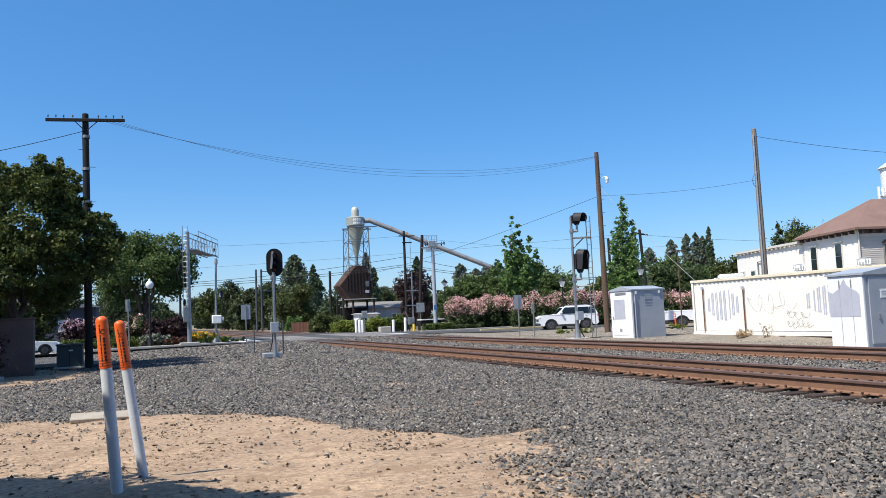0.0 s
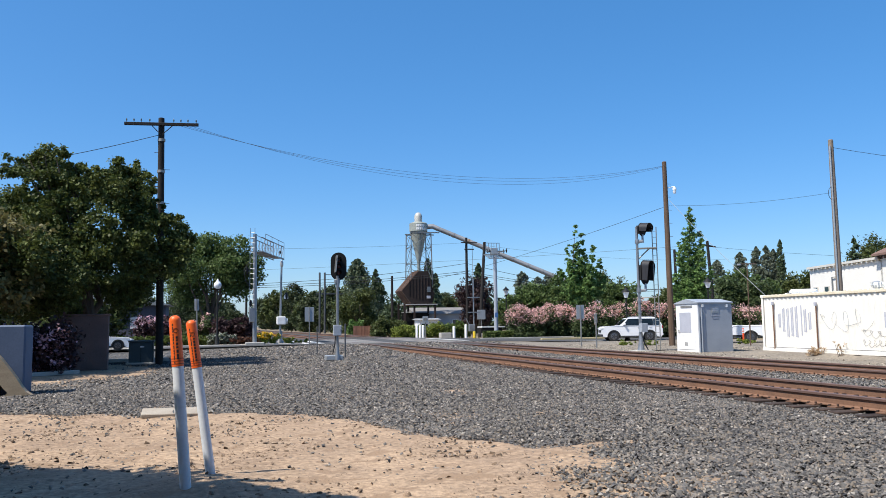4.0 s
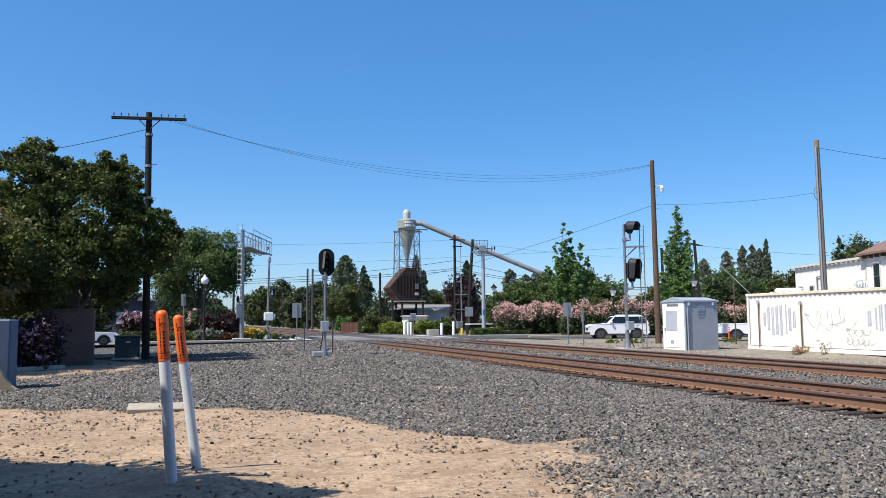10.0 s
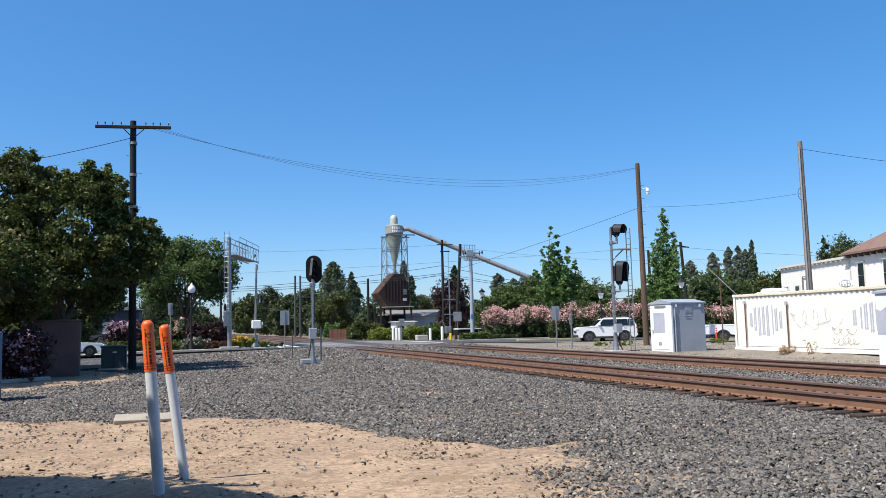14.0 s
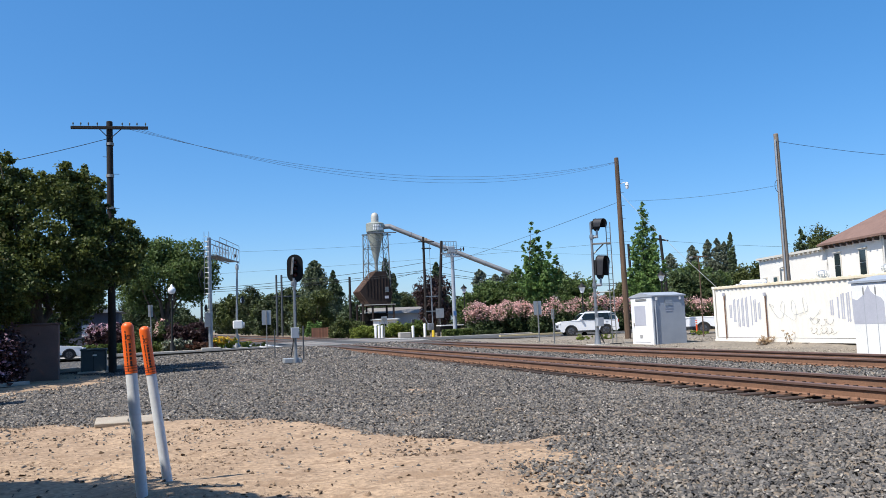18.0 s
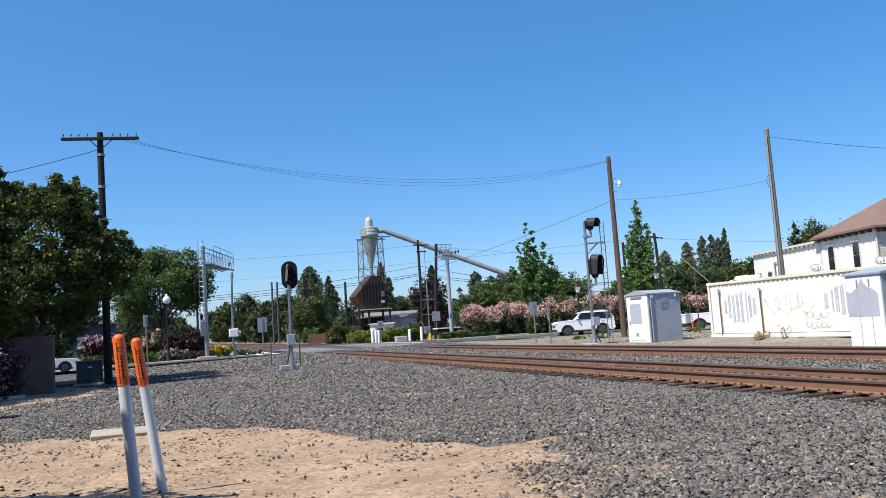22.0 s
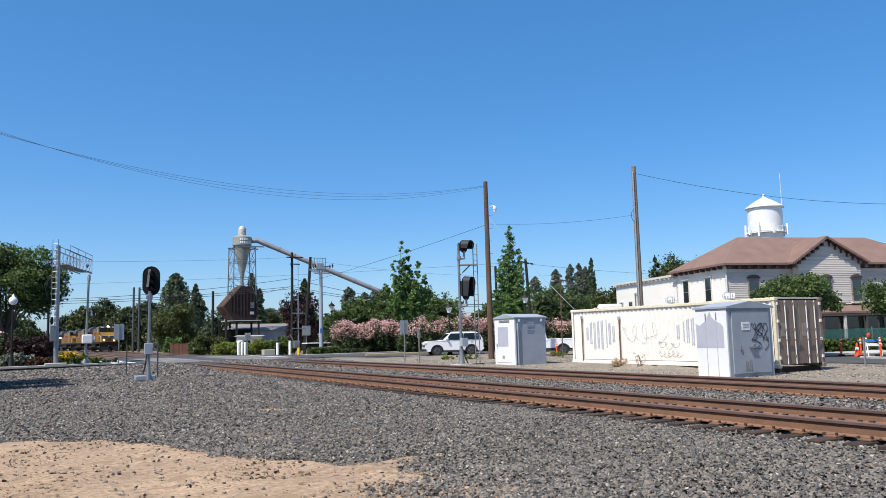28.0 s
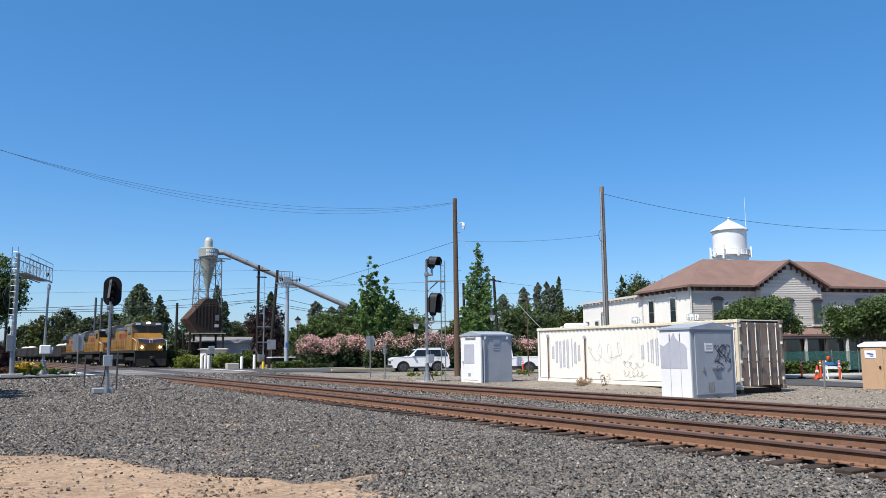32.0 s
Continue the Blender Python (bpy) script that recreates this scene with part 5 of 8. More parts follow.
# shade trees out of view that shade the dirt
tree(-5.6, 6.3, 0.0, 6.2, 0.2, round_crown(2.95, 2.3, 5.7, 16, 6) + [(2.3, 0.5, 4.3, 1.1, 0.7, 0.6), (3.1, 0.3, 4.4, 0.7, 0.6, 0.5), (1.3, 2.1, 4.2, 1.3, 1.0, 0.6), (-0.4, 3.1, 4.0, 1.3, 0.8, 0.7), (2.6, -0.6, 4.6, 0.9, 0.8, 0.6)], 80000, 0.13, M_LEAF_BIG, 13, "leafy shade tree out of view at the edge of the dirt lot", trunk_top=0.35)
# unseen crown, widened to hold skylight off the shaded dirt
tree(-4.6, 1.8, 0.0, 8.0, 0.2, round_crown(3.2, 3.2, 8.0, 16, 7), 34000, 0.16, M_LEAF_BIG, 14, "leafy shade tree out of view at the edge of the dirt lot", trunk_top=0.35)
# unseen trees added on the left only to block skylight
for x_, y_, k_ in ((-10.5, 1.5, 0), (-11.0, 8.5, 1), (-12.5, 15.0, 2)):
    tree(x_, y_, 0.0, 8.5, 0.22, round_crown(3.4, 2.4, 8.2, 14, 300 + k_), 12000, 0.3, M_LEAF_BIG, 310 + k_, "unseen leafy tree added to block skylight along the dirt lot", trunk_top=0.35)
# tree behind the street, left of the crossing
tree(-0.2, 66.0, 0.2, 8.6, 0.22, round_crown(3.9, 3.2, 8.6, 20, 8) + [(2.1, 0, 7.9, 1.2, 1.2, 0.9), (3.3, 0, 6.6, 1.1, 1.2, 0.9), (3.6, 0, 5.4, 0.9, 1.2, 0.8)], 36000, 0.13, M_LEAF_STREET, 15, "broad green street tree behind the flower beds", trunk_top=0.3)
tree(-9.5, 72.0, 0.2, 8.5, 0.22, round_crown(4.4, 1.0, 8.0, 18, 9), 9000, 0.22, M_LEAF_BIG, 16, "dark green tree beyond the parking lot", trunk_top=0.3)
# two young pear-shaped trees by the street
tree(33.0, 66.4, 0.1, 10.2, 0.14, spiky_crown([(-0.66, 0.00, 10.3), (0.17, 0.33, 9.7), (-1.54, -0.22, 8.5), (1.98, 0.00, 7.3), (0.94, -0.55, 8.5), (-2.15, 0.44, 6.5), (2.53, 0.33, 5.8), (0.11, -1.32, 7.0), (-0.66, 1.32, 7.5), (1.76, 0.99, 5.1), (-1.87, -0.99, 5.2), (0.55, 0.66, 8.9), (-1.04, 0.33, 7.3)], 3.0, 0.88, 0.15, 8),
     27000, 0.14, M_LEAF_BRIGHT, 17, "young upright bright green tree with spiky top", trunk_top=0.3, up=0.1)
tree(36.9, 54.9, 0.1, 10.2, 0.14, spiky_crown([(0, 0, 10.5), (0.35, 0.2, 9.6), (-0.6, -0.1, 8.9), (0.95, 0, 8.4), (1.35, 0.3, 7.1), (-1.2, 0, 7.0), (1.6, -0.3, 5.7), (-1.55, 0.3, 5.3), (0.2, -1.2, 7.4), (-0.2, 1.2, 7.8), (1.1, 0.9, 4.6), (-1.0, -0.9, 4.4)], 2.0, 0.85, 0.2),
     34000, 0.11, M_LEAF_BRIGHT, 18, "tall young upright green tree behind the cabinet", trunk_top=0.3, up=0.1)
# trees before the station building
tree(41.7, 31.5, -0.05, 4.7, 0.13, round_crown(2.45, 2.45, 4.75, 22, 21), 24000, 0.11, M_LEAF_STREET, 19, "round clipped green street tree before the building", trunk_top=0.45)
tree(43.5, 25.0, -0.05, 4.6, 0.13, round_crown(2.75, 2.1, 4.2, 22, 22), 22000, 0.11, M_LEAF_STREET, 20, "round green street tree beside the parking", trunk_top=0.45)


# ---- conifers and far trees ----
pointed_tree("conifer_tree", 25.0, 138.0, 13.2, 4.6, 20000, 0.24, M_LEAF_CEDAR, 31, "dense grey-green cedar behind the crossing", 0.6, 0.15, 0.5, 1.0)
pointed_tree("conifer_tree", 28.8, 141.0, 11.5, 3.5, 8000, 0.25, M_LEAF_PINE, 32, "dark tiered conifer behind the crossing", 0.8)
pointed_tree("conifer_tree", 29.6, 108.0, 10.8, 2.3, 8000, 0.22, M_LEAF_PINE, 33, "tall dark spruce behind the hopper house", 0.85)
for i, (x, h, w) in enumerate(((48.8, 9.8, 2.2), (51.6, 9.0, 1.9), (53.6, 9.7, 2.3))):
    pointed_tree("pine_tree", x, 120.0, h, w, 9000, 0.2, M_LEAF_GREY, 36 + i, "feathery grey-green pine behind the oleanders", 0.45, 0.0, 0.7)
pointed_tree("conifer_tree", 33.0, 116.0, 9.2, 2.0, 6000, 0.22, M_LEAF_PINE, 34, "dark spruce in the distance", 0.85)
pointed_tree("conifer_tree", 36.5, 106.0, 10.0, 2.2, 7000, 0.22, M_LEAF_PINE, 35, "pointed dark conifer behind the purple tree", 0.85)
tree(31.0, 92.0, 0.1, 7.6, 0.2, round_crown(2.6, 0.9, 7.0, 16, 41), 7000, 0.2, M_LEAF_PLUM, 42, "purple-leaved plum tree behind the crossing", trunk_top=0.3)
for i, (x, y, h, w, leaf, lab) in enumerate((
        (34.5, 84.0, 6.0, 3.0, M_LEAF_STREET, "round green tree behind the oleanders"), (38.5, 82.0, 6.2, 3.4, M_LEAF_STREET, "round green tree behind the oleanders"),
        (44.0, 80.0, 5.4, 3.4, M_LEAF_STREET, "round green tree behind the oleanders"), (49.0, 92.0, 8.0, 3.4, M_LEAF_BIG, "dark green tree in the distance"),
        (45.5, 70.0, 4.9, 3.2, M_LEAF_BIG, "dark green tree behind the street"), (50.0, 66.0, 5.4, 3.4, M_LEAF_OLIVE, "dark green tree behind the street"), (54.0, 62.0, 5.4, 3.2, M_LEAF_BIG, "green tree behind the parked pickup"),
        (57.5, 58.0, 5.0, 3.0, M_LEAF_BIG, "dense green tree behind the container"), (2.2, 112.0, 3.5, 3.4, M_LEAF_WOODS, "dark olive tree beyond the line"), (0.5, 126.0, 4.1, 4.2, M_LEAF_WOODS, "grey-green tree beyond the line"),
        (-6.5, 140.0, 6.8, 5.0, M_LEAF_WOODS, "olive tree beyond the line"), (23.0, 126.0, 7.0, 4.0, M_LEAF_BIG, "dark tree behind the crossing"), (26.5, 112.0, 5.6, 3.0, M_LEAF_PINE, "dark tree behind the hopper house"),
        (43.0, 150.0, 7.4, 4.2, M_LEAF_WOODS, "dark green tree behind the shed"), (47.4, 151.0, 7.8, 4.4, M_LEAF_BIG, "dark green tree behind the shed"), (38.5, 149.0, 7.0, 4.0, M_LEAF_WOODS, "dark green tree behind the shed"),
        (66.0, 86.0, 7.2, 4.4, M_LEAF_STREET, "round green tree in the distance"), (-2.0, 120.0, 6.0, 5.0, M_LEAF_WOODS, "dark tree beyond the parking lot"), (93.0, 106.0, 9.7, 2.7, M_LEAF_BIG, "dark round tree in the distance"))):
    tree(x, y, 0.05, h, 0.25, round_crown(w, h * 0.08, h, 20, 60 + i), 14000, 0.2, leaf, 70 + i, lab, trunk_top=0.3)
for i, (x, y, h, w) in enumerate(((77.4, 108.0, 11.0, 1.6), (80.2, 106.0, 12.1, 1.5), (81.7, 104.0, 12.8, 1.15), (82.7, 103.0, 12.9, 1.1), (83.6, 102.4, 12.3, 1.1))):
    pointed_tree("cypress_tree", x, y, h, w * 1.25, 11000, 0.17, M_LEAF_GREY, 95 + i, "tall feathery grey-green pine in the distance", 0.42, -0.1, 0.6)
pointed_tree("cypress_tree", 82.9, 100.0, 13.5, 0.8, 12000, 0.14, M_LEAF_PINE, 98, "slender dark Italian cypress", 0.4, -0.3, 0.15)
pointed_tree("cypress_tree", 109.0, 112.6, 15.6, 1.3, 5000, 0.24, M_LEAF_PINE, 102, "slender dark cypress in the distance", 0.4, -0.3, 0.15)
tree(114.6, 111.0, 0, 14.6, 0.3, round_crown(7.5, 3, 14.8, 26, 103), 20000, 0.28, M_LEAF_BIG, 104, "broad dark tree behind the station building", trunk_top=0.3)

for i, (x, y, w) in enumerate(((25.0, 146.0, 3.4), (25.5, 163.0, 4.2), (23.8, 178.0, 4.5), (25.0, 200.0, 5.0), (24.5, 226.0, 5.6), (25.5, 258.0, 6.4), (25.0, 300.0, 7.2), (26.5, 350.0, 8.5), (28.0, 420.0, 10.0), (33.0, 185.0, 5.0), (37.0, 200.0, 5.0))):
    h = (0.036 + 0.012 * ((i * 7) % 4) / 3) * y + 1.2
    tree(x, y, 0.0, h, 0.3, round_crown(w, h * 0.04, h, 20, 160 + i), 7000, 0.2 + y * 0.0011, M_LEAF_WOODS if i % 3 else M_LEAF_BIG, 170 + i, "dark green tree in the woods along the line", trunk_top=0.3)

# far wooded skyline, beyond counting
rw = np.random.RandomState(77)
blobs = []
for a in np.arange(-22, 66, 0.55):
    gap = 2.6 < a < 6.9       # the line runs through here: woods only far beyond it
    d = rw.uniform(360, 420) if gap else rw.uniform(165, 215)
    w = rw.uniform(4, 7) * (0.9 if gap else 1)
    h = rw.uniform(4.2, 8.5) * (2.2 if gap else 0.9)
    if d * math.sin(radians(a)) < 24 and 0.2 < a < 6.9 and not d * math.sin(radians(a)) < 3:
        continue
    blobs += [(d * math.sin(radians(a)), d * math.cos(radians(a)), h * 0.45, w, w, h * 0.55), (d * math.sin(radians(a)) + rw.uniform(-3, 3), d * math.cos(radians(a)), h * 0.8, w * 0.5, w * 0.5, h * 0.3)]
V, F = leaf_cloud(blobs, 60000, 0.75, 78)
tagged(new("far_woods", raw_mesh("far_woods", V, F, M_LEAF_WOODS)), "distant line of dark green woods", "woods", kind="stuff")


# ---- hedges, shrubs and flower beds ----
def shrub(name, x0, x1, y0, y1, z, h, n, size, leaf, seed, label, flowers=None, boxy=False, cat="shrub", dome=0.0):
    """A shrub or hedge over the given ground rectangle: woody stems, leaves and, if any, blossoms."""
    r = random.Random(seed)
    cx, cy, w, d = (x0 + x1) / 2, (y0 + y1) / 2, (x1 - x0) / 2, (y1 - y0) / 2
    t = thing(name, pose(cx, cy, z), label, cat, "shrubs and hedges")
    k = max(3, min(8, int(w * 2)))
    for i in range(k):
        x = -w + 2 * w * (i + 0.5) / k
        part("stem", Shape().cyl((x * 0.9, 0, -0.1), (x + r.uniform(-0.2, 0.2), r.uniform(-0.3, 0.3) * d, h * 0.7), min(0.035, h * 0.02), min(0.012, h * 0.008), 6), M_BARK, t)
    bl = []
    kk = max(4, int(w / max(0.3, h * 0.35)) * 2)
    for i in range(kk):
        x = -w + 2 * w * (i + 0.5) / kk
        hh = h * (1 if boxy else r.uniform(0.78, 1.04)) * math.sqrt(1 - dome * (x / w) ** 2)
        for f in (0.25, 0.62):
            bl.append((x + (0 if boxy else r.uniform(-0.2, 0.2)), (0 if boxy else r.uniform(-0.25, 0.25) * d), hh * (f + 0.06), w / kk * 1.3 + 0.05, d * 0.85, hh * 0.32))
    V, F = leaf_cloud(bl, n, size, seed, 1.7, 0.2)
    if boxy:
        V[:, 2] = np.clip(V[:, 2], 0.0, h)
        V[:, 1] = np.clip(V[:, 1], -d, d)
        V[:, 0] = np.clip(V[:, 0], -w, w)
    part("leaves", raw_mesh("leaves", V, F, leaf), leaf, t)
    if flowers:
        m2, n2, s2, lo = flowers
        V, F = leaf_cloud([(b[0], b[1], b[2] + b[5] * 0.35 * lo, b[3] * 1.04, b[4] * 1.06, b[5] * 1.0) for b in bl if lo < 0.5 or b[2] > h * 0.4], n2, s2, seed + 1, 1.15, 0.5)
        part("blossoms", raw_mesh("blossoms", V, F, m2), m2, t, "clusters of blossoms")
    return t


shrub("oleander_bush", 27.4, 33.4, 68.3, 71.2, 0.1, 2.95, 20000, 0.13, M_LEAF_OLIVE, 201, "wide oleander bush covered in pale pink blossoms", (M_PINK, 22000, 0.11, 0.9))
shrub("oleander_bush", 30.9, 36.0, 62.5, 64.8, 0.1, 2.75, 17000, 0.13, M_LEAF_OLIVE, 202, "dark oleander bush with scattered pink blossoms", (M_PINK, 6500, 0.11, 0.8))
shrub("oleander_bush", 35.6, 39.4, 60.6, 63.0, 0.1, 3.1, 13000, 0.13, M_LEAF_OLIVE, 203, "dark oleander bush with pink blossoms behind the parked car", (M_PINK, 9000, 0.11, 1.0))
shrub("oleander_bush", 40.2, 44.5, 54.5, 57.0, 0.1, 2.5, 9000, 0.12, M_LEAF_OLIVE, 204, "oleander bush with pink blossoms behind the pickup", (M_PINK, 5200, 0.1, 0.9))
shrub("box_hedge", 23.6, 26.3, 66.8, 67.9, 0.1, 0.82, 6500, 0.09, M_LEAF_HEDGE, 205, "low clipped rounded green hedge", boxy=True, cat="hedge")
shrub("box_hedge", 26.5, 29.0, 66.8, 67.8, 0.1, 0.58, 4800, 0.09, M_LEAF_OLIVE, 206, "low clipped olive green hedge", boxy=True, cat="hedge")
shrub("laurel_bush", 18.5, 21.5, 79.5, 82.0, 0.1, 1.75, 7000, 0.12, M_LEAF_LIME, 207, "rounded yellow-green bush behind white bollards", dome=0.7)
shrub("laurel_bush", 22.1, 24.3, 80.0, 82.2, 0.1, 1.75, 6000, 0.12, M_LEAF_LIME, 208, "rounded yellow-green bush behind the bollards", dome=0.6)
shrub("laurel_bush", 23.9, 26.4, 79.4, 81.8, 0.1, 1.95, 6000, 0.13, M_LEAF_HEDGE, 209, "rounded green bush beside the crossing gear", dome=0.6)
shrub("laurel_bush", 17.2, 20.4, 84.0, 87.0, 0.1, 2.5, 7000, 0.14, M_LEAF_BIG, 210, "dark green bush beside the line", dome=0.6)
shrub("laurel_bush", 19.9, 22.0, 117.0, 119.0, 0.1, 2.4, 3200, 0.14, M_LEAF_BRIGHT, 211, "bright green bush beside the far track")
shrub("oleander_bush", -8.2, -4.75, 29.6, 31.8, 0.02, 2.15, 13000, 0.09, M_LEAF_PURPLE, 212, "dark shaded bush with mauve blossoms by the wall", (M_MAUVE, 3600, 0.1, 0.2))
shrub("oleander_bush", -5.2, -2.9, 62.5, 64.5, 0.2, 2.5, 6000, 0.12, M_LEAF_PURPLE, 213, "dark bush with pale pink blossoms behind the hedge", (M_MAUVE, 700, 0.12, 0.9))
shrub("oleander_bush", -1.9, 0.6, 62.5, 64.0, 0.2, 2.2, 5000, 0.12, M_LEAF_OLIVE, 214, "green bush with pink blossoms behind the hedge", (M_PINK, 500, 0.12, 0.9))
shrub("plum_bush", 0.2, 2.9, 61.0, 62.8, 0.2, 2.35, 6000, 0.13, M_LEAF_PURPLE, 215, "dark purple-leaved bush in the street bed")
shrub("box_hedge", -6.5, 0.6, 59.6, 60.6, 0.2, 0.85, 9000, 0.09, M_LEAF_HEDGE, 216, "long low clipped green hedge in the street bed", boxy=True, cat="hedge")
shrub("flowering_grass", -0.1, 1.7, 58.8, 59.6, 0.2, 1.05, 2600, 0.1, M_LEAF_GREY, 217, "tall bed plants with small white flowers", (M_WHITE_FL, 700, 0.06, 0.9))
shrub("barberry_bush", 1.5, 3.4, 58.7, 59.7, 0.2, 0.75, 3200, 0.09, M_LEAF_RED, 218, "low reddish bush in the street bed")
shrub("daylily_clump", 3.5, 4.7, 58.6, 59.5, 0.25, 0.95, 1800, 0.09, M_LEAF_LIME, 219, "clump of yellow daylilies in the street bed", (M_YELLOW_FL, 700, 0.1, 0.9))
shrub("daylily_clump", 5.2, 6.1, 58.8, 59.5, 0.25, 0.55, 900, 0.08, M_LEAF_LIME, 220, "low yellow-green clump in the street bed")
shrub("barberry_bush", 6.2, 6.8, 58.8, 59.4, 0.25, 0.4, 500, 0.07, M_LEAF_HEDGE, 221, "small green clump at the bed's end")
shrub("box_hedge", 46.6, 52.6, 33.2, 34.4, -0.15, 0.9, 6500, 0.12, M_LEAF_HEDGE, 222, "low green hedge before the station porch", boxy=True, cat="hedge").matrix_basis = pose(49.6, 33.7, -0.15, 0, 0, -16.5)
shrub("tumbleweed", 22.45, 22.95, 25.55, 26.1, 0.08, 0.42, 2200, 0.022, M_LEAF_DRY, 223, "dry brown weed at the container's foot", cat="weed")
shrub("tumbleweed", 22.7, 22.95, 24.5, 24.75, 0.08, 0.75, 500, 0.02, M_LEAF_DRY, 224, "thin dry stalk at the container's foot", cat="weed")
for i, (x, y) in enumerate(((25.4, 42.5), (27.9, 42.2), (24.6, 43.6), (33.8, 40.6), (31.2, 41.2), (35.4, 39.4))):
    shrub("weed_patch", x - 0.5, x + 0.5, y - 0.3, y + 0.3, 0.08, 0.38, 420, 0.07, M_LEAF_LIME, 230 + i, "patch of green weeds on the gravel", cat="weed")

# ---- crossing gear ----
M_RED_LENS = mat("red_flasher_lens", (0.18, 0.02, 0.015), rough=0.25)
M_YELLOW = mat("yellow_paint", (0.72, 0.5, 0.03), rough=0.5)
M_RED_CONE = mat("orange_red_plastic", (0.75, 0.09, 0.02), (0.68, 0.08, 0.02), scale=3.0, rough=0.5)
M_REFLECT = mat("white_reflective_band", (0.85, 0.85, 0.85), rough=0.4)
M_LAMP_BLACK = mat("lamp_post_black", (0.015, 0.016, 0.016), (0.022, 0.022, 0.022), scale=3.0, rough=0.6, spec=0.2)
M_GLOBE = mat("frosted_globe", (0.82, 0.83, 0.84), (0.78, 0.79, 0.8), scale=2.0, rough=0.25, fine=0.02)


def flasher(parent, x, y, z, s=1.0):
    """A pair of crossing flashers on a cross tube."""
    f = part("flasher_bar", Shape().cyl((x, y - 0.45 * s, z), (x, y + 0.45 * s, z), 0.03, n=8), M_SILVER, parent)
    for dx in (-0.42, 0.42):
        part("flasher", Shape().lathe([(0.05 * s, 0.16), (0.16 * s, 0.12), (0.28 * s, 0.1), (0.28 * s, 0.085), (0.1 * s, 0.02)], (x, y + dx * s, z), 14, (90, 0, 68)), M_BLACK, f, "round black flasher light")
    return f


# cantilever mast over the street
cg = thing("crossing_cantilever", pose(3.0, 58.0, 0.22), "silver lattice cantilever mast with crossing flashers", "crossing signal", "crossing signals")
part("footing", Shape().box((0.05, 0, 0.1), (1.3, 1.1, 0.3), ch=0.03), M_CONCRETE, cg, "pale concrete footing")
part("mast", Shape().cyl((0.05, 0, 0.2), (0.02, 0, 8.0), 0.16, 0.13, 14), M_SILVER, cg)
ld = part("ladder", Shape().box((-0.32, -0.1, 5.0), (0.035, 0.05, 6.8)).box((0.0, -0.22, 5.0), (0.035, 0.05, 6.8)), M_SILVER, cg, "caged access ladder", smooth=0)
for k in range(18):
    part("rung", Shape().cyl((-0.32, -0.1, 1.8 + k * 0.37), (0.0, -0.22, 1.8 + k * 0.37), 0.015, n=6), M_SILVER, ld)
U = Vector((2.75, 7.6, 0)).normalized()
W2 = Vector((-U.y, U.x, 0)) * 0.42
tr = Shape()
A0, LN = Vector((0.1, 0, 0)), 6.1
for s in (-1, 1):
    for zz0, zz1, rr in ((7.75, 7.62, 0.035), (6.75, 6.62, 0.04)):
        tr.cyl(A0 + W2 * s + Vector((0, 0, zz0)), A0 + W2 * s + U * LN + Vector((0, 0, zz1)), rr, n=6)
    for k in range(8):
        a, b = A0 + W2 * s + U * LN * k / 8, A0 + W2 * s + U * LN * (k + 1) / 8
        tr.cyl(a + Vector((0, 0, 6.75)), b + Vector((0, 0, 7.68)), 0.02, n=5).cyl(b + Vector((0, 0, 7.68)), b + Vector((0, 0, 6.7)), 0.02, n=5)
part("truss_arm", tr, M_SILVER, cg, "lattice cantilever arm")
dk = Shape()
for k in range(44):
    c = A0 + U * LN * (k + 0.5) / 44 + Vector((0, 0, 6.72))
    dk.box(c, (0.13, 0.8, 0.04), (0, 0, math.degrees(math.atan2(U.y, U.x))))
part("walkway", dk, M_SILVER, cg, "grated walkway", kind="stuff", smooth=0)
for s in (-1, 1):
    hr = part("handrail", Shape().cyl(A0 + U * 0.9 + W2 * s + Vector((0, 0, 8.1)), A0 + U * LN + W2 * s + Vector((0, 0, 7.95)), 0.022, n=6), M_SILVER, cg)
    for k in range(4):
        p = A0 + U * (0.9 + (LN - 0.9) * k / 3) + W2 * s
        part("rail_post", Shape().cyl(p + Vector((0, 0, 7.6)), p + Vector((0, 0, 8.1 - 0.05 * k)), 0.018, n=5), M_SILVER, hr)
e = A0 + U * LN
flasher(cg, e.x, e.y - 0.1, 7.2, 0.55)
flasher(cg, -0.6, -0.2, 5.35, 0.9)
flasher(cg, -0.35, -0.25, 3.0, 0.9)
part("control_box", Shape().box((-0.15, -0.1, 2.2), (0.4, 0.35, 1.0), ch=0.02), M_SILVER, cg)
part("cable", Shape().tube([(-0.35, -0.1, 6.0), (-0.75, -0.2, 5.4), (-0.6, -0.2, 4.6), (-0.3, -0.1, 4.2)], 0.025, 5), M_WIRE, cg)

gm = thing("crossing_gate", pose(4.95, 59.8, 0.25), "silver crossing gate mast with flashers and a raised gate motor box", "crossing signal", "crossing signals")
part("mast", Shape().cyl((0, 0, 0.1), (0.12, 0, 6.1), 0.085, 0.07, 12), M_SILVER, gm)
part("cap", Shape().lathe([(0.09, 5.75), (0.12, 5.85), (0.12, 6.1), (0.04, 6.25)], (0.12, 0, 0), 10), M_SIGNBACK, gm)
part("base_casting", Shape().lathe([(0.3, 0), (0.28, 0.12), (0.14, 0.4), (0.1, 0.9)], n=12), M_SILVER, gm)
mb = part("motor_box", Shape().box((0.08, -0.2, 1.75), (0.66, 0.45, 0.6), ch=0.05), M_WHITE, gm, "white gate motor housing")
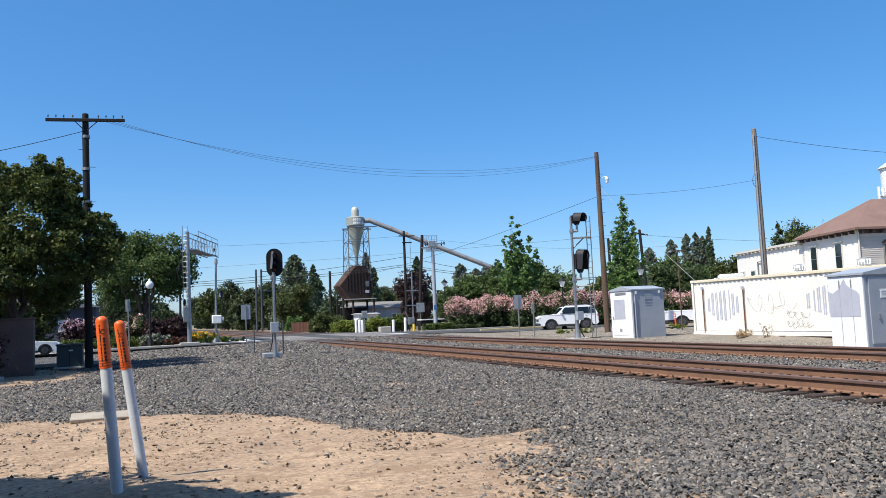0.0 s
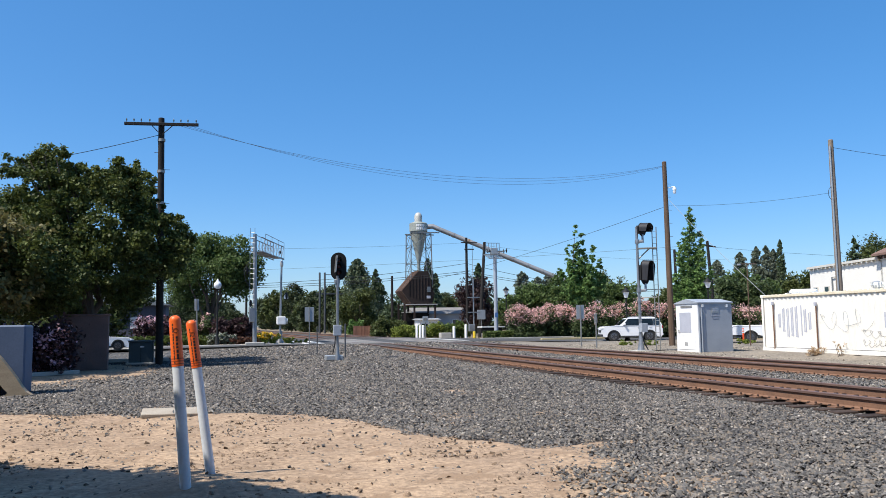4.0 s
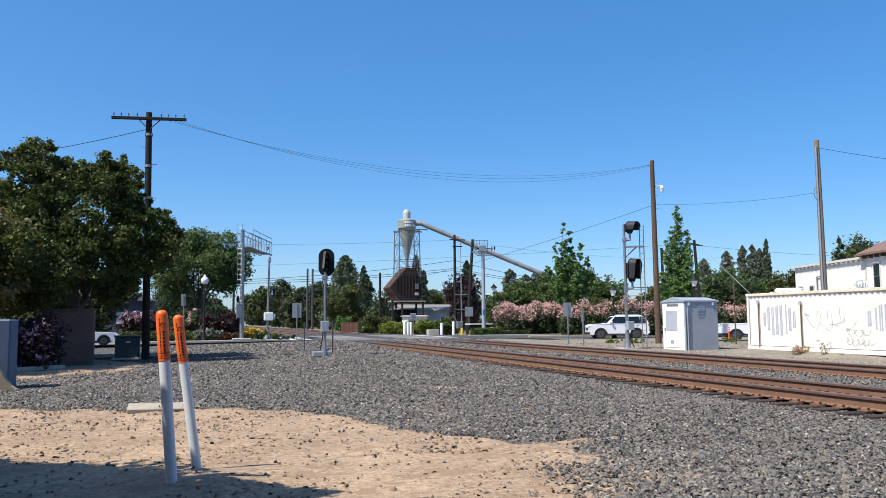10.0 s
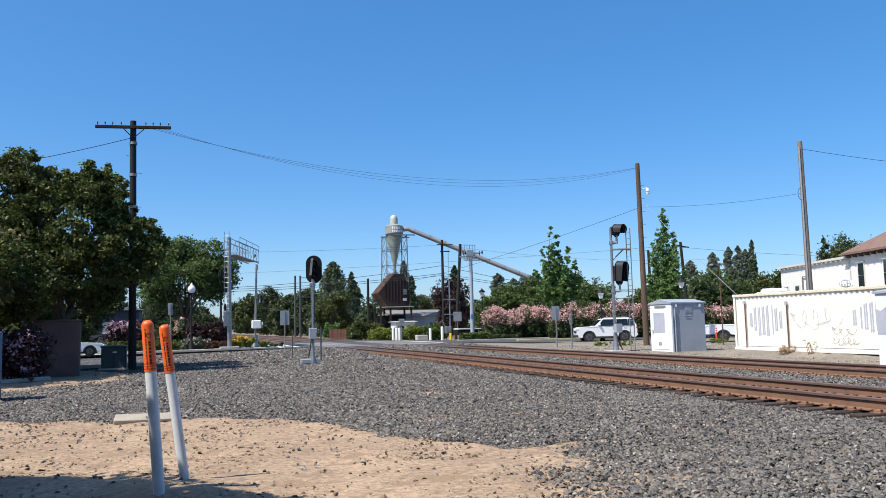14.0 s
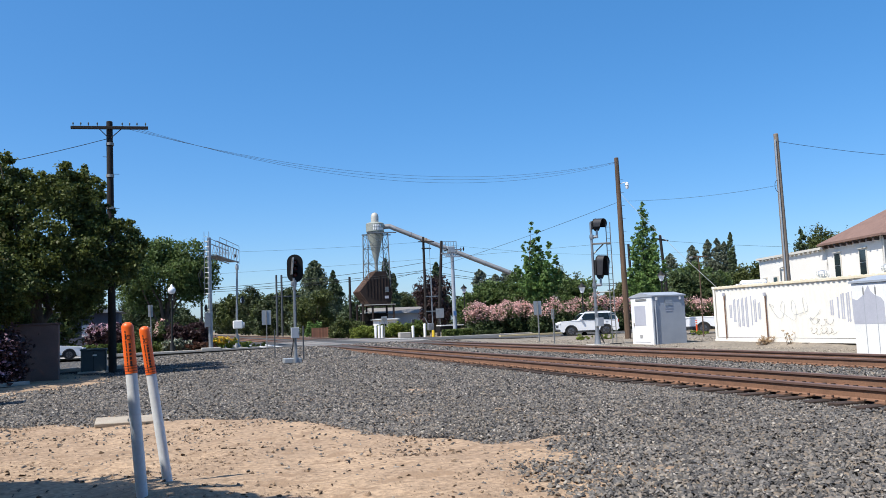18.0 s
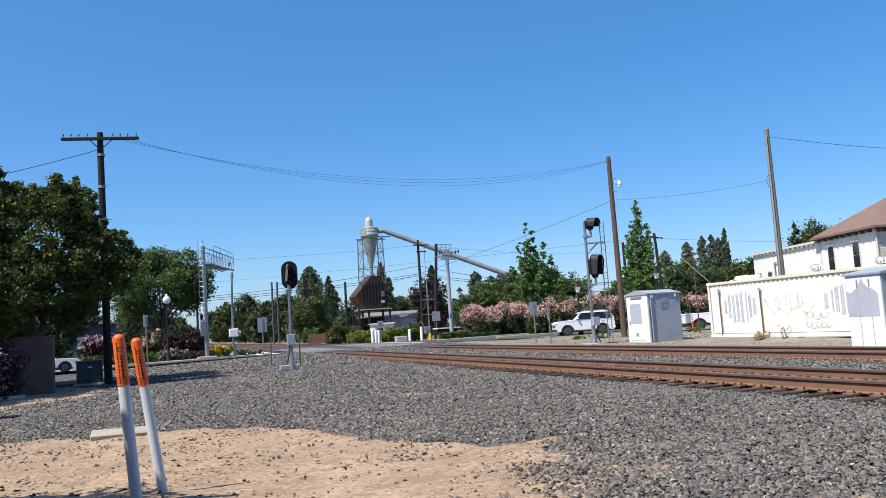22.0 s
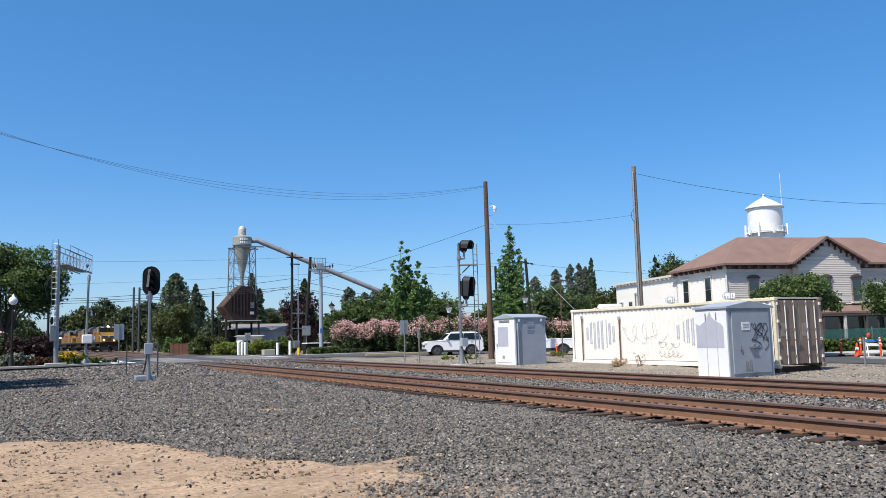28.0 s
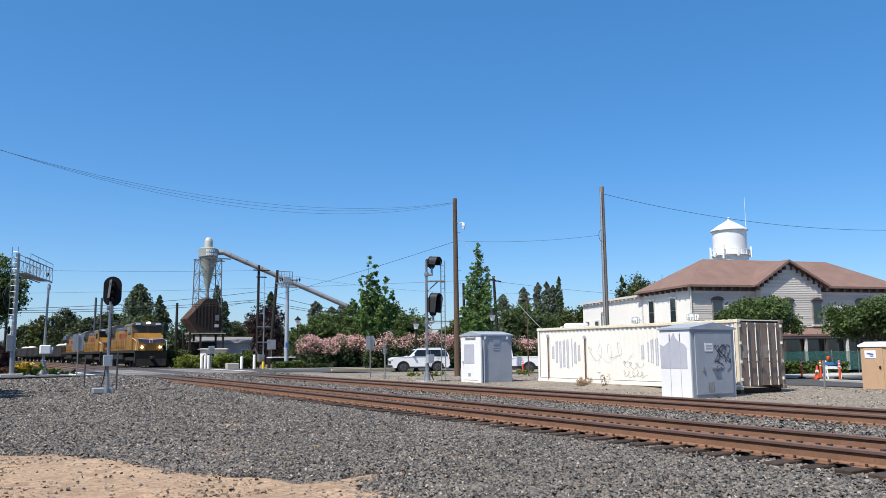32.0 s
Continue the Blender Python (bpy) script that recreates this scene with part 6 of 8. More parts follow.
part("crank_cover", Shape().cyl((0.4, -0.2, 1.7), (0.55, -0.2, 1.7), 0.22, n=14), M_SIGNBACK, mb)
flasher(gm, 0.35, -0.15, 3.55, 1.0)
part("bell", Shape().lathe([(0.14, 3.35), (0.16, 3.5), (0.12, 3.62), (0.03, 3.68)], (0.42, -0.2, 0), 12), M_WHITE, gm, "pale round bell")
part("counterweight", Shape().box((0.1, 0.1, 0.75), (0.2, 0.16, 0.5), ch=0.02), M_SIGNBACK, gm)

cr = thing("crossing_cantilever", pose(25.9, 70.4, 0.15), "thick silver column with a railed platform and crossing flashers", "crossing signal", "crossing signals")
part("column", Shape().cyl((0, 0, 0), (0, 0, 7.9), 0.2, 0.16, 16), M_GREYBOX, cr)
deck = part("platform", Shape().box((-0.1, -0.75, 7.5), (1.55, 0.06, 0.07), (-18, 0, 0)).box((-0.1, 0.7, 7.98), (1.55, 0.06, 0.07), (-18, 0, 0)), M_SILVER, cr, "silver inspection platform", smooth=0)
for k in range(9):
    part("deck_bar", Shape().box((-0.82 + k * 0.18, 0, 7.74), (0.05, 1.5, 0.05), (18, 0, 0)), M_SILVER, deck, smooth=0)
rl = part("railing", Shape().box((-0.1, 0.3, 9.05), (1.4, 0.05, 0.05)).box((-0.78, 0.3, 8.4), (0.05, 0.05, 1.3)).box((0.58, 0.3, 8.4), (0.05, 0.05, 1.3)).box((-0.1, 0.3, 8.5), (1.4, 0.04, 0.04)), M_SILVER, cr, smooth=0)
for k in range(4):
    part("baluster", Shape().box((-0.5 + k * 0.27, 0.3, 8.4), (0.035, 0.035, 1.3)), M_SILVER, rl, smooth=0)
part("light_box", Shape().box((-0.1, 0.0, 8.25), (0.7, 0.35, 0.6), ch=0.03), M_SIGNBACK, cr)
part("arm", Shape().cyl((-0.9, -0.1, 8.25), (0.95, -0.1, 8.25), 0.06, n=8), M_SILVER, cr)
flasher(cr, 0.85, -0.3, 8.25, 0.85)
flasher(cr, -0.8, -0.3, 8.2, 0.7)
part("sign", Shape().box((-0.05, -0.25, 2.2), (0.3, 0.02, 0.45)), mat("blue_sign", (0.08, 0.2, 0.45), rough=0.5), cr, "small blue sign", smooth=0)

xm = thing("crossing_gate", pose(25.5, 75.8, 0.1), "far crossing gate mast with crossbars and a grey gear box", "crossing signal", "crossing signals")
part("mast", Shape().cyl((0, 0, 0), (0, 0, 6.0), 0.07, n=10), M_SILVER, xm)
for z in (4.1, 2.6):
    part("crossbar", Shape().box((0, -0.1, z), (1.3, 0.08, 0.1)), M_SILVER, xm, smooth=0)
part("motor_box", Shape().box((-0.3, -0.2, 1.05), (0.6, 0.5, 0.7), ch=0.04), M_SILVER, xm, "grey gear box")
part("arm_stub", Shape().cyl((-0.6, -0.2, 1.4), (-0.9, -0.2, 2.0), 0.05, n=8), M_SILVER, xm)
sb = thing("street_sign", pose(27.6, 79.5, 0.1), "grey backed sign on the leaning pole", "sign", "track side signs")
part("panel", Shape().box((0, 0, 2.4), (0.9, 0.04, 1.0), ch=0.01), M_SIGNBACK, sb)
part("post", Shape().box((0, 0.05, 1.2), (0.07, 0.07, 2.4)), M_STEEL_POST, sb, smooth=0)

ut = thing("utility_trailer", pose(26.7, 74.6, 0.12), "low white and dark service trailer parked beside the crossing", "trailer")
part("bed", Shape().box((0, 0, 0.75), (2.2, 1.4, 0.5), ch=0.03), M_BLACK, ut)
part("frame", Shape().box((0.2, 0, 1.1), (2.4, 1.5, 0.1)), M_WHITE, ut, smooth=0)
for x in (-0.6, 0.6):
    part("wheel", Shape().cyl((x, -0.75, 0.32), (x, -0.6, 0.32), 0.32, n=16), M_BLACK, ut)

for x, y, h, yb in ((20.0, 77.5, 1.32, 0), (20.33, 77.4, 1.32, 0), (20.62, 77.35, 1.32, 0), (22.43, 72.7, 1.2, 0), (23.5, 72.3, 1.35, 0), (24.25, 72.0, 0.7, 1)):
    b = thing("bollard", pose(x, y, 0.15), "yellow steel bollard by the street" if yb else "round white steel bollard by the street", "bollard", "bollards")
    part("shaft", Shape().lathe([(0.13, -0.1), (0.13, h - 0.08), (0.11, h - 0.02), (0.05, h)], n=14), M_YELLOW if yb else M_WHITE, b)
solo("concrete_planter", Shape().box((22.0, 74.2, 0.4), (1.1, 0.8, 0.65), ch=0.05), M_CONCRETE, "low grey concrete planter by the street", "planter")
ns = thing("street_sign", pose(20.82, 77.2, 0.1), "white square traffic sign on a thin post", "sign", "track side signs")
part("post", Shape().box((0, 0, 1.1), (0.07, 0.07, 2.2)), M_STEEL_POST, ns, smooth=0)
pn = part("panel", Shape().box((0, -0.05, 1.95), (0.6, 0.03, 0.62), ch=0.01), M_SIGNBACK, ns)
part("symbol", Shape().lathe([(0.2, 0), (0.2, 0.01)], (0, -0.07, 1.95), 20, (90, 0, 0)), M_STEEL_POST, pn)


def street_lamp(x, y, z, h, label, kind):
    t = thing("street_lamp", pose(x, y, z), label, "street lamp", "street lamps")
    part("post", Shape().lathe([(0.22, 0), (0.22, 0.12), (0.16, 0.2), (0.15, 0.6), (0.09, 0.75), (0.065, 1.0), (0.05, h - 0.55), (0.09, h - 0.5), (0.11, h - 0.42)], n=12), M_LAMP_BLACK, t)
    if kind == "globe":
        part("globe", Shape().lathe([(0.1, h - 0.42), (0.21, h - 0.34), (0.27, h - 0.18), (0.24, h - 0.02), (0.12, h + 0.1)], n=14), M_GLOBE, t, "white frosted globe")
        part("finial", Shape().lathe([(0.1, h + 0.08), (0.08, h + 0.2), (0.01, h + 0.28)], n=10), M_GLOBE, t)
    else:
        part("globe", Shape().lathe([(0.12, h - 0.42), (0.24, h - 0.05), (0.26, h)], n=8), M_GLOBE, t, "clear lantern glass")
        part("hat", Shape().lathe([(0.34, h), (0.3, h + 0.08), (0.12, h + 0.24), (0.04, h + 0.34), (0.01, h + 0.45)], n=10), M_LAMP_BLACK, t, "black lantern hat")
    return t


street_lamp(0.48, 58.0, 0.2, 4.5, "black post-top street lamp with a white globe", "globe")
street_lamp(30.6, 54.3, 0.1, 3.7, "black street lamp with a lantern head", "lantern")
street_lamp(35.6, 51.0, 0.1, 4.3, "black street lamp with a lantern head behind the cabinet", "lantern")
street_lamp(27.3, 71.3, 0.1, 4.6, "black street lamp beside the crossing column", "lantern")

# more wooden poles and lines beyond the crossing
p2 = pole((27.7, 80.4, 0.1), (28.35, 80.2, 10.3), 0.2, 0.15, M_POLE, "dark leaning wooden pole beside the crossing")
pt = pole((29.6, 90.3, 0.1), (29.6, 90.3, 11.9), 0.2, 0.14, M_POLE, "wooden power pole with a short crossarm and line gear")
for z, w in ((11.2, 2.0), (10.4, 1.2)):
    part("crossarm", Shape().box((0.3, -0.15, z), (w, 0.12, 0.13), ch=0.01), M_POLE, pt)
part("conductor", Shape().cyl((0.75, 0, 2.0), (0.75, 0, 11.0), 0.03, n=5), M_SIGNBACK, pt)
pole((22.8, 101.0, 0.1), (22.8, 101.0, 7.9), 0.2, 0.15, M_POLE, "dark wooden pole beside the hopper house")
pole((4.6, 108.0, 0.1), (4.6, 108.0, 9.4), 0.16, 0.13, M_POLE, "thin dark wooden pole beyond the crossing")
pole((43.0, 66.5, 0.1), (42.9, 66.5, 8.4), 0.16, 0.12, M_POLE, "wooden pole with a crossarm behind the street")
gt = thing("line_frame", pose(19.7, 148.7, 0.1), "tall dark twin-post line frame beyond the crossing", "utility pole", "utility poles")
for x in (0, 0.95):
    part("mast", Shape().cyl((x, 0, 0), (x, 0, 11.4), 0.2, 0.18, 10), M_GANTRY, gt)
part("crossbar", Shape().box((2.8, 0, 7.4), (7.0, 0.2, 0.2)), M_GANTRY, gt, smooth=0)
part("crossbar", Shape().box((1.9, 0, 11.0), (2.2, 0.12, 0.12)), M_GANTRY, gt, smooth=0)
pw = thing("utility_pole", pose(43.6, 61.5, 0.1), "wooden power pole with crossarms behind the mast signal", "utility pole", "utility poles")
part("mast", Shape().cyl((0, 0, 0), (-0.5, 0, 8.6), 0.17, 0.13, 10), M_POLE, pw)
part("crossarm", Shape().box((-0.45, 0, 8.2), (1.6, 0.12, 0.12), (0, 8, 0)), M_POLE, pw, smooth=0)
for z0, z1, sag in ((7.6, 8.8, 2.0), (7.4, 7.85, 1.55), (7.2, 7.6, 1.55), (11.0, 11.3, 0.9)):
    wire((-30, 92, z0), (29.6, 90.3, z1), sag, 0.026 if z0 < 10 else 0.011)
    wire((29.6, 90.3, z1), (75, 100, z0 - 0.4), sag, 0.026 if z0 < 10 else 0.011)
wire((43.2, 61.5, 8.2), (90, 60, 8.0), 0.8, 0.012)
wire((43.2, 61.5, 8.4), (-60, 158, 12.0), 1.5, 0.012, material=M_WIRE_THIN)

# ---- kerbs and beds along the street ----
kb = Shape()
for x0, x1, y in ((-14, 2.0, 57.4), (2.0, 5.6, 58.1), (5.6, 7.4, 58.5)):
    kb.box(((x0 + x1) / 2, y, 0.28), (x1 - x0, 0.35, 0.16), ch=0.02)
solo("kerb", kb, M_CONCRETE, "pale concrete kerb of the street bed", "kerb", kind="structure")
bd = Shape()
bd.box((-3.5, 60.1, 0.26), (21.5, 4.6, 0.1))
solo("planting_bed", bd, M_DIRT, "earth of the raised street bed", "bed", kind="structure", smooth=0)
sw = Shape().box((-4.0, 56.3, 0.2), (20.0, 1.9, 0.1))
solo("pavement", sw, M_CONCRETE, "pale concrete footway beside the street bed", "pavement", kind="structure", smooth=0)
for i, (x0, x1, y, mm, lb) in enumerate(((26.2, 32.0, 60.6, M_YELLOW_LINE, "kerb painted yellow along the street"), (23.0, 26.2, 66.5, M_CONCRETE, "pale concrete kerb before the hedges"), (26.2, 44.0, 66.5, M_CONCRETE, "pale concrete kerb before the oleanders"))):
    solo("kerb", Shape().box(((x0 + x1) / 2, y, 0.2), (x1 - x0, 0.3, 0.18), ch=0.02), mm, lb, "kerb", kind="structure")
for x0, x1, y in ((20.0, 60.0, 54.6), (-30, 6, 66.2)):
    solo("road_line", Shape().box(((x0 + x1) / 2, y, 0.155), (x1 - x0, 0.14, 0.012)), M_LINE, "worn white road edge line", "road marking", kind="structure", smooth=0)
for x in (6.6, 7.6, 18.4):
    solo("stop_line", Shape().box((x, 62, RAIL_TOP - 0.005), (0.45, 11.0, 0.012)), M_LINE, "worn white stop line before the tracks", "road marking", kind="structure", smooth=0)
lot = grid_sheet("parking_lot", np.arange(-30, -1.9, 1.0), np.arange(38.5, 55.6, 1.0), lambda x, y: ground_z(x, y) + 0.03, M_ASPHALT)
tagged(new("parking_lot", lot), "grey asphalt parking lot behind the wall", "parking lot", kind="structure")
solo("kerb", Shape().box((-5.5, 38.3, 0.15), (7.5, 0.22, 0.16), (0, 0, 12), ch=0.02), M_CONCRETE, "pale concrete kerb of the parking lot", "kerb", kind="structure")
solo("kerb", Shape().box((-6.4, 29.0, 0.1), (5.0, 0.2, 0.14), (0, 0, 38), ch=0.02), M_CONCRETE, "pale concrete edging by the bush", "kerb", kind="structure")
yd = grid_sheet("yard_street", np.arange(36, 90, 1.0), np.arange(-10, 30.5, 1.0), lambda x, y: ground_z(x, y) + 0.03 + 0 * x, M_ASPHALT)
tagged(new("yard_street", yd), "grey asphalt street before the station building", "street", kind="structure")
solo("kerb", Shape().box((37.6, 14.0, -0.18), (0.28, 28.0, 0.18), (0, 0, -16.5), ch=0.02), M_CONCRETE, "pale concrete kerb of the station street", "kerb", kind="structure")
solo("pavement", Shape().box((48.5, 32.2, -0.16), (26, 3.2, 0.14), (0, 0, -16.5), ch=0.02), M_CONCRETE, "pale concrete footway before the station", "pavement", kind="structure")

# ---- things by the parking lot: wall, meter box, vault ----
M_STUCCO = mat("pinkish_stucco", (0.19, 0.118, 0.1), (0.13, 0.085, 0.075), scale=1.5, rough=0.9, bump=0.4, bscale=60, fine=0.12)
pw2 = thing("garden_wall", pose(-4.55, 33.2, 0.0), "short shaded pinkish stucco wall end beside the bush", "wall")
part("wall", Shape().box((0, 0, 1.05), (1.55, 0.35, 2.1), ch=0.02), M_STUCCO, pw2)
part("coping", Shape().box((0, 0, 2.13), (1.65, 0.42, 0.07), ch=0.015), M_STUCCO, pw2)
M_GREENBOX = mat("dark_green_enamel", (0.04, 0.06, 0.065), (0.05, 0.07, 0.075), scale=2.0, rough=0.5)
ub = thing("transformer_box", pose(-2.85, 36.9, 0.08), "dark green steel transformer box beside the line pole", "transformer box")
part("body", Shape().box((0, 0, 0.47), (0.98, 0.8, 0.9), ch=0.03), M_GREENBOX, ub)
part("lid", Shape().box((0, 0, 0.95), (1.04, 0.86, 0.08), ch=0.02), M_GREENBOX, ub)
part("label", Shape().box((0.05, -0.41, 0.72), (0.16, 0.012, 0.06)), M_WHITE, ub, "small pale notice", smooth=0)
part("pad", Shape().box((0, 0, 0.01), (1.2, 1.0, 0.08), ch=0.01), M_CONCRETE, ub)
part("door_seam", Shape().box((0.0, -0.405, 0.45), (0.015, 0.012, 0.85)), M_BLACK, ub, smooth=0)
M_BLUEGREY = mat("blue_grey_plastic", (0.085, 0.12, 0.19), (0.065, 0.095, 0.155), scale=1.5, rough=0.6)
M_PLY = mat("weathered_plywood", (0.38, 0.3, 0.2), (0.3, 0.23, 0.15), scale=2.0, rough=0.85, fine=0.2, stretch=(1, 1, 5))
vt = thing("storage_bin", pose(-5.42, 22.4, 0.0), "blue-grey upright bin with a curved tan wooden ramp against it", "bin")
part("body", Shape().box((0.0, 0.0, 0.86), (2.0, 0.9, 1.72), ch=0.04), M_BLUEGREY, vt)
curve = [(1.24, 0.0), (1.1, 0.1), (1.0, 0.23), (0.9, 0.4), (0.74, 0.63), (0.54, 0.9), (0.33, 1.14), (0.08, 1.36)]
pan = Shape()
out = curve + [(x - 0.4, z * 0.82) for x, z in curve[:0:-1]] + [(0.62, 0.0)]
pan.prism(out, -0.75, -0.5)
part("ramp_side", pan, M_PLY, vt, "curved tan plywood side", smooth=0)
for k in range(5):
    part("slat", Shape().box((0.5 - 0.15 * k, -0.6, 0.25 + 0.05 * k), (0.05, 0.22, 0.5), (0, 12, 0)), M_BARK, vt, "dark wooden slat", smooth=0)
part("hinge_plate", Shape().box((-0.45, -0.47, 1.2), (0.2, 0.02, 0.12)), M_SIGNBACK, vt, smooth=0)
M_BLDG_DARK = mat("slate_blue_wall", (0.11, 0.115, 0.15), (0.09, 0.095, 0.125), scale=0.8, rough=0.85)
hb = thing("house", pose(-8.5, 82.0, 0.1), "low slate-blue house wall glimpsed behind trees", "house")
part("wall", Shape().box((0, 0, 1.8), (9, 6, 3.6)), M_BLDG_DARK, hb, smooth=0)
part("roof", Shape().prism([(-5, 3.6), (5, 3.6), (0, 5.2)], -3.4, 3.4), M_SIGNBACK, hb, smooth=0)
part("window", Shape().box((2.0, -3.02, 2.0), (1.2, 0.06, 1.1)), M_WHITE, hb, smooth=0)

# ---- unseen plain wall, added to close the place behind the camera and block skylight ----
M_BEHIND = mat("unseen_brown_wall", (0.2, 0.155, 0.115), (0.15, 0.115, 0.09), scale=0.6, rough=0.9, fine=0.15)
solo("wall_south", Shape().box((-4, -7.0, 4.0), (60, 0.4, 8.4)), M_BEHIND, "plain unseen brown wall added behind the lot to block skylight", "wall", kind="structure", smooth=0)

# ---- cyclone dust collector, hopper house and blow pipe ----
M_CYCLONE = mat("grey_green_sheet_steel", (0.34, 0.36, 0.32), (0.27, 0.29, 0.26), scale=0.5, rough=0.6, metal=0.25, fine=0.1, spots=(0.24, 0.2, 0.15), spot_scale=0.8, spot_at=0.7)
M_CYC_CAP = mat("pale_sheet_steel", (0.5, 0.49, 0.44), (0.42, 0.4, 0.35), scale=0.6, rough=0.6, metal=0.2)
# hopper browns carry the light: paler slats for sunlit slopes, darker siding for shade
M_SLAT = mat("weathered_sunlit_slat", (0.14, 0.08, 0.052), (0.095, 0.055, 0.038), scale=1.5, rough=0.9, fine=0.2, rnd=0.3)
M_RUSTWOOD = mat("rusty_shaded_siding", (0.03, 0.017, 0.013), (0.019, 0.012, 0.01), scale=1.5, rough=0.9, bump=0.4, fine=0.2, rnd=0.25)
M_FRAME = mat("weathered_steel_frame", (0.2, 0.22, 0.23), (0.15, 0.16, 0.165), scale=1.0, rough=0.6, metal=0.3)
M_PIPE = mat("blow_pipe_steel", (0.3, 0.305, 0.31), (0.22, 0.22, 0.225), scale=0.3, rough=0.55, metal=0.3, spots=(0.3, 0.22, 0.15), spot_scale=0.4, spot_at=0.62)
cy = thing("dust_cyclone", pose(26.6, 101.6, 0.0), "tall sheet steel sawmill cyclone on a lattice tower", "cyclone tower")
part("drum", Shape().lathe([(1.1, 13.85), (1.2, 13.9), (1.2, 14.95), (1.1, 15.05), (0.55, 15.2)], n=28), M_CYCLONE, cy, "grey-green round drum with painted letters")
part("cap", Shape().lathe([(0.5, 15.1), (0.52, 15.9), (0.45, 16.2), (0.3, 16.4), (0.05, 16.5)], n=20), M_CYC_CAP, cy, "pale domed cap")
part("cone", Shape().lathe([(0.2, 9.2), (0.22, 9.8), (1.12, 13.85)], n=28), M_CYCLONE, cy, "grey-green steel cone")
part("spout", Shape().cyl((0.05, 0, 8.2), (0, 0, 9.3), 0.22, n=12), M_CYCLONE, cy)
for k, z in ((0, 14.62), (1, 14.2)):
    for j in range(7 if k else 5):
        a = radians(-113 + 11 * j)
        part("letter_bar", Shape().box((1.21 * math.cos(a), 1.21 * math.sin(a), z), (0.02, 0.17, 0.3), (0, 0, math.degrees(a))), M_WHITE, cy, "pale painted letter mark", smooth=0)
for sx in (-1.35, 1.35):
    for sy in (-1.35, 1.35):
        part("leg", Shape().cyl((sx * 1.08, sy * 1.08, 6.5), (sx, sy, 13.7), 0.075, n=6), M_FRAME, cy)
for z0, z1 in ((7.5, 9.6), (9.6, 11.7), (11.7, 13.5)):
    for a, b in (((-1.38, -1.38), (1.38, -1.38)), ((1.38, -1.38), (1.38, 1.38)), ((1.38, 1.38), (-1.38, 1.38)), ((-1.38, 1.38), (-1.38, -1.38))):
        part("girt", Shape().cyl((*a, z1), (*b, z1), 0.04, n=5), M_FRAME, cy)
        part("brace", Shape().cyl((*a, z0), (*b, z1), 0.03, n=5), M_FRAME, cy)
        part("brace", Shape().cyl((*b, z0), (*a, z1), 0.03, n=5), M_FRAME, cy)
part("top_beam", Shape().box((0.5, -1.4, 13.65), (4.0, 0.14, 0.14)), M_FRAME, cy, smooth=0)
part("top_beam", Shape().box((0.5, 1.4, 13.65), (4.0, 0.14, 0.14)), M_FRAME, cy, smooth=0)

hp = thing("hopper_house", pose(26.4, 101.6, 0.0), "rusty brown timber chip hopper house on legs", "hopper")
prof = [(-1.15, 4.0), (1.5, 4.0), (1.75, 5.6), (0.95, 8.5), (-0.3, 8.5), (-2.55, 5.9)]
part("body", Shape().prism(prof, -1.8, 1.8), M_RUSTWOOD, hp, smooth=0)
n = 16
for i in range(n):
    u = i / n
    y = -1.85 + 3.7 * (u + 0.5 / n)
    # slats of the sunward slopes, in the paler brown
    part("sheet", Shape().box((-1.47, y, 7.24), (3.5, 3.7 / n * 0.55, 0.09), (0, -49.1, 0)), M_SLAT, hp, smooth=0)
    part("sheet", Shape().box((-1.9, y, 4.95), (2.35, 3.7 / n * 0.55, 0.09), (0, 53.6, 0)), M_SLAT, hp, smooth=0)
for i in range(9):
    part("batten", Shape().box((-1.6 + i * 0.42, -1.84, 6.4), (0.06, 0.05, 3.4 - abs(i - 4) * 0.35)), M_RUSTWOOD, hp, smooth=0)
part("window", Shape().box((1.05, -1.86, 6.1), (0.45, 0.06, 0.7)), M_FRAME, hp, "grey window", smooth=0)
part("window_bar", Shape().box((1.05, -1.9, 6.1), (0.6, 0.03, 0.05)), M_FRAME, hp, smooth=0)
part("notice", Shape().box((1.0, -1.87, 5.1), (0.5, 0.05, 0.35)), M_WORN, hp, smooth=0)
part("deck", Shape().box((0.1, 0, 4.15), (4.2, 3.8, 0.1)), M_CYC_CAP, hp, "pale edge of the deck", smooth=0)
part("canopy", Shape().box((-0.9, -0.6, 3.2), (2.4, 2.2, 0.08), (0, -3, 0)), M_CYC_CAP, hp, "pale lean-to canopy", smooth=0)
for x in (-2.2, -0.9, 1.9):
    for y in (-1.7, 1.7):
        part("leg", Shape().box((x, y, 2.1), (0.22, 0.22, 4.3)), M_RUSTWOOD, hp, smooth=0)
# no wall here: a black sheet stands for the shade below the hopper
part("shed_wall", Shape().box((-0.2, 0.8, 1.9), (3.6, 0.2, 2.4)), M_BLACK, hp, "black sheet for the shade under the hopper", smooth=0)

bp = thing("blow_pipe", Matrix(), "long sloping sheet steel blow pipe from the cyclone", "pipe")
pp = [Vector((27.75, 101.4, 14.55)), Vector((28.5, 101.2, 14.6)), Vector((29.3, 100.9, 14.2)), Vector((36.5, 98.3, 10.8)), Vector((47.5, 94.0, 5.7))]
part("elbow", Shape().tube(pp[:3], 0.33, 14), M_PIPE, bp)
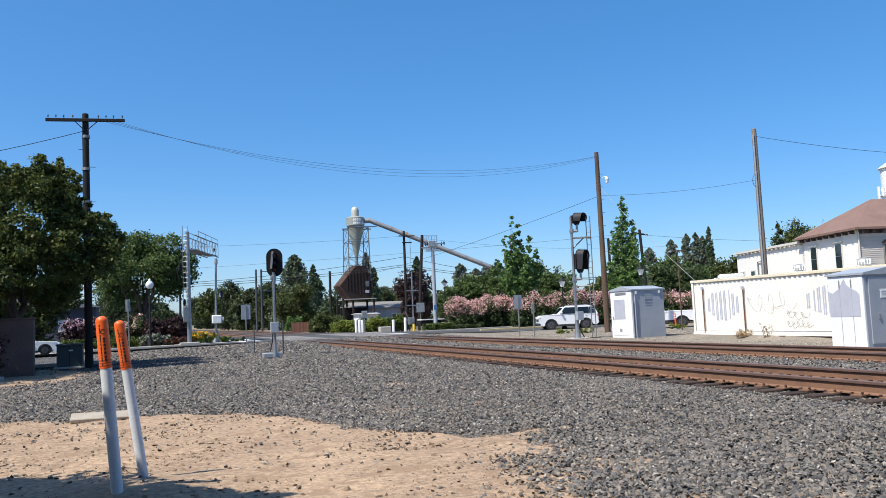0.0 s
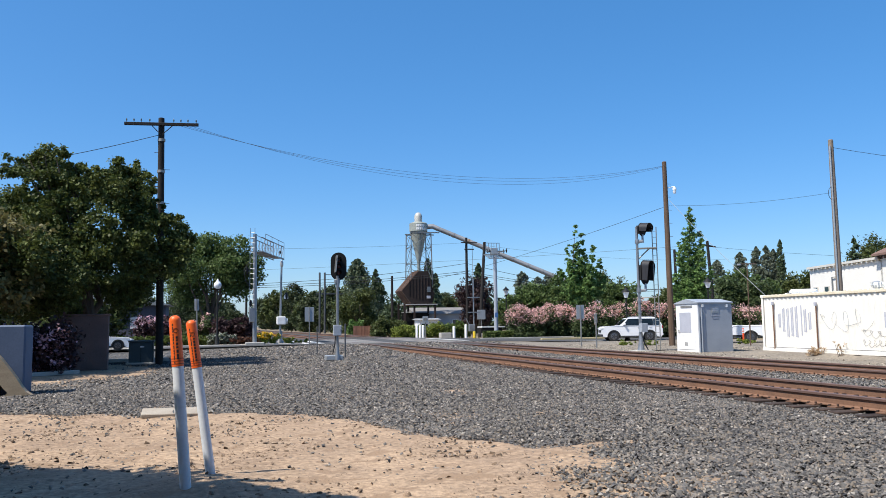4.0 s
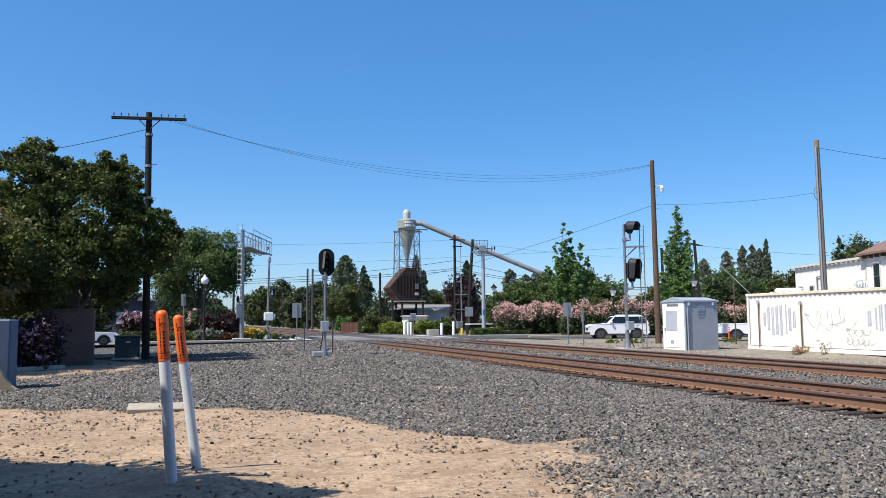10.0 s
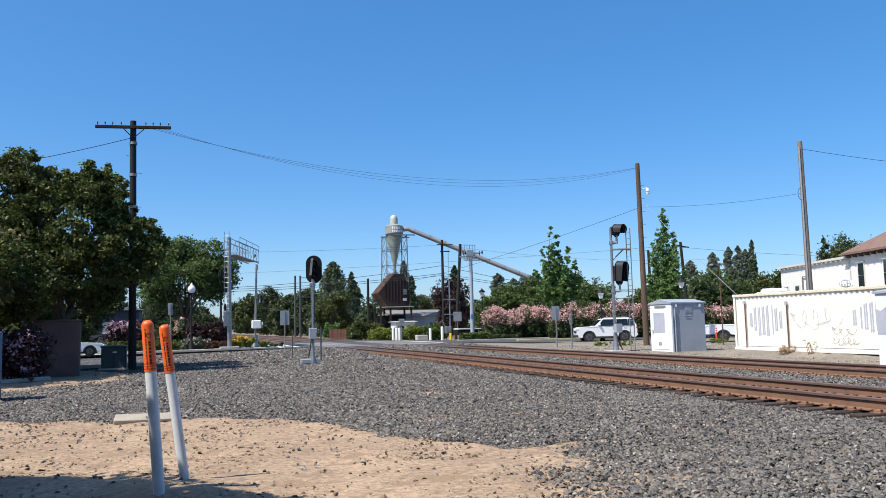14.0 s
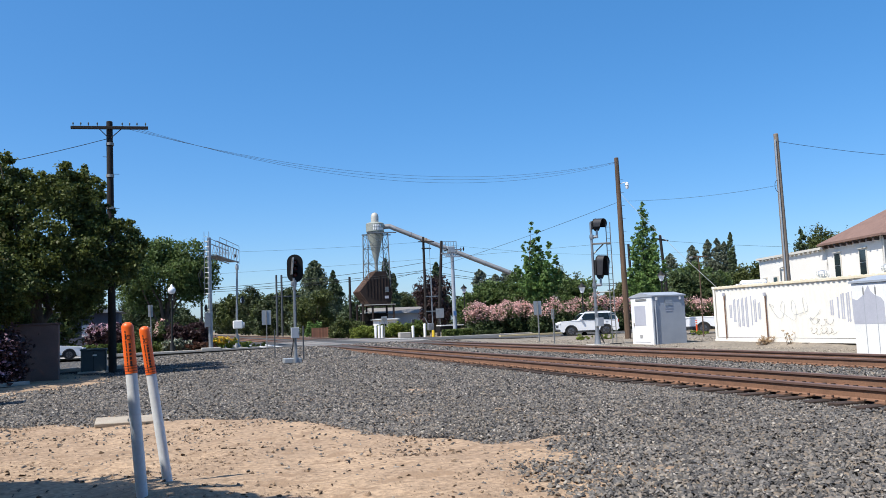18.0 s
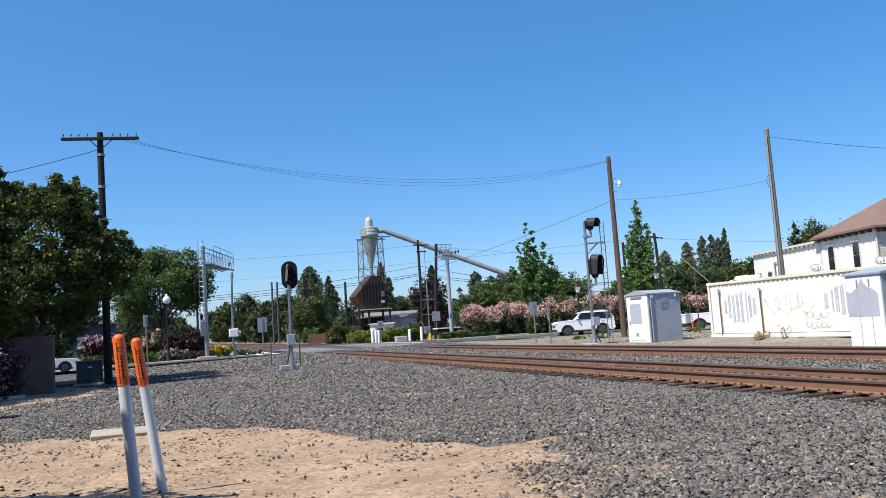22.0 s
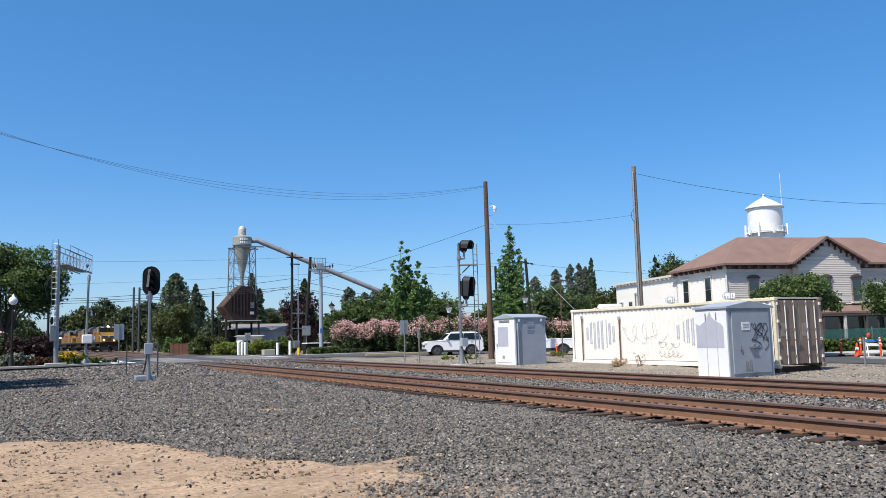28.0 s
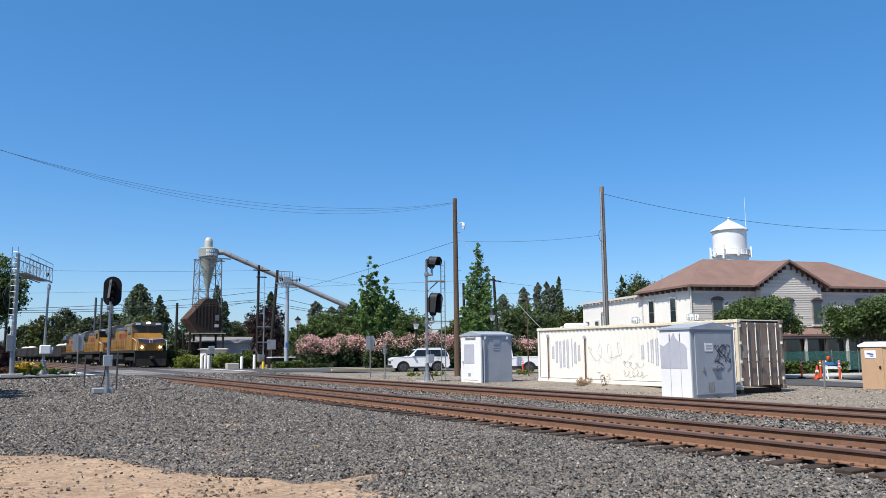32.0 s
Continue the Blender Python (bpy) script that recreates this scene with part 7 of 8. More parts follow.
for i in range(10):
    a, b = pp[2].lerp(pp[4], i / 10), pp[2].lerp(pp[4], (i + 1) / 10)
    sg = part("pipe_length", Shape().cyl(a, b, 0.31, n=16), M_PIPE, bp)
    part("collar", Shape().cyl(b - (b - a).normalized() * 0.06, b + (b - a).normalized() * 0.06, 0.35, n=16), M_PIPE, sg)


def small_house(name, x, y, rz, w, d, h, rise, wall, roof, label, wins=2):
    t = thing(name, pose(x, y, 0.05, 0, 0, rz), label, "building", "far buildings")
    part("wall", Shape().box((0, 0, h / 2), (w, d, h)), wall, t, smooth=0)
    part("roof", Shape().prism([(-d / 2 - 0.4, h), (d / 2 + 0.4, h), (0, h + rise)], -w / 2 - 0.3, w / 2 + 0.3, "x"), roof, t, smooth=0)
    for k in range(wins):
        wn_ = part("window", Shape().box((-w / 2 + w * (k + 0.5) / wins, -d / 2 - 0.02, h * 0.55), (0.9, 0.06, 1.0)), M_WHITE, t, smooth=0)
        part("pane", Shape().box((-w / 2 + w * (k + 0.5) / wins, -d / 2 - 0.05, h * 0.55), (0.76, 0.04, 0.86)), M_GLASS_DARK, wn_, smooth=0)
    return t


M_GLASS_DARK = glass_mat("dark_window_glass")
M_ROOF_GREY = mat("grey_shingle", (0.24, 0.23, 0.22), (0.19, 0.18, 0.17), scale=1.0, rough=0.9, fine=0.15)
M_SHED = mat("pale_grey_siding", (0.36, 0.38, 0.4), (0.3, 0.32, 0.34), scale=0.7, rough=0.7)
small_house("shed", 30.2, 106, 3, 7.6, 5.0, 2.9, 0.9, M_SHED, M_ROOF_GREY, "pale grey shed behind the hopper house")
small_house("trailer_home", 26.7, 98.4, 2, 2.5, 2.4, 2.1, 0.15, M_WHITE, M_SHED, "white site trailer below the hopper house", 2)
small_house("house", 41.5, 88.0, -20, 10.0, 8.0, 3.0, 2.2, M_SHED, M_ROOF_GREY, "pale roofed house behind the oleanders")
fn = thing("fence", pose(22.2, 108.0, 0.1), "rusty red-brown board fence beyond the crossing", "fence", "fences")
M_FENCE = mat("red_brown_boards", (0.26, 0.12, 0.075), (0.2, 0.095, 0.06), scale=1.5, rough=0.9, fine=0.15, rnd=0.25)
brd = Shape().box((0, 0, 0.68), (0.2, 0.03, 1.36)).mesh("board", M_FENCE, 0)
for i in range(30):
    part("board", brd, M_FENCE, fn, m=pose(-3.2 + i * 0.21, random.Random(i).uniform(-0.01, 0.01), 0))
for i in range(4):
    part("post", Shape().box((-3.2 + i * 2.05, 0.07, 0.7), (0.1, 0.1, 1.4)), M_FENCE, fn, smooth=0)

# ---- two-storey station building ----
M_WALL_WHITE = mat("white_stucco", (0.84, 0.81, 0.74), (0.8, 0.77, 0.7), scale=0.6, rough=0.85, fine=0.05)
M_SIDING = mat("grey_lap_siding", (0.62, 0.56, 0.49), (0.52, 0.47, 0.41), scale=0.9, rough=0.8, fine=0.1, island=0.12, stretch=(0.4, 1, 3))
M_ROOF_BROWN = mat("brown_shingle", (0.22, 0.135, 0.105), (0.18, 0.108, 0.085), scale=1.2, rough=0.9, fine=0.18, bump=0.4, bscale=30)
M_TRIM = mat("cream_trim", (0.66, 0.63, 0.56), (0.6, 0.57, 0.5), scale=1.0, rough=0.6)
M_BRACKET = mat("dark_brown_trim", (0.09, 0.065, 0.055), (0.07, 0.05, 0.045), scale=1.0, rough=0.7)
M_GLASS_BLUE = glass_mat("window_glass", (0.05, 0.08, 0.09), 0.04)
st = thing("station_building", pose(45.1, 39.5, 0.05, 0, 0, -16.5), "two-storey grey and white station building with a brown shingle roof", "building")
BL, BD, EV, RG = 18.2, 7.2, 6.2, 8.55
part("wall", Shape().box((BL / 2, 0.12, 4.7), (BL, 0.2, 3.2)), M_SIDING, st, "grey front wall", smooth=0)
part("wall", Shape().box((0.1, BD / 2, EV / 2), (0.2, BD, EV)), M_WALL_WHITE, st, "white side wall", smooth=0)
part("wall", Shape().box((BL - 0.1, BD / 2, EV / 2), (0.2, BD, EV)), M_WALL_WHITE, st, smooth=0)
part("wall", Shape().box((BL / 2, BD - 0.1, EV / 2), (BL, 0.2, EV)), M_WALL_WHITE, st, smooth=0)
lap = Shape()
for i in range(24):
    z = 3.12 + i * 0.13
    lap.prism([(0.01, z), (-0.03, z), (-0.008, z + 0.128), (0.01, z + 0.128)], 0.05, BL - 0.05, "x")
part("lap_siding", lap, M_SIDING, st, "weathered grey lap boards", kind="stuff", smooth=0)
G0, G1, GP = 5.05, 10.9, 7.7
gf = -0.62
gw = part("gable_wall", Shape().prism([(G0 + 0.3, 3.1), (G1 - 0.3, 3.1), (G1 - 0.3, 6.25), (GP, 7.8), (G0 + 0.3, 6.25)], gf, 0.1), M_SIDING, st, "grey gable wall", smooth=0)
lap = Shape()
for i in range(35):
    z = 3.12 + i * 0.132
    xa, xb = G0 + 0.32, G1 - 0.32
    if z > 6.1:
        f = min(0.97, (z - 6.1) / 1.65)
        xa, xb = xa + (GP - xa) * f, xb + (GP - xb) * f
    lap.prism([(gf, z), (gf - 0.035, z), (gf - 0.01, z + 0.13), (gf, z + 0.13)], xa, xb, "x")
part("lap_siding", lap, M_SIDING, gw, "weathered grey lap boards", kind="stuff", smooth=0)
o = 0.42
hip = 3.4
rf = Shape()
th = 0.14
a, b, c, d = (-o, -o, EV), (BL + o, -o, EV), (BL + o, BD + o, EV), (-o, BD + o, EV)
e0, e1 = (hip, BD / 2, RG), (BL - hip, BD / 2, RG)
low = [(p[0], p[1], p[2] - th) for p in (a, b, c, d)]
rf.add([a, b, c, d, e0, e1] + low, [(0, 1, 5, 4), (1, 2, 5), (2, 3, 4, 5), (3, 0, 4), (0, 6, 7, 1), (1, 7, 8, 2), (2, 8, 9, 3), (3, 9, 6, 0), (6, 9, 8, 7)])
roof = part("roof", rf, M_ROOF_BROWN, st, "brown shingle hip roof", smooth=0)
gr = Shape()
ye, yb = gf - 0.36, BD / 2
gr.add([(G0 - 0.3, ye, EV), (GP, ye, 8.1), (GP, yb, 8.1), (G0 - 0.3, yb * 0.0, EV)] + [(G0 - 0.3, ye, EV - th), (GP, ye, 8.1 - th), (GP, yb, 8.1 - th), (G0 - 0.3, 0, EV - th)],
       [(0, 1, 2, 3)[::-1], (4, 5, 6, 7), (0, 4, 5, 1)[::-1], (0, 3, 7, 4)])
gr.add([(G1 + 0.3, ye, EV), (GP, ye, 8.1), (GP, yb, 8.1), (G1 + 0.3, 0, EV)] + [(G1 + 0.3, ye, EV - th), (GP, ye, 8.1 - th), (GP, yb, 8.1 - th), (G1 + 0.3, 0, EV - th)],
       [(0, 1, 2, 3), (4, 5, 6, 7)[::-1], (0, 4, 5, 1), (0, 3, 7, 4)[::-1]])
part("gable_roof", gr, M_ROOF_BROWN, st, "brown shingle gable roof", smooth=0)
for xa, xb in ((G0 - 0.3, GP), (G1 + 0.3, GP)):
    ln = Vector((xb - xa, 0, 8.1 - EV))
    part("barge_board", Shape().box((xa + ln.x / 2, ye - 0.02, EV + ln.z / 2 - 0.1), (ln.length, 0.05, 0.15), (0, -math.degrees(math.atan2(ln.z, ln.x)), 0)), M_ROOF_BROWN, st, "brown barge board", smooth=0)
    for k in range(7):
        p = Vector((xa, 0, EV - 0.42)) + ln * (k + 0.6) / 7.4
        part("bracket", Shape().box((p.x, gf - 0.15, p.z), (0.16, 0.28, 0.24)), M_BRACKET, st, "dark eaves bracket", smooth=0)
brk = Shape().box((0, -0.2, EV - 0.28), (0.14, 0.4, 0.22)).mesh("bracket", M_BRACKET, 0)
for x in [0.1 + 0.75 * i for i in range(7)] + [G1 + 0.5 + 0.75 * i for i in range(9)]:
    part("bracket", brk, M_BRACKET, st, "dark eaves bracket", m=pose(x, 0, 0))
for y in [0.5 + 0.8 * i for i in range(9)]:
    part("bracket", brk, M_BRACKET, st, "dark eaves bracket", m=pose(0, y, 0, 0, 0, -90))
part("frieze", Shape().box((BL / 2, -0.02, EV - 0.28), (BL, 0.06, 0.28)), M_BRACKET, st, "dark frieze under the eaves", smooth=0)
part("fascia", Shape().box((BL / 2, -o - 0.02, EV - 0.1), (BL + 2 * o, 0.05, 0.12)), M_ROOF_BROWN, st, smooth=0)
part("fascia", Shape().box((-o - 0.02, BD / 2, EV - 0.1), (0.05, BD + 2 * o, 0.12)), M_ROOF_BROWN, st, smooth=0)
part("downpipe", Shape().cyl((-0.06, -0.06, 0.2), (-0.06, -0.06, EV - 0.3), 0.06, n=8), M_TRIM, st, "white downpipe")


M_FRAMEBROWN = mat("taupe_window_frame", (0.3, 0.26, 0.22), (0.25, 0.21, 0.18), scale=1.0, rough=0.6)


def window(x, y, z, w, h, axis, label, arch=False):
    """A sash window with frame, sill, head and two panes."""
    def bx(cx, cz, ww, hh, dep, off):
        return ((x + cx, y - off, z + cz), (ww, dep, hh)) if axis == "y" else ((x - off, y + cx, z + cz), (dep, ww, hh))
    fr_ = part("window", Shape().box(*bx(0, 0, w + 0.2, h + 0.2, 0.08, 0.03)), M_TRIM if axis == "x" else M_FRAMEBROWN, st, label, smooth=0)
    part("pane", Shape().box(*bx(0, h / 4, w, h / 2 - 0.04, 0.03, 0.075)), M_GLASS_DARK, fr_, smooth=0)
    part("pane", Shape().box(*bx(0, -h / 4, w, h / 2 - 0.04, 0.03, 0.08)), M_GLASS_DARK, fr_, smooth=0)
    part("sill", Shape().box(*bx(0, -h / 2 - 0.12, w + 0.35, 0.1, 0.2, 0.08)), M_TRIM, fr_, smooth=0)
    part("head", Shape().box(*bx(0, h / 2 + 0.12, w + 0.3, 0.09, 0.14, 0.07)), M_BRACKET if axis == "y" else M_TRIM, fr_, smooth=0)
    if arch:
        pts = [(w * 0.6 * math.cos(a), 0.2 * math.sin(a)) for a in [i * math.pi / 8 for i in range(9)]]
        if axis == "y":
            part("arch", Shape().prism([(x + px, z + h / 2 + 0.15 + pz) for px, pz in pts], y - 0.16, y - 0.02), M_BRACKET, fr_, "dark arched hood")
    return fr_


window(2.1, 0.0, 4.2, 0.75, 1.65, "y", "tall sash window with an arched hood", True)
window(7.55, gf - 0.02, 4.15, 0.8, 1.6, "y", "tall sash window with an arched hood", True)
window(10.1, gf - 0.02, 4.15, 0.7, 1.6, "y", "tall sash window with an arched hood", True)
window(14.6, 0.0, 4.15, 0.75, 1.65, "y", "tall sash window with an arched hood", True)
window(0.0, 2.4, 4.45, 0.7, 1.75, "x", "tall sash window in the white wall")
window(0.0, 5.6, 4.45, 0.7, 1.75, "x", "tall sash window in the white wall")
# porch roof and glazed ground floor
part("porch_roof", Shape().prism([(-2.6, 2.42), (-2.6, 2.55), (0.0, 3.2), (0.0, 3.05)], 2.0, BL + 0.6, "x"), M_ROOF_BROWN, st, "brown shingle porch roof", smooth=0)
part("porch_beam", Shape().box((10.3, -2.5, 2.35), (16.6, 0.16, 0.2)), M_BRACKET, st, smooth=0)
part("ground_floor_wall", Shape().box((BL / 2, 0.12, 1.5), (BL, 0.2, 3.0)), M_BRACKET, st, "dark ground floor wall", smooth=0)
for i in range(9):
    x = 2.2 + i * 1.75
    part("shop_window", Shape().box((x + 0.8, -0.02, 1.45), (1.5, 0.06, 1.9)), M_GLASS_BLUE, st, "large dark window", smooth=0)
    part("porch_post", Shape().box((x, -2.45, 1.2), (0.16, 0.16, 2.4)), M_TRIM if i % 2 else M_BRACKET, st, "porch post", smooth=0)
part("ceiling_board", Shape().box((10.3, -1.3, 2.5), (16.4, 2.5, 0.06)), M_BRACKET, st, smooth=0)

wg = thing("station_wing", pose(45.1, 39.5, 0.05, 0, 0, -16.5), "white flat-roofed stucco wing with a small dentilled cornice", "building")
part("wall", Shape().box((5.1, 13.0, 3.0), (10.0, 11.4, 6.0)), M_WALL_WHITE, wg, smooth=0)
part("cornice", Shape().box((0.0, 13.0, 5.92), (0.25, 11.6, 0.18)), M_TRIM, wg, smooth=0)
for i in range(16):
    part("dentil", Shape().box((0.0, 7.5 + i * 0.72, 5.75), (0.2, 0.14, 0.12)), M_TRIM, wg, smooth=0)
for y in (15.6, 17.6):
    w_ = part("window", Shape().box((0.06, y, 3.6), (0.1, 0.8, 1.3)), M_TRIM, wg, smooth=0)
    part("pane", Shape().box((0.02, y, 3.6), (0.08, 0.62, 1.1)), M_GLASS_BLUE, w_, smooth=0)
part("pipe", Shape().tube([(0.0, 14.6, 2.0), (0.0, 14.6, 4.9), (0.0, 13.5, 4.9)], 0.05, 6), M_FRAME, wg)
for i, (y, x) in enumerate(((24.4, 24.5), (21.3, 24.4))):
    vn = thing("roof_vent", pose(x, y, 0.22 + CONT_H - 0.02), "white ribbed turbine roof vent on the container", "roof vent", "roof vents")
    part("neck", Shape().cyl((0, 0, 0), (0, 0, 0.12), 0.1, n=14), M_WHITE, vn)
    # greyer than the vanes: the shading between the ribs is put into its colour
    part("turbine", Shape().lathe([(0.12, 0.1), (0.21, 0.15), (0.235, 0.23), (0.19, 0.33), (0.06, 0.38)], n=18), M_SIGNBACK, vn)
    for k in range(14):
        a = k * 2 * math.pi / 14
        part("vane", Shape().box((0.225 * math.cos(a), 0.225 * math.sin(a), 0.23), (0.05, 0.015, 0.2), (0, 0, math.degrees(a) + 25)), M_CREAM, vn, smooth=0)

# ---- water tower ----
wt = thing("water_tower", pose(86.0, 68.6, 0.0), "white steel water tank with a conical roof and antennas", "water tower")
TZ = 13.5
part("tank", Shape().lathe([(2.0, TZ - 1.4), (2.15, TZ), (2.15, TZ + 3.5), (2.15, TZ + 3.55)], n=32), M_WHITE, wt)
part("roof", Shape().lathe([(2.4, TZ + 3.5), (2.4, TZ + 3.6), (1.3, TZ + 4.35), (0.15, TZ + 5.0), (0.14, TZ + 5.2)], n=32), M_WHITE, wt, "white conical roof")
part("finial", Shape().lathe([(0.05, TZ + 5.1), (0.2, TZ + 5.25), (0.05, TZ + 5.4)], n=10), M_WHITE, wt)
part("balcony", Shape().lathe([(2.2, TZ + 0.2), (2.5, TZ + 0.2), (2.5, TZ + 0.28), (2.2, TZ + 0.28)], n=32), M_WHITE, wt)
part("balcony_rail", Shape().tube([(2.5 * math.cos(a), 2.5 * math.sin(a), TZ + 0.95) for a in [i * math.pi / 16 for i in range(33)]], 0.04, 5), M_WHITE, wt)
for k in range(20):
    a = k * math.pi / 10
    part("rail_post", Shape().cyl((2.5 * math.cos(a), 2.5 * math.sin(a), TZ + 0.2), (2.5 * math.cos(a), 2.5 * math.sin(a), TZ + 0.95), 0.035, n=5), M_WHITE, wt)
for k, (a, h) in enumerate(((2.6, 1.5), (3.0, 1.2), (3.5, 1.8), (4.2, 1.2), (5.2, 1.4), (5.7, 1.1), (6.0, 1.5))):
    part("antenna", Shape().box((2.6 * math.cos(a), 2.6 * math.sin(a), TZ + 0.6), (0.22, 0.22, h), (0, 0, math.degrees(a))), M_SIGNBACK if k > 4 else M_WHITE, wt, "panel antenna", smooth=0)
for a in (0.8, 2.4, 3.9, 5.5):
    part("leg", Shape().cyl((1.9 * math.cos(a), 1.9 * math.sin(a), TZ - 1.4), (3.4 * math.cos(a), 3.4 * math.sin(a), 0), 0.2, n=8), M_WHITE, wt)
part("whip_antenna", Shape().cyl((1.5, -1.5, TZ + 3.6), (1.5, -1.5, TZ + 8.0), 0.03, 0.02, 6), M_WHITE, wt)

# ---- portable toilet, cones and barrier ----
M_TOILET = mat("tan_plastic", (0.5, 0.33, 0.2), (0.46, 0.3, 0.18), scale=1.0, rough=0.5, fine=0.04)
pt_ = thing("portable_toilet", pose(33.65, 19.69, -0.27, 0, 0, -90), "tan plastic portable toilet with a white roof", "portable toilet")
part("cabin", Shape().box((0.0, 0.58, 1.0), (1.16, 1.16, 1.95), ch=0.04), M_TOILET, pt_)
part("base", Shape().box((0, 0.58, 0.06), (1.22, 1.22, 0.14), ch=0.03), M_TOILET, pt_)
part("roof", Shape().prism([(-0.64, 1.92), (0.64, 1.92), (0.64, 2.0), (0.3, 2.14), (-0.3, 2.14), (-0.64, 2.0)], -0.06, 1.22), M_WHITE, pt_, "white domed roof")
dr = part("door", Shape().box((0, -0.015, 1.0), (0.86, 0.04, 1.75), ch=0.015), M_TOILET, pt_)
part("notice", Shape().box((-0.1, -0.045, 1.6), (0.5, 0.012, 0.34), ch=0.004), M_WHITE, dr, "white company plate with a plain blue swoosh", smooth=0)
part("swoosh", Shape().box((-0.1, -0.055, 1.62), (0.3, 0.008, 0.06), (0, 8, 0)).box((-0.04, -0.055, 1.53), (0.16, 0.008, 0.04)), mat("blue_print", (0.08, 0.12, 0.4), rough=0.5), dr, smooth=0)
part("latch", Shape().box((0.3, -0.05, 1.05), (0.07, 0.05, 0.12)), M_BLACK, dr)
part("moulding", Shape().tube([(0.05, -0.03, 1.4), (0.22, -0.03, 1.1), (0.1, -0.03, 0.75), (0.2, -0.03, 0.4)], 0.025, 6), M_TOILET, dr)


def cone(x, y, z, h):
    t = thing("traffic_cone", pose(x, y, z), "orange traffic cone with a white band", "traffic cone", "traffic cones")
    part("base", Shape().box((0, 0, 0.03), (0.4, 0.4, 0.06), ch=0.01), M_RED_CONE, t)
    part("body", Shape().lathe([(0.16, 0.05), (0.04, h), (0.02, h + 0.01)], n=14), M_RED_CONE, t)
    part("band", Shape().lathe([(0.108, h * 0.5), (0.085, h * 0.68)], n=14), M_REFLECT, t)
    return t


def delineator(x, y, z, h):
    t = thing("delineator_post", pose(x, y, z), "slim orange-red delineator post with pale bands", "delineator", "delineator posts")
    part("base", Shape().lathe([(0.22, 0), (0.2, 0.08), (0.07, 0.12)], n=12), M_BLACK, t)
    part("post", Shape().lathe([(0.06, 0.1), (0.055, h - 0.03), (0.03, h)], n=12), M_RED_CONE, t)
    for z_ in (h * 0.7, h * 0.85):
        part("band", Shape().lathe([(0.06, z_), (0.06, z_ + 0.07)], n=12), M_REFLECT, t)
    return t


delineator(44.0, 30.3, -0.2, 1.1)
delineator(43.2, 28.5, -0.2, 1.1)
delineator(41.9, 26.5, -0.2, 1.1)
cone(43.6, 29.0, -0.2, 0.8)
delineator(32.0, 42.4, 0.1, 0.95)
tp = thing("fence_post", pose(28.6, 18.7, 0.05), "thin dark steel post standing in the gravel", "post")
part("post", Shape().box((0, 0, 0.55), (0.05, 0.05, 1.1)), M_STEEL_POST, tp, smooth=0)
M_MESH = mat("green_fence_screen", (0.05, 0.17, 0.14), (0.06, 0.2, 0.16), scale=3.0, rough=0.7)
M_MESH.node_tree.nodes["Principled BSDF"].inputs["Alpha"].default_value = 0.35
M_BARRIER_BLUE = mat("blue_plastic", (0.03, 0.2, 0.5), rough=0.5)
br = thing("barricade", pose(42.5, 27.3, -0.2, 0, 0, -40), "white folding road barricade with blue and orange parts", "barricade")
for x in (-0.35, 0.35):
    for s in (-1, 1):
        part("leg", Shape().box((x, s * 0.16, 0.55), (0.06, 0.03, 1.15), (s * 13, 0, 0)), M_WHITE, br, smooth=0)
for z, mm in ((0.95, M_BARRIER_BLUE), (0.72, M_WHITE), (0.35, M_WHITE)):
    part("board", Shape().box((0, -0.12, z), (0.85, 0.03, 0.16)), mm, br, smooth=0)
part("warning_light", Shape().lathe([(0.05, 1.1), (0.1, 1.18), (0.1, 1.3), (0.04, 1.36)], (-0.2, 0, 0), 10), M_RED_CONE, br)
part("sandbag", Shape().box((0.3, 0, 0.1), (0.45, 0.3, 0.2), ch=0.06), M_BLACK, br)
fs = thing("screen_fence", pose(46.0, 35.5, -0.2, 0, 0, -16.5), "low green mesh construction fence", "fence", "fences")
for i in range(6):
    part("post", Shape().cyl((i * 2.2, 0, 0), (i * 2.2, 0, 1.7), 0.035, n=8), M_FRAME, fs)
for i in range(5):
    sc = part("screen", Shape().box((1.1 + i * 2.2, 0, 0.95), (2.15, 0.012, 1.3)), M_MESH, fs, "green mesh strip", smooth=0)

# ---- parked vehicles ----
M_CARWHITE = mat("white_car_paint", (0.8, 0.81, 0.82), (0.78, 0.79, 0.8), scale=1.0, rough=0.25, fine=0.02)
M_TYRE = mat("tyre_rubber", (0.02, 0.02, 0.02), (0.03, 0.03, 0.03), scale=6.0, rough=0.85)
M_RIM = mat("alloy_rim", (0.2, 0.2, 0.21), (0.13, 0.13, 0.135), scale=4.0, rough=0.35, metal=0.8)
M_TRIM_BLACK = mat("black_plastic_trim", (0.03, 0.03, 0.032), (0.04, 0.04, 0.04), scale=4.0, rough=0.6)
M_TAIL = mat("tail_light_red", (0.35, 0.02, 0.02), rough=0.2)
M_HEADL = mat("headlight_lens", (0.6, 0.62, 0.65), rough=0.1)


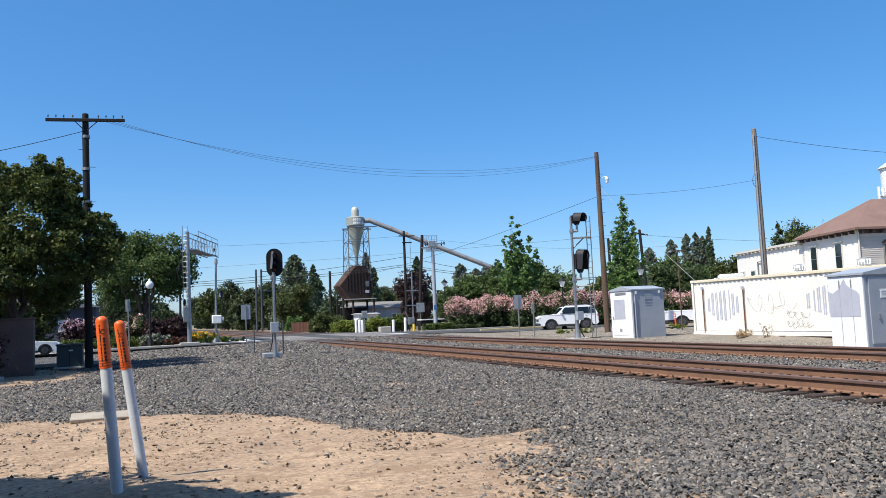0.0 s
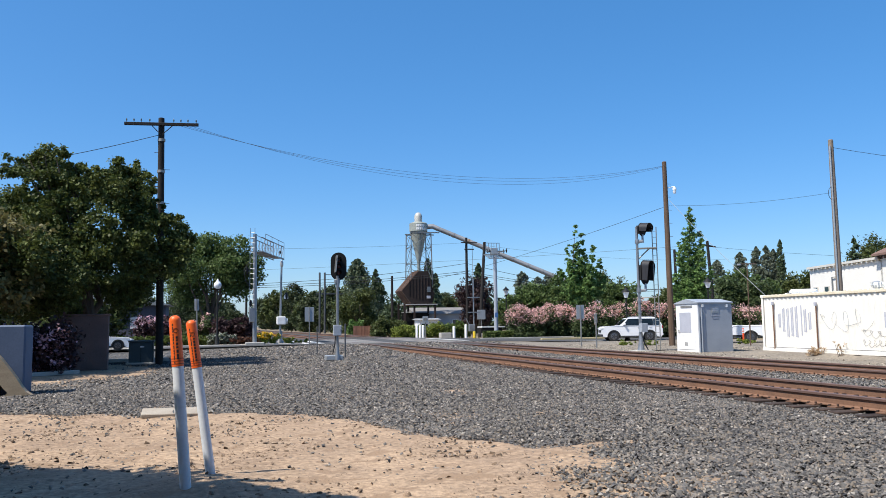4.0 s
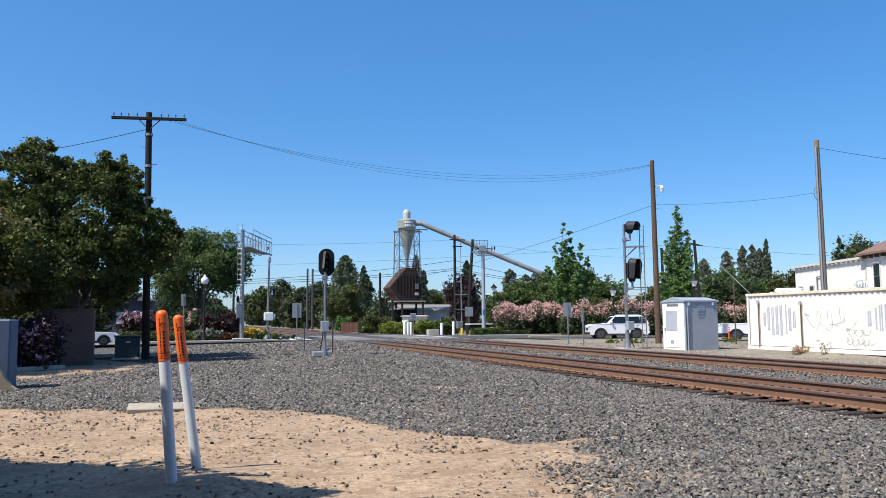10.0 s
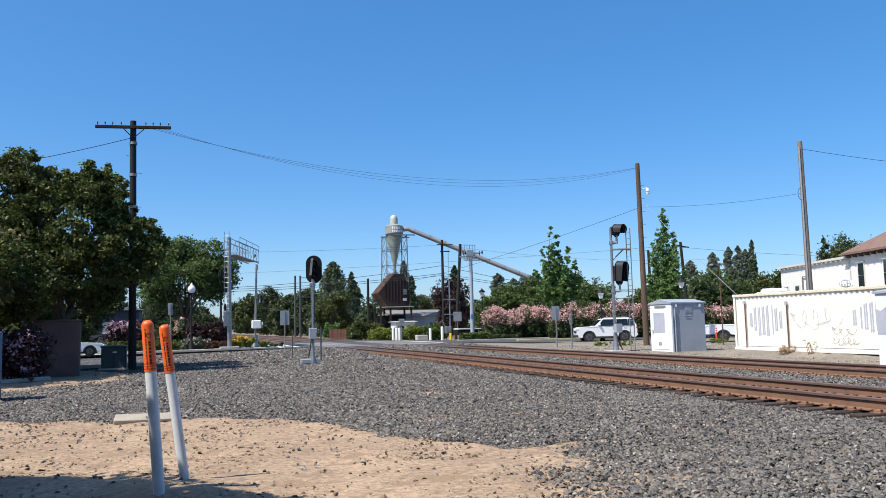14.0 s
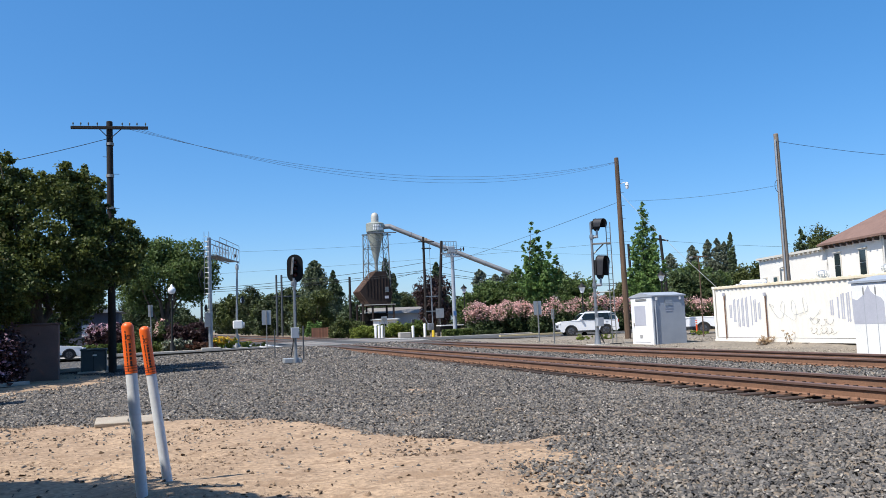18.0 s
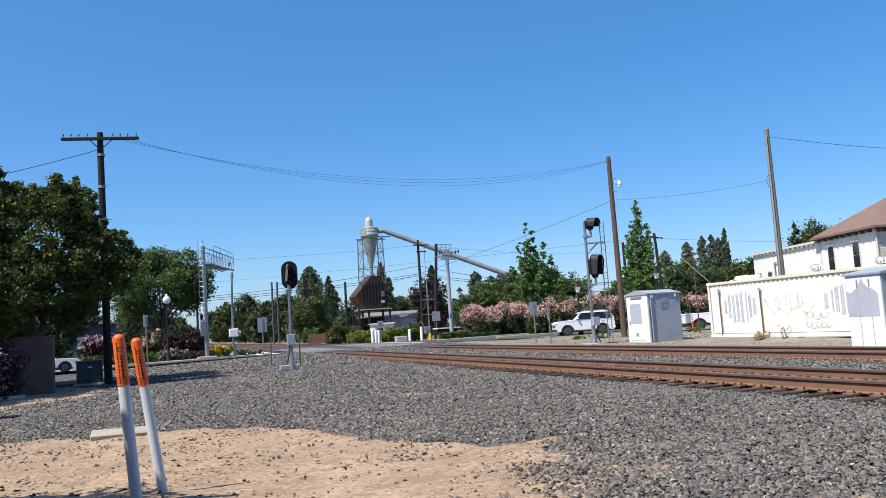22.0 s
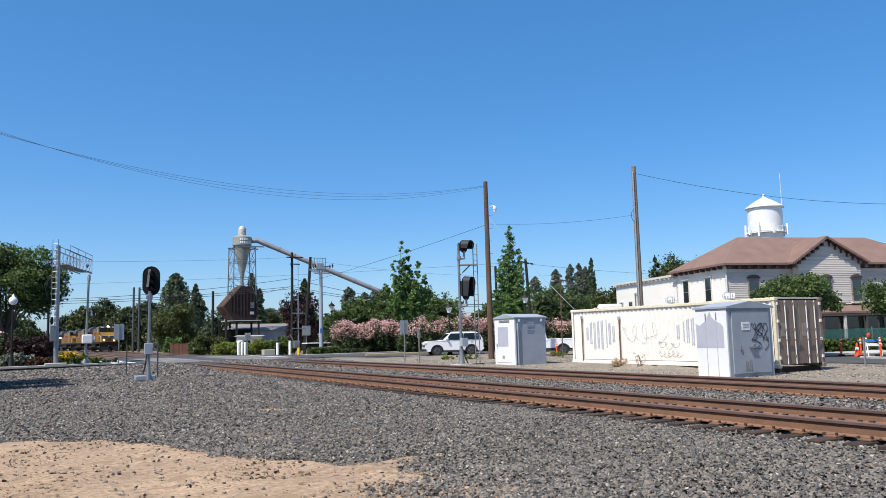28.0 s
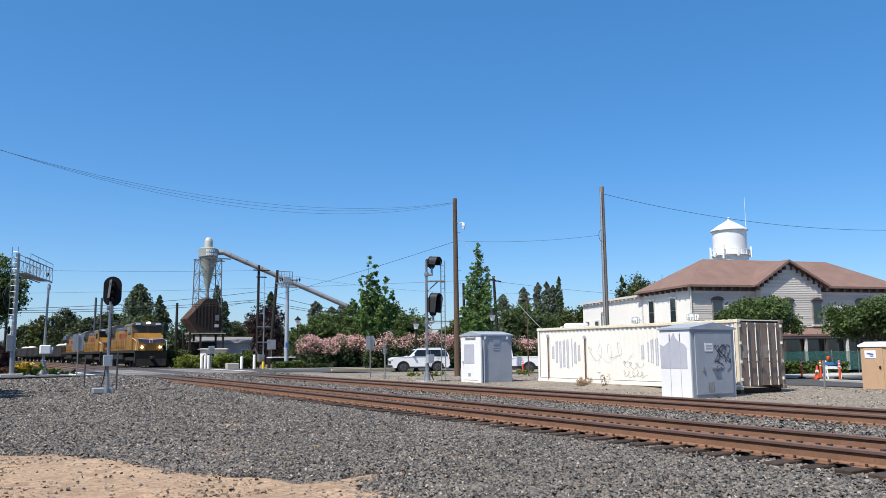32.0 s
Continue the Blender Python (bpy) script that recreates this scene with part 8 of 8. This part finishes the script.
def wheel(parent, x, y, r, w=0.23):
    t = part("wheel", Shape().cyl((x, y - w / 2, r), (x, y + w / 2, r), r, n=22), M_TYRE, parent, "black tyre")
    o = -1 if y < 0 else 1
    part("rim", Shape().lathe([(r * 0.62, 0), (r * 0.62, 0.02), (r * 0.5, 0.03), (r * 0.2, 0.015)], (x, y + o * (w / 2 - 0.005), r), 16, (-90 * o, 0, 0)), M_RIM, t, "alloy rim")
    for k in range(5):
        a = k * 2 * math.pi / 5
        part("spoke", Shape().box((x + r * 0.32 * math.cos(a), y + o * (w / 2 + 0.02), r + r * 0.32 * math.sin(a)), (r * 0.5, 0.02, r * 0.12), (0, -math.degrees(a), 0)), M_TRIM_BLACK, t, smooth=0)
    return t


def flat_prism(profile, hw, m=None):
    """A body from its side outline (x, z); its half-width follows hw(x, z)."""
    s = Shape()
    n = len(profile)
    pts = [(x, -hw(x, z), z) for x, z in profile] + [(x, hw(x, z), z) for x, z in profile]
    s.add(pts, [(i, (i + 1) % n, n + (i + 1) % n, n + i)[::-1] for i in range(n)] + [tuple(range(n)), tuple(range(n, 2 * n))[::-1]])
    return s


def car(m, label, name, L, W, H, belt, clear, bonnet_z, bonnet_x, ws_x, roof0, roof1, rear_x, wheels, r, pickup=False, category="car"):
    """A parked car facing -x in its own space. All lengths along x are from the front bumper."""
    t = thing(name, m, label, category, "parked vehicles")

    def hw(x, z):
        f = 1 - 0.16 * max(0, 1 - x / 0.5) ** 2 - 0.08 * max(0, (x - L + 0.4) / 0.4) ** 2
        g = 1 - 0.17 * max(0, (z - belt) / (H - belt)) if z > belt else 1 - 0.05 * max(0, (clear + 0.25 - z) / 0.25)
        return W / 2 * f * g

    tail = belt if not pickup else belt + 0.02
    low = [(0.04, clear + 0.08), (0.0, clear + 0.35), (0.05, bonnet_z - 0.12), (0.25, bonnet_z), (bonnet_x, belt - 0.01), (L - 0.1, tail), (L, tail - 0.15), (L - 0.02, clear + 0.15), (L - 0.15, clear)]
    for wx in sorted(wheels, reverse=True):
        low += [(wx + r * 1.18 * math.cos(a), r * 0.95 + r * 1.18 * math.sin(a)) for a in [i * math.pi / 8 for i in range(9)] if r * 0.95 + r * 1.18 * math.sin(a) > clear]
    low += [(0.3, clear)]
    part("body", flat_prism(low, hw), M_CARWHITE, t, "white painted body", smooth=25)
    up = [(bonnet_x, belt - 0.03), (ws_x, H - 0.1), (roof0, H), (roof1, H), (rear_x, H - 0.14), (rear_x + (0.28 if not pickup else 0.08), belt - 0.03)]
    part("cabin", flat_prism(up, hw), M_CARWHITE, t, "white roof and pillars", smooth=25)
    top, bot = H - 0.11, belt + 0.02
    gl = lambda z: (z - belt) / (H - belt)
    pillars = [ws_x + 0.05, (ws_x + rear_x) / 2 - (0.1 if not pickup else -9), rear_x - 0.42, rear_x + 0.02] if not pickup else [ws_x + 0.05, (ws_x + rear_x) / 2, rear_x - 0.1]
    for s in (-1, 1):
        for k in range(len(pillars) - 1):
            x0, x1 = pillars[k] + 0.015, pillars[k + 1] - 0.015
            x0b = x0 - (0.42 if k == 0 else 0)
            x1b = x1 + (0.12 if k == len(pillars) - 2 else 0)
            q = [(x0b, bot), (x1b, bot), (x1, top), (x0, top)]
            v = [(x, s * (hw(x, z) + 0.006), z) for x, z in q]
            part("side_window", Shape().add(v + [(x, y - s * 0.02, z) for x, y, z in v], [(0, 1, 2, 3), (3, 2, 1, 0), (4, 5, 6, 7), (0, 4, 5, 1), (1, 5, 6, 2), (2, 6, 7, 3), (3, 7, 4, 0)]), M_GLASS_DARK, t, "dark side window", smooth=0)
        part("mirror", Shape().box((ws_x - 0.25, s * (W / 2 + 0.1), belt + 0.12), (0.14, 0.22, 0.16), ch=0.03), M_CARWHITE, t)
        part("door_seam", Shape().box(((ws_x + rear_x) / 2 - 0.1, s * (W / 2 + 0.001), (belt + clear) / 2 + 0.1), (0.015, 0.01, (belt - clear) * 0.7)), M_TRIM_BLACK, t, smooth=0)
        for k in (0.35, 0.72):
            part("door_handle", Shape().box((ws_x + (rear_x - ws_x) * k, s * (W / 2 + 0.01), belt - 0.1), (0.18, 0.04, 0.035)), M_CARWHITE, t, smooth=0)
        part("head_lamp", Shape().box((0.12, s * W * 0.36, bonnet_z - 0.16), (0.26, 0.34, 0.15), (0, 0, -s * 18), ch=0.03), M_HEADL, t, "clear headlight")
        part("tail_lamp", Shape().box((L - 0.06, s * W * 0.43, belt - 0.12), (0.16, 0.16, 0.24), ch=0.03), M_TAIL, t, "red tail light")
        part("sill", Shape().box(((wheels[0] + wheels[1]) / 2, s * (W / 2 - 0.02), clear + 0.05), (wheels[1] - wheels[0] - 2.4 * r, 0.06, 0.12), ch=0.01), M_TRIM_BLACK, t, "black sill trim")
        for wx in wheels:
            wheel(t, wx, s * (W / 2 - 0.14), r)
            arch = [(wx + r * 1.2 * math.cos(a), r * 0.95 + r * 1.2 * math.sin(a)) for a in [i * math.pi / 10 for i in range(11)]]
            part("wheel_arch", Shape().tube([(x, s * (W / 2 - 0.005), z) for x, z in arch], 0.025, 5), M_TRIM_BLACK, t)
    wsx = [(bonnet_x + 0.06, belt + 0.03), (ws_x - 0.03, H - 0.13)]
    v = [(x - 0.012, s * hw(x, z) * 0.9, z) for x, z in wsx for s in (-1, 1)]
    part("windscreen", Shape().add(v, [(0, 1, 3, 2), (2, 3, 1, 0)]), M_GLASS_DARK, t, "dark windscreen", smooth=0)
    rx = [(rear_x + 0.27 if not pickup else rear_x + 0.09, belt + 0.1), (rear_x + 0.03, H - 0.2)]
    v = [(x + 0.012, s * hw(x, z) * 0.85, z) for x, z in rx for s in (-1, 1)]
    part("rear_window", Shape().add(v, [(0, 1, 3, 2), (2, 3, 1, 0)]), M_GLASS_DARK, t, "dark rear window", smooth=0)
    part("grille", Shape().box((0.015, 0, clear + 0.45), (0.06, W * 0.5, 0.2), ch=0.02), M_TRIM_BLACK, t, "black grille")
    part("bumper", Shape().box((0.03, 0, clear + 0.16), (0.16, W * 0.9, 0.16), ch=0.05), M_TRIM_BLACK, t)
    part("bumper", Shape().box((L - 0.03, 0, clear + 0.2), (0.16, W * 0.92, 0.2), ch=0.05), M_CARWHITE if not pickup else M_SILVER, t)
    part("underbody", Shape().box((L / 2, 0, clear + 0.08), (L - 0.9, W * 0.7, 0.16)), M_TRIM_BLACK, t, smooth=0)
    if pickup:
        part("cargo_bed", Shape().box(((rear_x + L) / 2 + 0.1, 0, belt + 0.012), (L - rear_x - 0.5, W - 0.35, 0.02)), M_TRIM_BLACK, t, "dark open cargo bed", smooth=0)
        part("bed_rail", Shape().box(((rear_x + L) / 2 + 0.1, -W / 2 + 0.08, belt + 0.04), (L - rear_x - 0.3, 0.1, 0.07), ch=0.015), M_CARWHITE, t)
        part("bed_rail", Shape().box(((rear_x + L) / 2 + 0.1, W / 2 - 0.08, belt + 0.04), (L - rear_x - 0.3, 0.1, 0.07), ch=0.015), M_CARWHITE, t)
    else:
        for s in (-1, 1):
            part("roof_rail", Shape().cyl((roof0 + 0.1, s * W * 0.36, H + 0.04), (roof1 - 0.1, s * W * 0.36, H + 0.04), 0.025, n=6), M_SILVER, t)
    return t


def parked(cx, cy, z, heading, L):
    """A pose for a car whose middle is at (cx, cy); heading: where its nose points, degrees from +X."""
    a = radians(heading)
    return pose(cx + math.cos(a) * L / 2, cy + math.sin(a) * L / 2, z, 0, 0, heading + 180)


car(parked(30.8, 54.35, 0.06, 162.5, 4.5), "white five-door off-road car parked by the street", "suv_car", 4.6, 1.9, 1.82, 1.2, 0.33, 1.14, 1.3, 1.95, 2.3, 4.0, 4.3, (0.9, 3.6), 0.4)
car(parked(32.2, 44.6, 0.1, 150, 5.4), "old white pickup truck with an open bed", "pickup_truck", 5.4, 1.95, 1.75, 1.05, 0.38, 1.0, 1.5, 2.0, 2.3, 2.9, 3.05, (0.85, 4.2), 0.37, pickup=True, category="pickup")
car(parked(-7.0, 54.6, 0.22, 3, 4.5), "low white saloon car parked behind the wall", "saloon_car", 4.5, 1.75, 1.35, 0.85, 0.18, 0.78, 1.25, 2.0, 2.3, 3.2, 3.6, (0.85, 3.45), 0.31)

rv = thing("camper_van", pose(35.6, 41.3, 0.1, 0, 0, -38), "tall white camper with dark windows behind the container", "camper")
part("body", Shape().box((0, 0, 1.75), (2.3, 2.0, 2.7), ch=0.2), M_CARWHITE, rv)
part("roof_pod", Shape().box((0.1, 0, 3.2), (1.6, 1.4, 0.26), ch=0.1), M_CARWHITE, rv)
for x in (-0.75, -0.2, 0.6):
    part("window", Shape().box((x, -1.0, 2.9), (0.3 if x < 0.5 else 0.85, 0.05, 0.34)), M_GLASS_DARK, rv, smooth=0)
for x in (-0.8, 0.8):
    for s in (-1, 1):
        wheel(rv, x, s * 0.95, 0.36)


# ---- the train ----
M_YEL = mat("yellow_engine_paint", (0.29, 0.14, 0.014), (0.2, 0.098, 0.013), scale=0.6, rough=0.45, fine=0.05, spots=(0.2, 0.13, 0.06), spot_scale=0.9, spot_at=0.62)
M_ENG_GREY = mat("grey_engine_paint", (0.1, 0.103, 0.107), (0.07, 0.072, 0.076), scale=0.8, rough=0.6, fine=0.1)
M_GRIME = mat("grimy_running_gear", (0.022, 0.021, 0.02), (0.036, 0.033, 0.03), scale=1.5, rough=0.85, fine=0.2, spec=0.15)
M_ENG_RED = mat("red_lettering", (0.27, 0.05, 0.03), rough=0.5)
M_ENG_BLUE = mat("blue_emblem", (0.05, 0.065, 0.17), rough=0.5)
M_LIGHT = mat("lit_headlight", (1, 0.9, 0.7), rough=0.3, emit=(1.0, 0.87, 0.62), power=9.0)
M_PILOT = mat("black_pilot_paint", (0.012, 0.012, 0.012), (0.02, 0.019, 0.018), scale=1.5, rough=0.85, fine=0.1, spec=0.1)
M_GONDOLA = mat("dark_wagon_paint", (0.03, 0.028, 0.03), (0.045, 0.038, 0.038), scale=0.8, rough=0.8, fine=0.15)
M_LOAD = mat("white_wagon_cover", (0.72, 0.72, 0.7), (0.6, 0.6, 0.58), scale=0.6, rough=0.8)


def locomotive(name, label):
    """A six-axle road engine, its nose at y = 0 and its rail level at z = 0, facing -y."""
    t = thing(name, Matrix(), label, "locomotive", "locomotives")
    part("underframe", Shape().box((0, 11.3, 1.55), (3.0, 20.4, 0.28), ch=0.03), M_GRIME, t, "grimy underframe")
    nose = Shape()
    ns = [(0.95, 1.65), (0.85, 2.75), (1.15, 3.05), (2.75, 3.42), (2.75, 1.65)]

    def hwn(y, z):
        return 1.36 - 0.22 * max(0, (1.4 - y) / 0.5) - 0.08 * max(0, (z - 2.6) / 0.8)
    n = len(ns)
    nose.add([(-hwn(y, z), y, z) for y, z in ns] + [(hwn(y, z), y, z) for y, z in ns],
             [(i, (i + 1) % n, n + (i + 1) % n, n + i) for i in range(n)] + [tuple(range(n))[::-1], tuple(range(n, 2 * n))])
    ns_ = part("nose", nose, M_YEL, t, "yellow sloped nose", smooth=20)
    for s in (-1, 1):
        # plain winged emblem in blue with a white rib
        w = Shape()
        for k in range(5):
            w.box((s * (0.3 + 0.2 * k), 0.875, 2.56 + 0.035 * k), (0.2, 0.05, 0.46 - 0.06 * k), (0, -s * 4 * k, 0))
        part("emblem_wing", w, M_ENG_BLUE, ns_, "blue wing emblem", smooth=0)
        part("emblem_rib", Shape().box((s * 0.68, 0.85, 2.78), (0.95, 0.03, 0.06), (0, -s * 4, 0)), M_WHITE, ns_, smooth=0)
    part("emblem_shield", Shape().box((0, 0.865, 2.6), (0.32, 0.03, 0.4), ch=0.01), M_WHITE, ns_, "pale shield emblem")
    part("emblem_centre", Shape().box((0, 0.845, 2.54), (0.24, 0.02, 0.24)), M_ENG_RED, ns_, smooth=0)
    part("nose_door", Shape().box((-0.75, 0.9, 2.0), (0.5, 0.03, 0.7)), M_YEL, ns_, smooth=0)
    cab = part("cab", Shape().box((0, 4.05, 2.92), (3.05, 2.7, 2.54), ch=0.06), M_YEL, t, "yellow crew cab")
    part("cab_roof", Shape().prism([(-1.56, 4.14), (1.56, 4.14), (1.48, 4.3), (0.95, 4.5), (-0.95, 4.5), (-1.48, 4.3)], 2.55, 5.5), M_ENG_GREY, cab, "dark grey cab roof", smooth=0)
    for s in (-1, 1):
        part("windscreen", Shape().box((s * 0.72, 2.67, 3.82), (1.34, 0.06, 0.74), (6, 0, 0), ch=0.01), M_GLASS_DARK, cab, "dark windscreen", smooth=0)
        part("side_window", Shape().box((s * 1.53, 3.9, 3.6), (0.04, 1.5, 0.65)), M_GLASS_DARK, cab, "dark cab side window", smooth=0)
        part("number_board", Shape().box((s * 0.95, 2.52, 4.3), (0.45, 0.06, 0.16)), M_WHITE, cab, "plain pale number board", smooth=0)
        part("ditch_light", Shape().lathe([(0.11, 0), (0.09, 0.05)], (s * 0.85, 0.72, 1.98), 14, (90, 0, 0)), M_LIGHT, t, "lit headlight")
        part("step_well", Shape().box((s * 1.3, 0.8, 1.0), (0.4, 0.6, 1.1)), M_GRIME, t, smooth=0)
        hr_ = Shape().tube([(s * 1.45, 0.5, 1.7), (s * 1.42, 0.55, 2.6), (s * 1.42, 2.7, 2.9)], 0.025, 5)
        part("handrail", hr_, M_WHITE, t, "pale handrail")
        part("walkway_rail", Shape().tube([(s * 1.48, 5.6, 2.75), (s * 1.48, 21.0, 2.75)], 0.025, 5), M_YEL, t, "long handrail")
        for k in range(11):
            part("stanchion", Shape().cyl((s * 1.48, 5.8 + k * 1.5, 1.65), (s * 1.48, 5.8 + k * 1.5, 2.75), 0.022, n=5), M_YEL, t)
        for k in range(9):
            part("hood_door", Shape().box((s * 1.04, 6.2 + k * 1.05, 2.75), (0.03, 0.92, 1.6)), M_YEL, t, smooth=0)
        for k in range(12):
            part("lettering_bar", Shape().box((s * 1.065, 6.0 + k * 0.62, 3.25), (0.02, 0.36, 0.5)), M_ENG_RED, t, "plain red lettering bar", smooth=0)
    part("top_headlight", Shape().box((0, 2.5, 4.42), (0.36, 0.12, 0.16), ch=0.04), M_LIGHT, t, "lit double headlight")
    part("hood", Shape().box((0, 12.4, 2.75), (2.05, 14.2, 2.2), ch=0.08), M_YEL, t, "long yellow engine hood")
    part("hood_top", Shape().box((0, 12.4, 4.0), (1.95, 14.2, 0.4), ch=0.08), M_ENG_GREY, t, "dark hood roof")
    part("dynamic_brake", Shape().box((0, 7.2, 4.05), (2.6, 2.6, 0.75), ch=0.15), M_ENG_GREY, t)
    part("radiator", Shape().prism([(-1.0, 3.2), (1.0, 3.2), (1.5, 3.75), (1.5, 4.3), (0.9, 4.6), (-0.9, 4.6), (-1.5, 4.3), (-1.5, 3.75)], 15.6, 19.6), M_ENG_GREY, t, "flared radiator housing", smooth=0)
    for y in (9.5, 11.0, 13.2):
        part("fan", Shape().lathe([(0.6, 4.25), (0.6, 4.42), (0.2, 4.45)], (0, y, 0), 18), M_GRIME, t)
    part("exhaust", Shape().box((0, 12.1, 4.4), (0.5, 0.9, 0.3), ch=0.03), M_GRIME, t)
    part("fuel_tank", Shape().prism([(-0.7, 0.4), (0.7, 0.4), (1.4, 0.8), (1.4, 1.42), (-1.4, 1.42), (-1.4, 0.8)], 8.0, 14.6), M_GRIME, t, "grimy fuel tank", smooth=0)
    plow = Shape().prism([(-1.45, 0.2), (1.45, 0.2), (1.5, 1.0), (1.5, 1.65), (-1.5, 1.65), (-1.5, 1.0)], 0.45, 0.62)
    part("pilot", plow, M_PILOT, t, "black pilot plate", smooth=0)
    part("snow_plow", Shape().prism([(0.62, 0.15), (0.1, 0.18), (0.4, 0.85), (0.62, 0.9)], -1.35, 1.35, "x"), M_PILOT, t, "black plow blade", smooth=0)
    part("coupler", Shape().box((0, 0.0, 0.95), (0.3, 1.0, 0.32), ch=0.04), M_GRIME, t)
    for y0 in (2.6, 14.6):
        tk = part("truck", Shape().box((-1.12, y0 + 2.5, 0.85), (0.2, 4.6, 0.4), ch=0.04).box((1.12, y0 + 2.5, 0.85), (0.2, 4.6, 0.4), ch=0.04).box((0, y0 + 2.5, 0.95), (2.2, 1.0, 0.3)), M_GRIME, t, "grimy wheel truck")
        for k in range(3):
            part("wheelset", Shape().cyl((-0.82, y0 + 0.75 + k * 1.75, 0.53), (-0.69, y0 + 0.75 + k * 1.75, 0.53), 0.53, n=20).cyl((0.69, y0 + 0.75 + k * 1.75, 0.53), (0.82, y0 + 0.75 + k * 1.75, 0.53), 0.53, n=20).cyl((-0.8, y0 + 0.75 + k * 1.75, 0.53), (0.8, y0 + 0.75 + k * 1.75, 0.53), 0.09, n=8), M_GRIME, tk)
    return t


def gondola(name, label, loads):
    t = thing(name, Matrix(), label, "freight wagon", "freight wagons")
    part("tub", Shape().box((0, 8, 2.0), (2.9, 15.2, 1.9), ch=0.04), M_GONDOLA, t, "dark ribbed wagon side")
    for s in (-1, 1):
        for k in range(12):
            part("rib", Shape().box((s * 1.48, 0.9 + k * 1.29, 2.0), (0.1, 0.14, 1.9)), M_GONDOLA, t, smooth=0)
    ld_ = Shape()
    for y in loads:
        ld_.lathe([(1.1, 2.9), (0.95, 3.1), (0.5, 3.3), (0.1, 3.36)], (0.15, y, 0), 12)
    if loads:
        part("load", ld_, M_LOAD, t, "white covered load")
    part("sill", Shape().box((0, 8, 1.0), (0.5, 16.4, 0.3)), M_GRIME, t, smooth=0)
    for y in (2.2, 13.8):
        tk = part("truck", Shape().box((-1.0, y, 0.5), (0.18, 2.4, 0.35), ch=0.04), M_GRIME, t)
        part("side_frame", Shape().box((1.0, y, 0.5), (0.18, 2.4, 0.35), ch=0.04), M_GRIME, tk)
        for k in (-0.9, 0.9):
            part("wheelset", Shape().cyl((-0.82, y + k, 0.46), (0.82, y + k, 0.46), 0.1, n=8).cyl((-0.82, y + k, 0.46), (-0.69, y + k, 0.46), 0.46, n=18).cyl((0.69, y + k, 0.46), (0.82, y + k, 0.46), 0.46, n=18), M_GRIME, tk)
    return t


lead = locomotive("locomotive", "yellow and grey diesel locomotive with lit headlights, leading the train")
second, third = copy_thing(lead, Matrix()), copy_thing(lead, Matrix())
tagged(second, "yellow and grey diesel locomotive coupled behind the leading one")
tagged(third, "yellow and grey diesel locomotive coupled before the wagons")
for ob in (*second.children_recursive, *third.children_recursive):
    if ob.name.startswith(("ditch_light", "top_headlight")):
        ob.data = ob.data.copy()
        ob.data.materials.clear()
        ob.data.materials.append(M_HEADL)
loaded = gondola("gondola_wagon", "dark freight wagon carrying white covered loads", (3.0, 5.2, 12.5))
empty = gondola("gondola_wagon", "dark ribbed open freight wagon", ())
wagons = [loaded, empty] + [copy_thing(loaded if k == 1 else empty, Matrix()) for k in range(8)]


def motions():
    """The train rolls towards the crossing at a steady 17.3 m/s along the far track."""
    y_end, speed = 80.8, 17.3
    train = [(lead, 0.0, 22.0), (second, 22.6, 22.0), (third, 45.2, 22.0)] + [(w, 68.0 + 17.2 * k, 16.0) for k, w in enumerate(wagons)]
    for ob, back, length in train:
        rows = []
        for t in range(33):
            y = y_end + back + speed * (32 - t)
            x, x1 = FAR_X + line_shift(y), FAR_X + line_shift(y + length)
            rows.append((float(t), pose(x, y, RAIL_TOP, 0, 0, math.degrees(math.atan2(x - x1, length)))))
        walk(ob, rows)


motions()
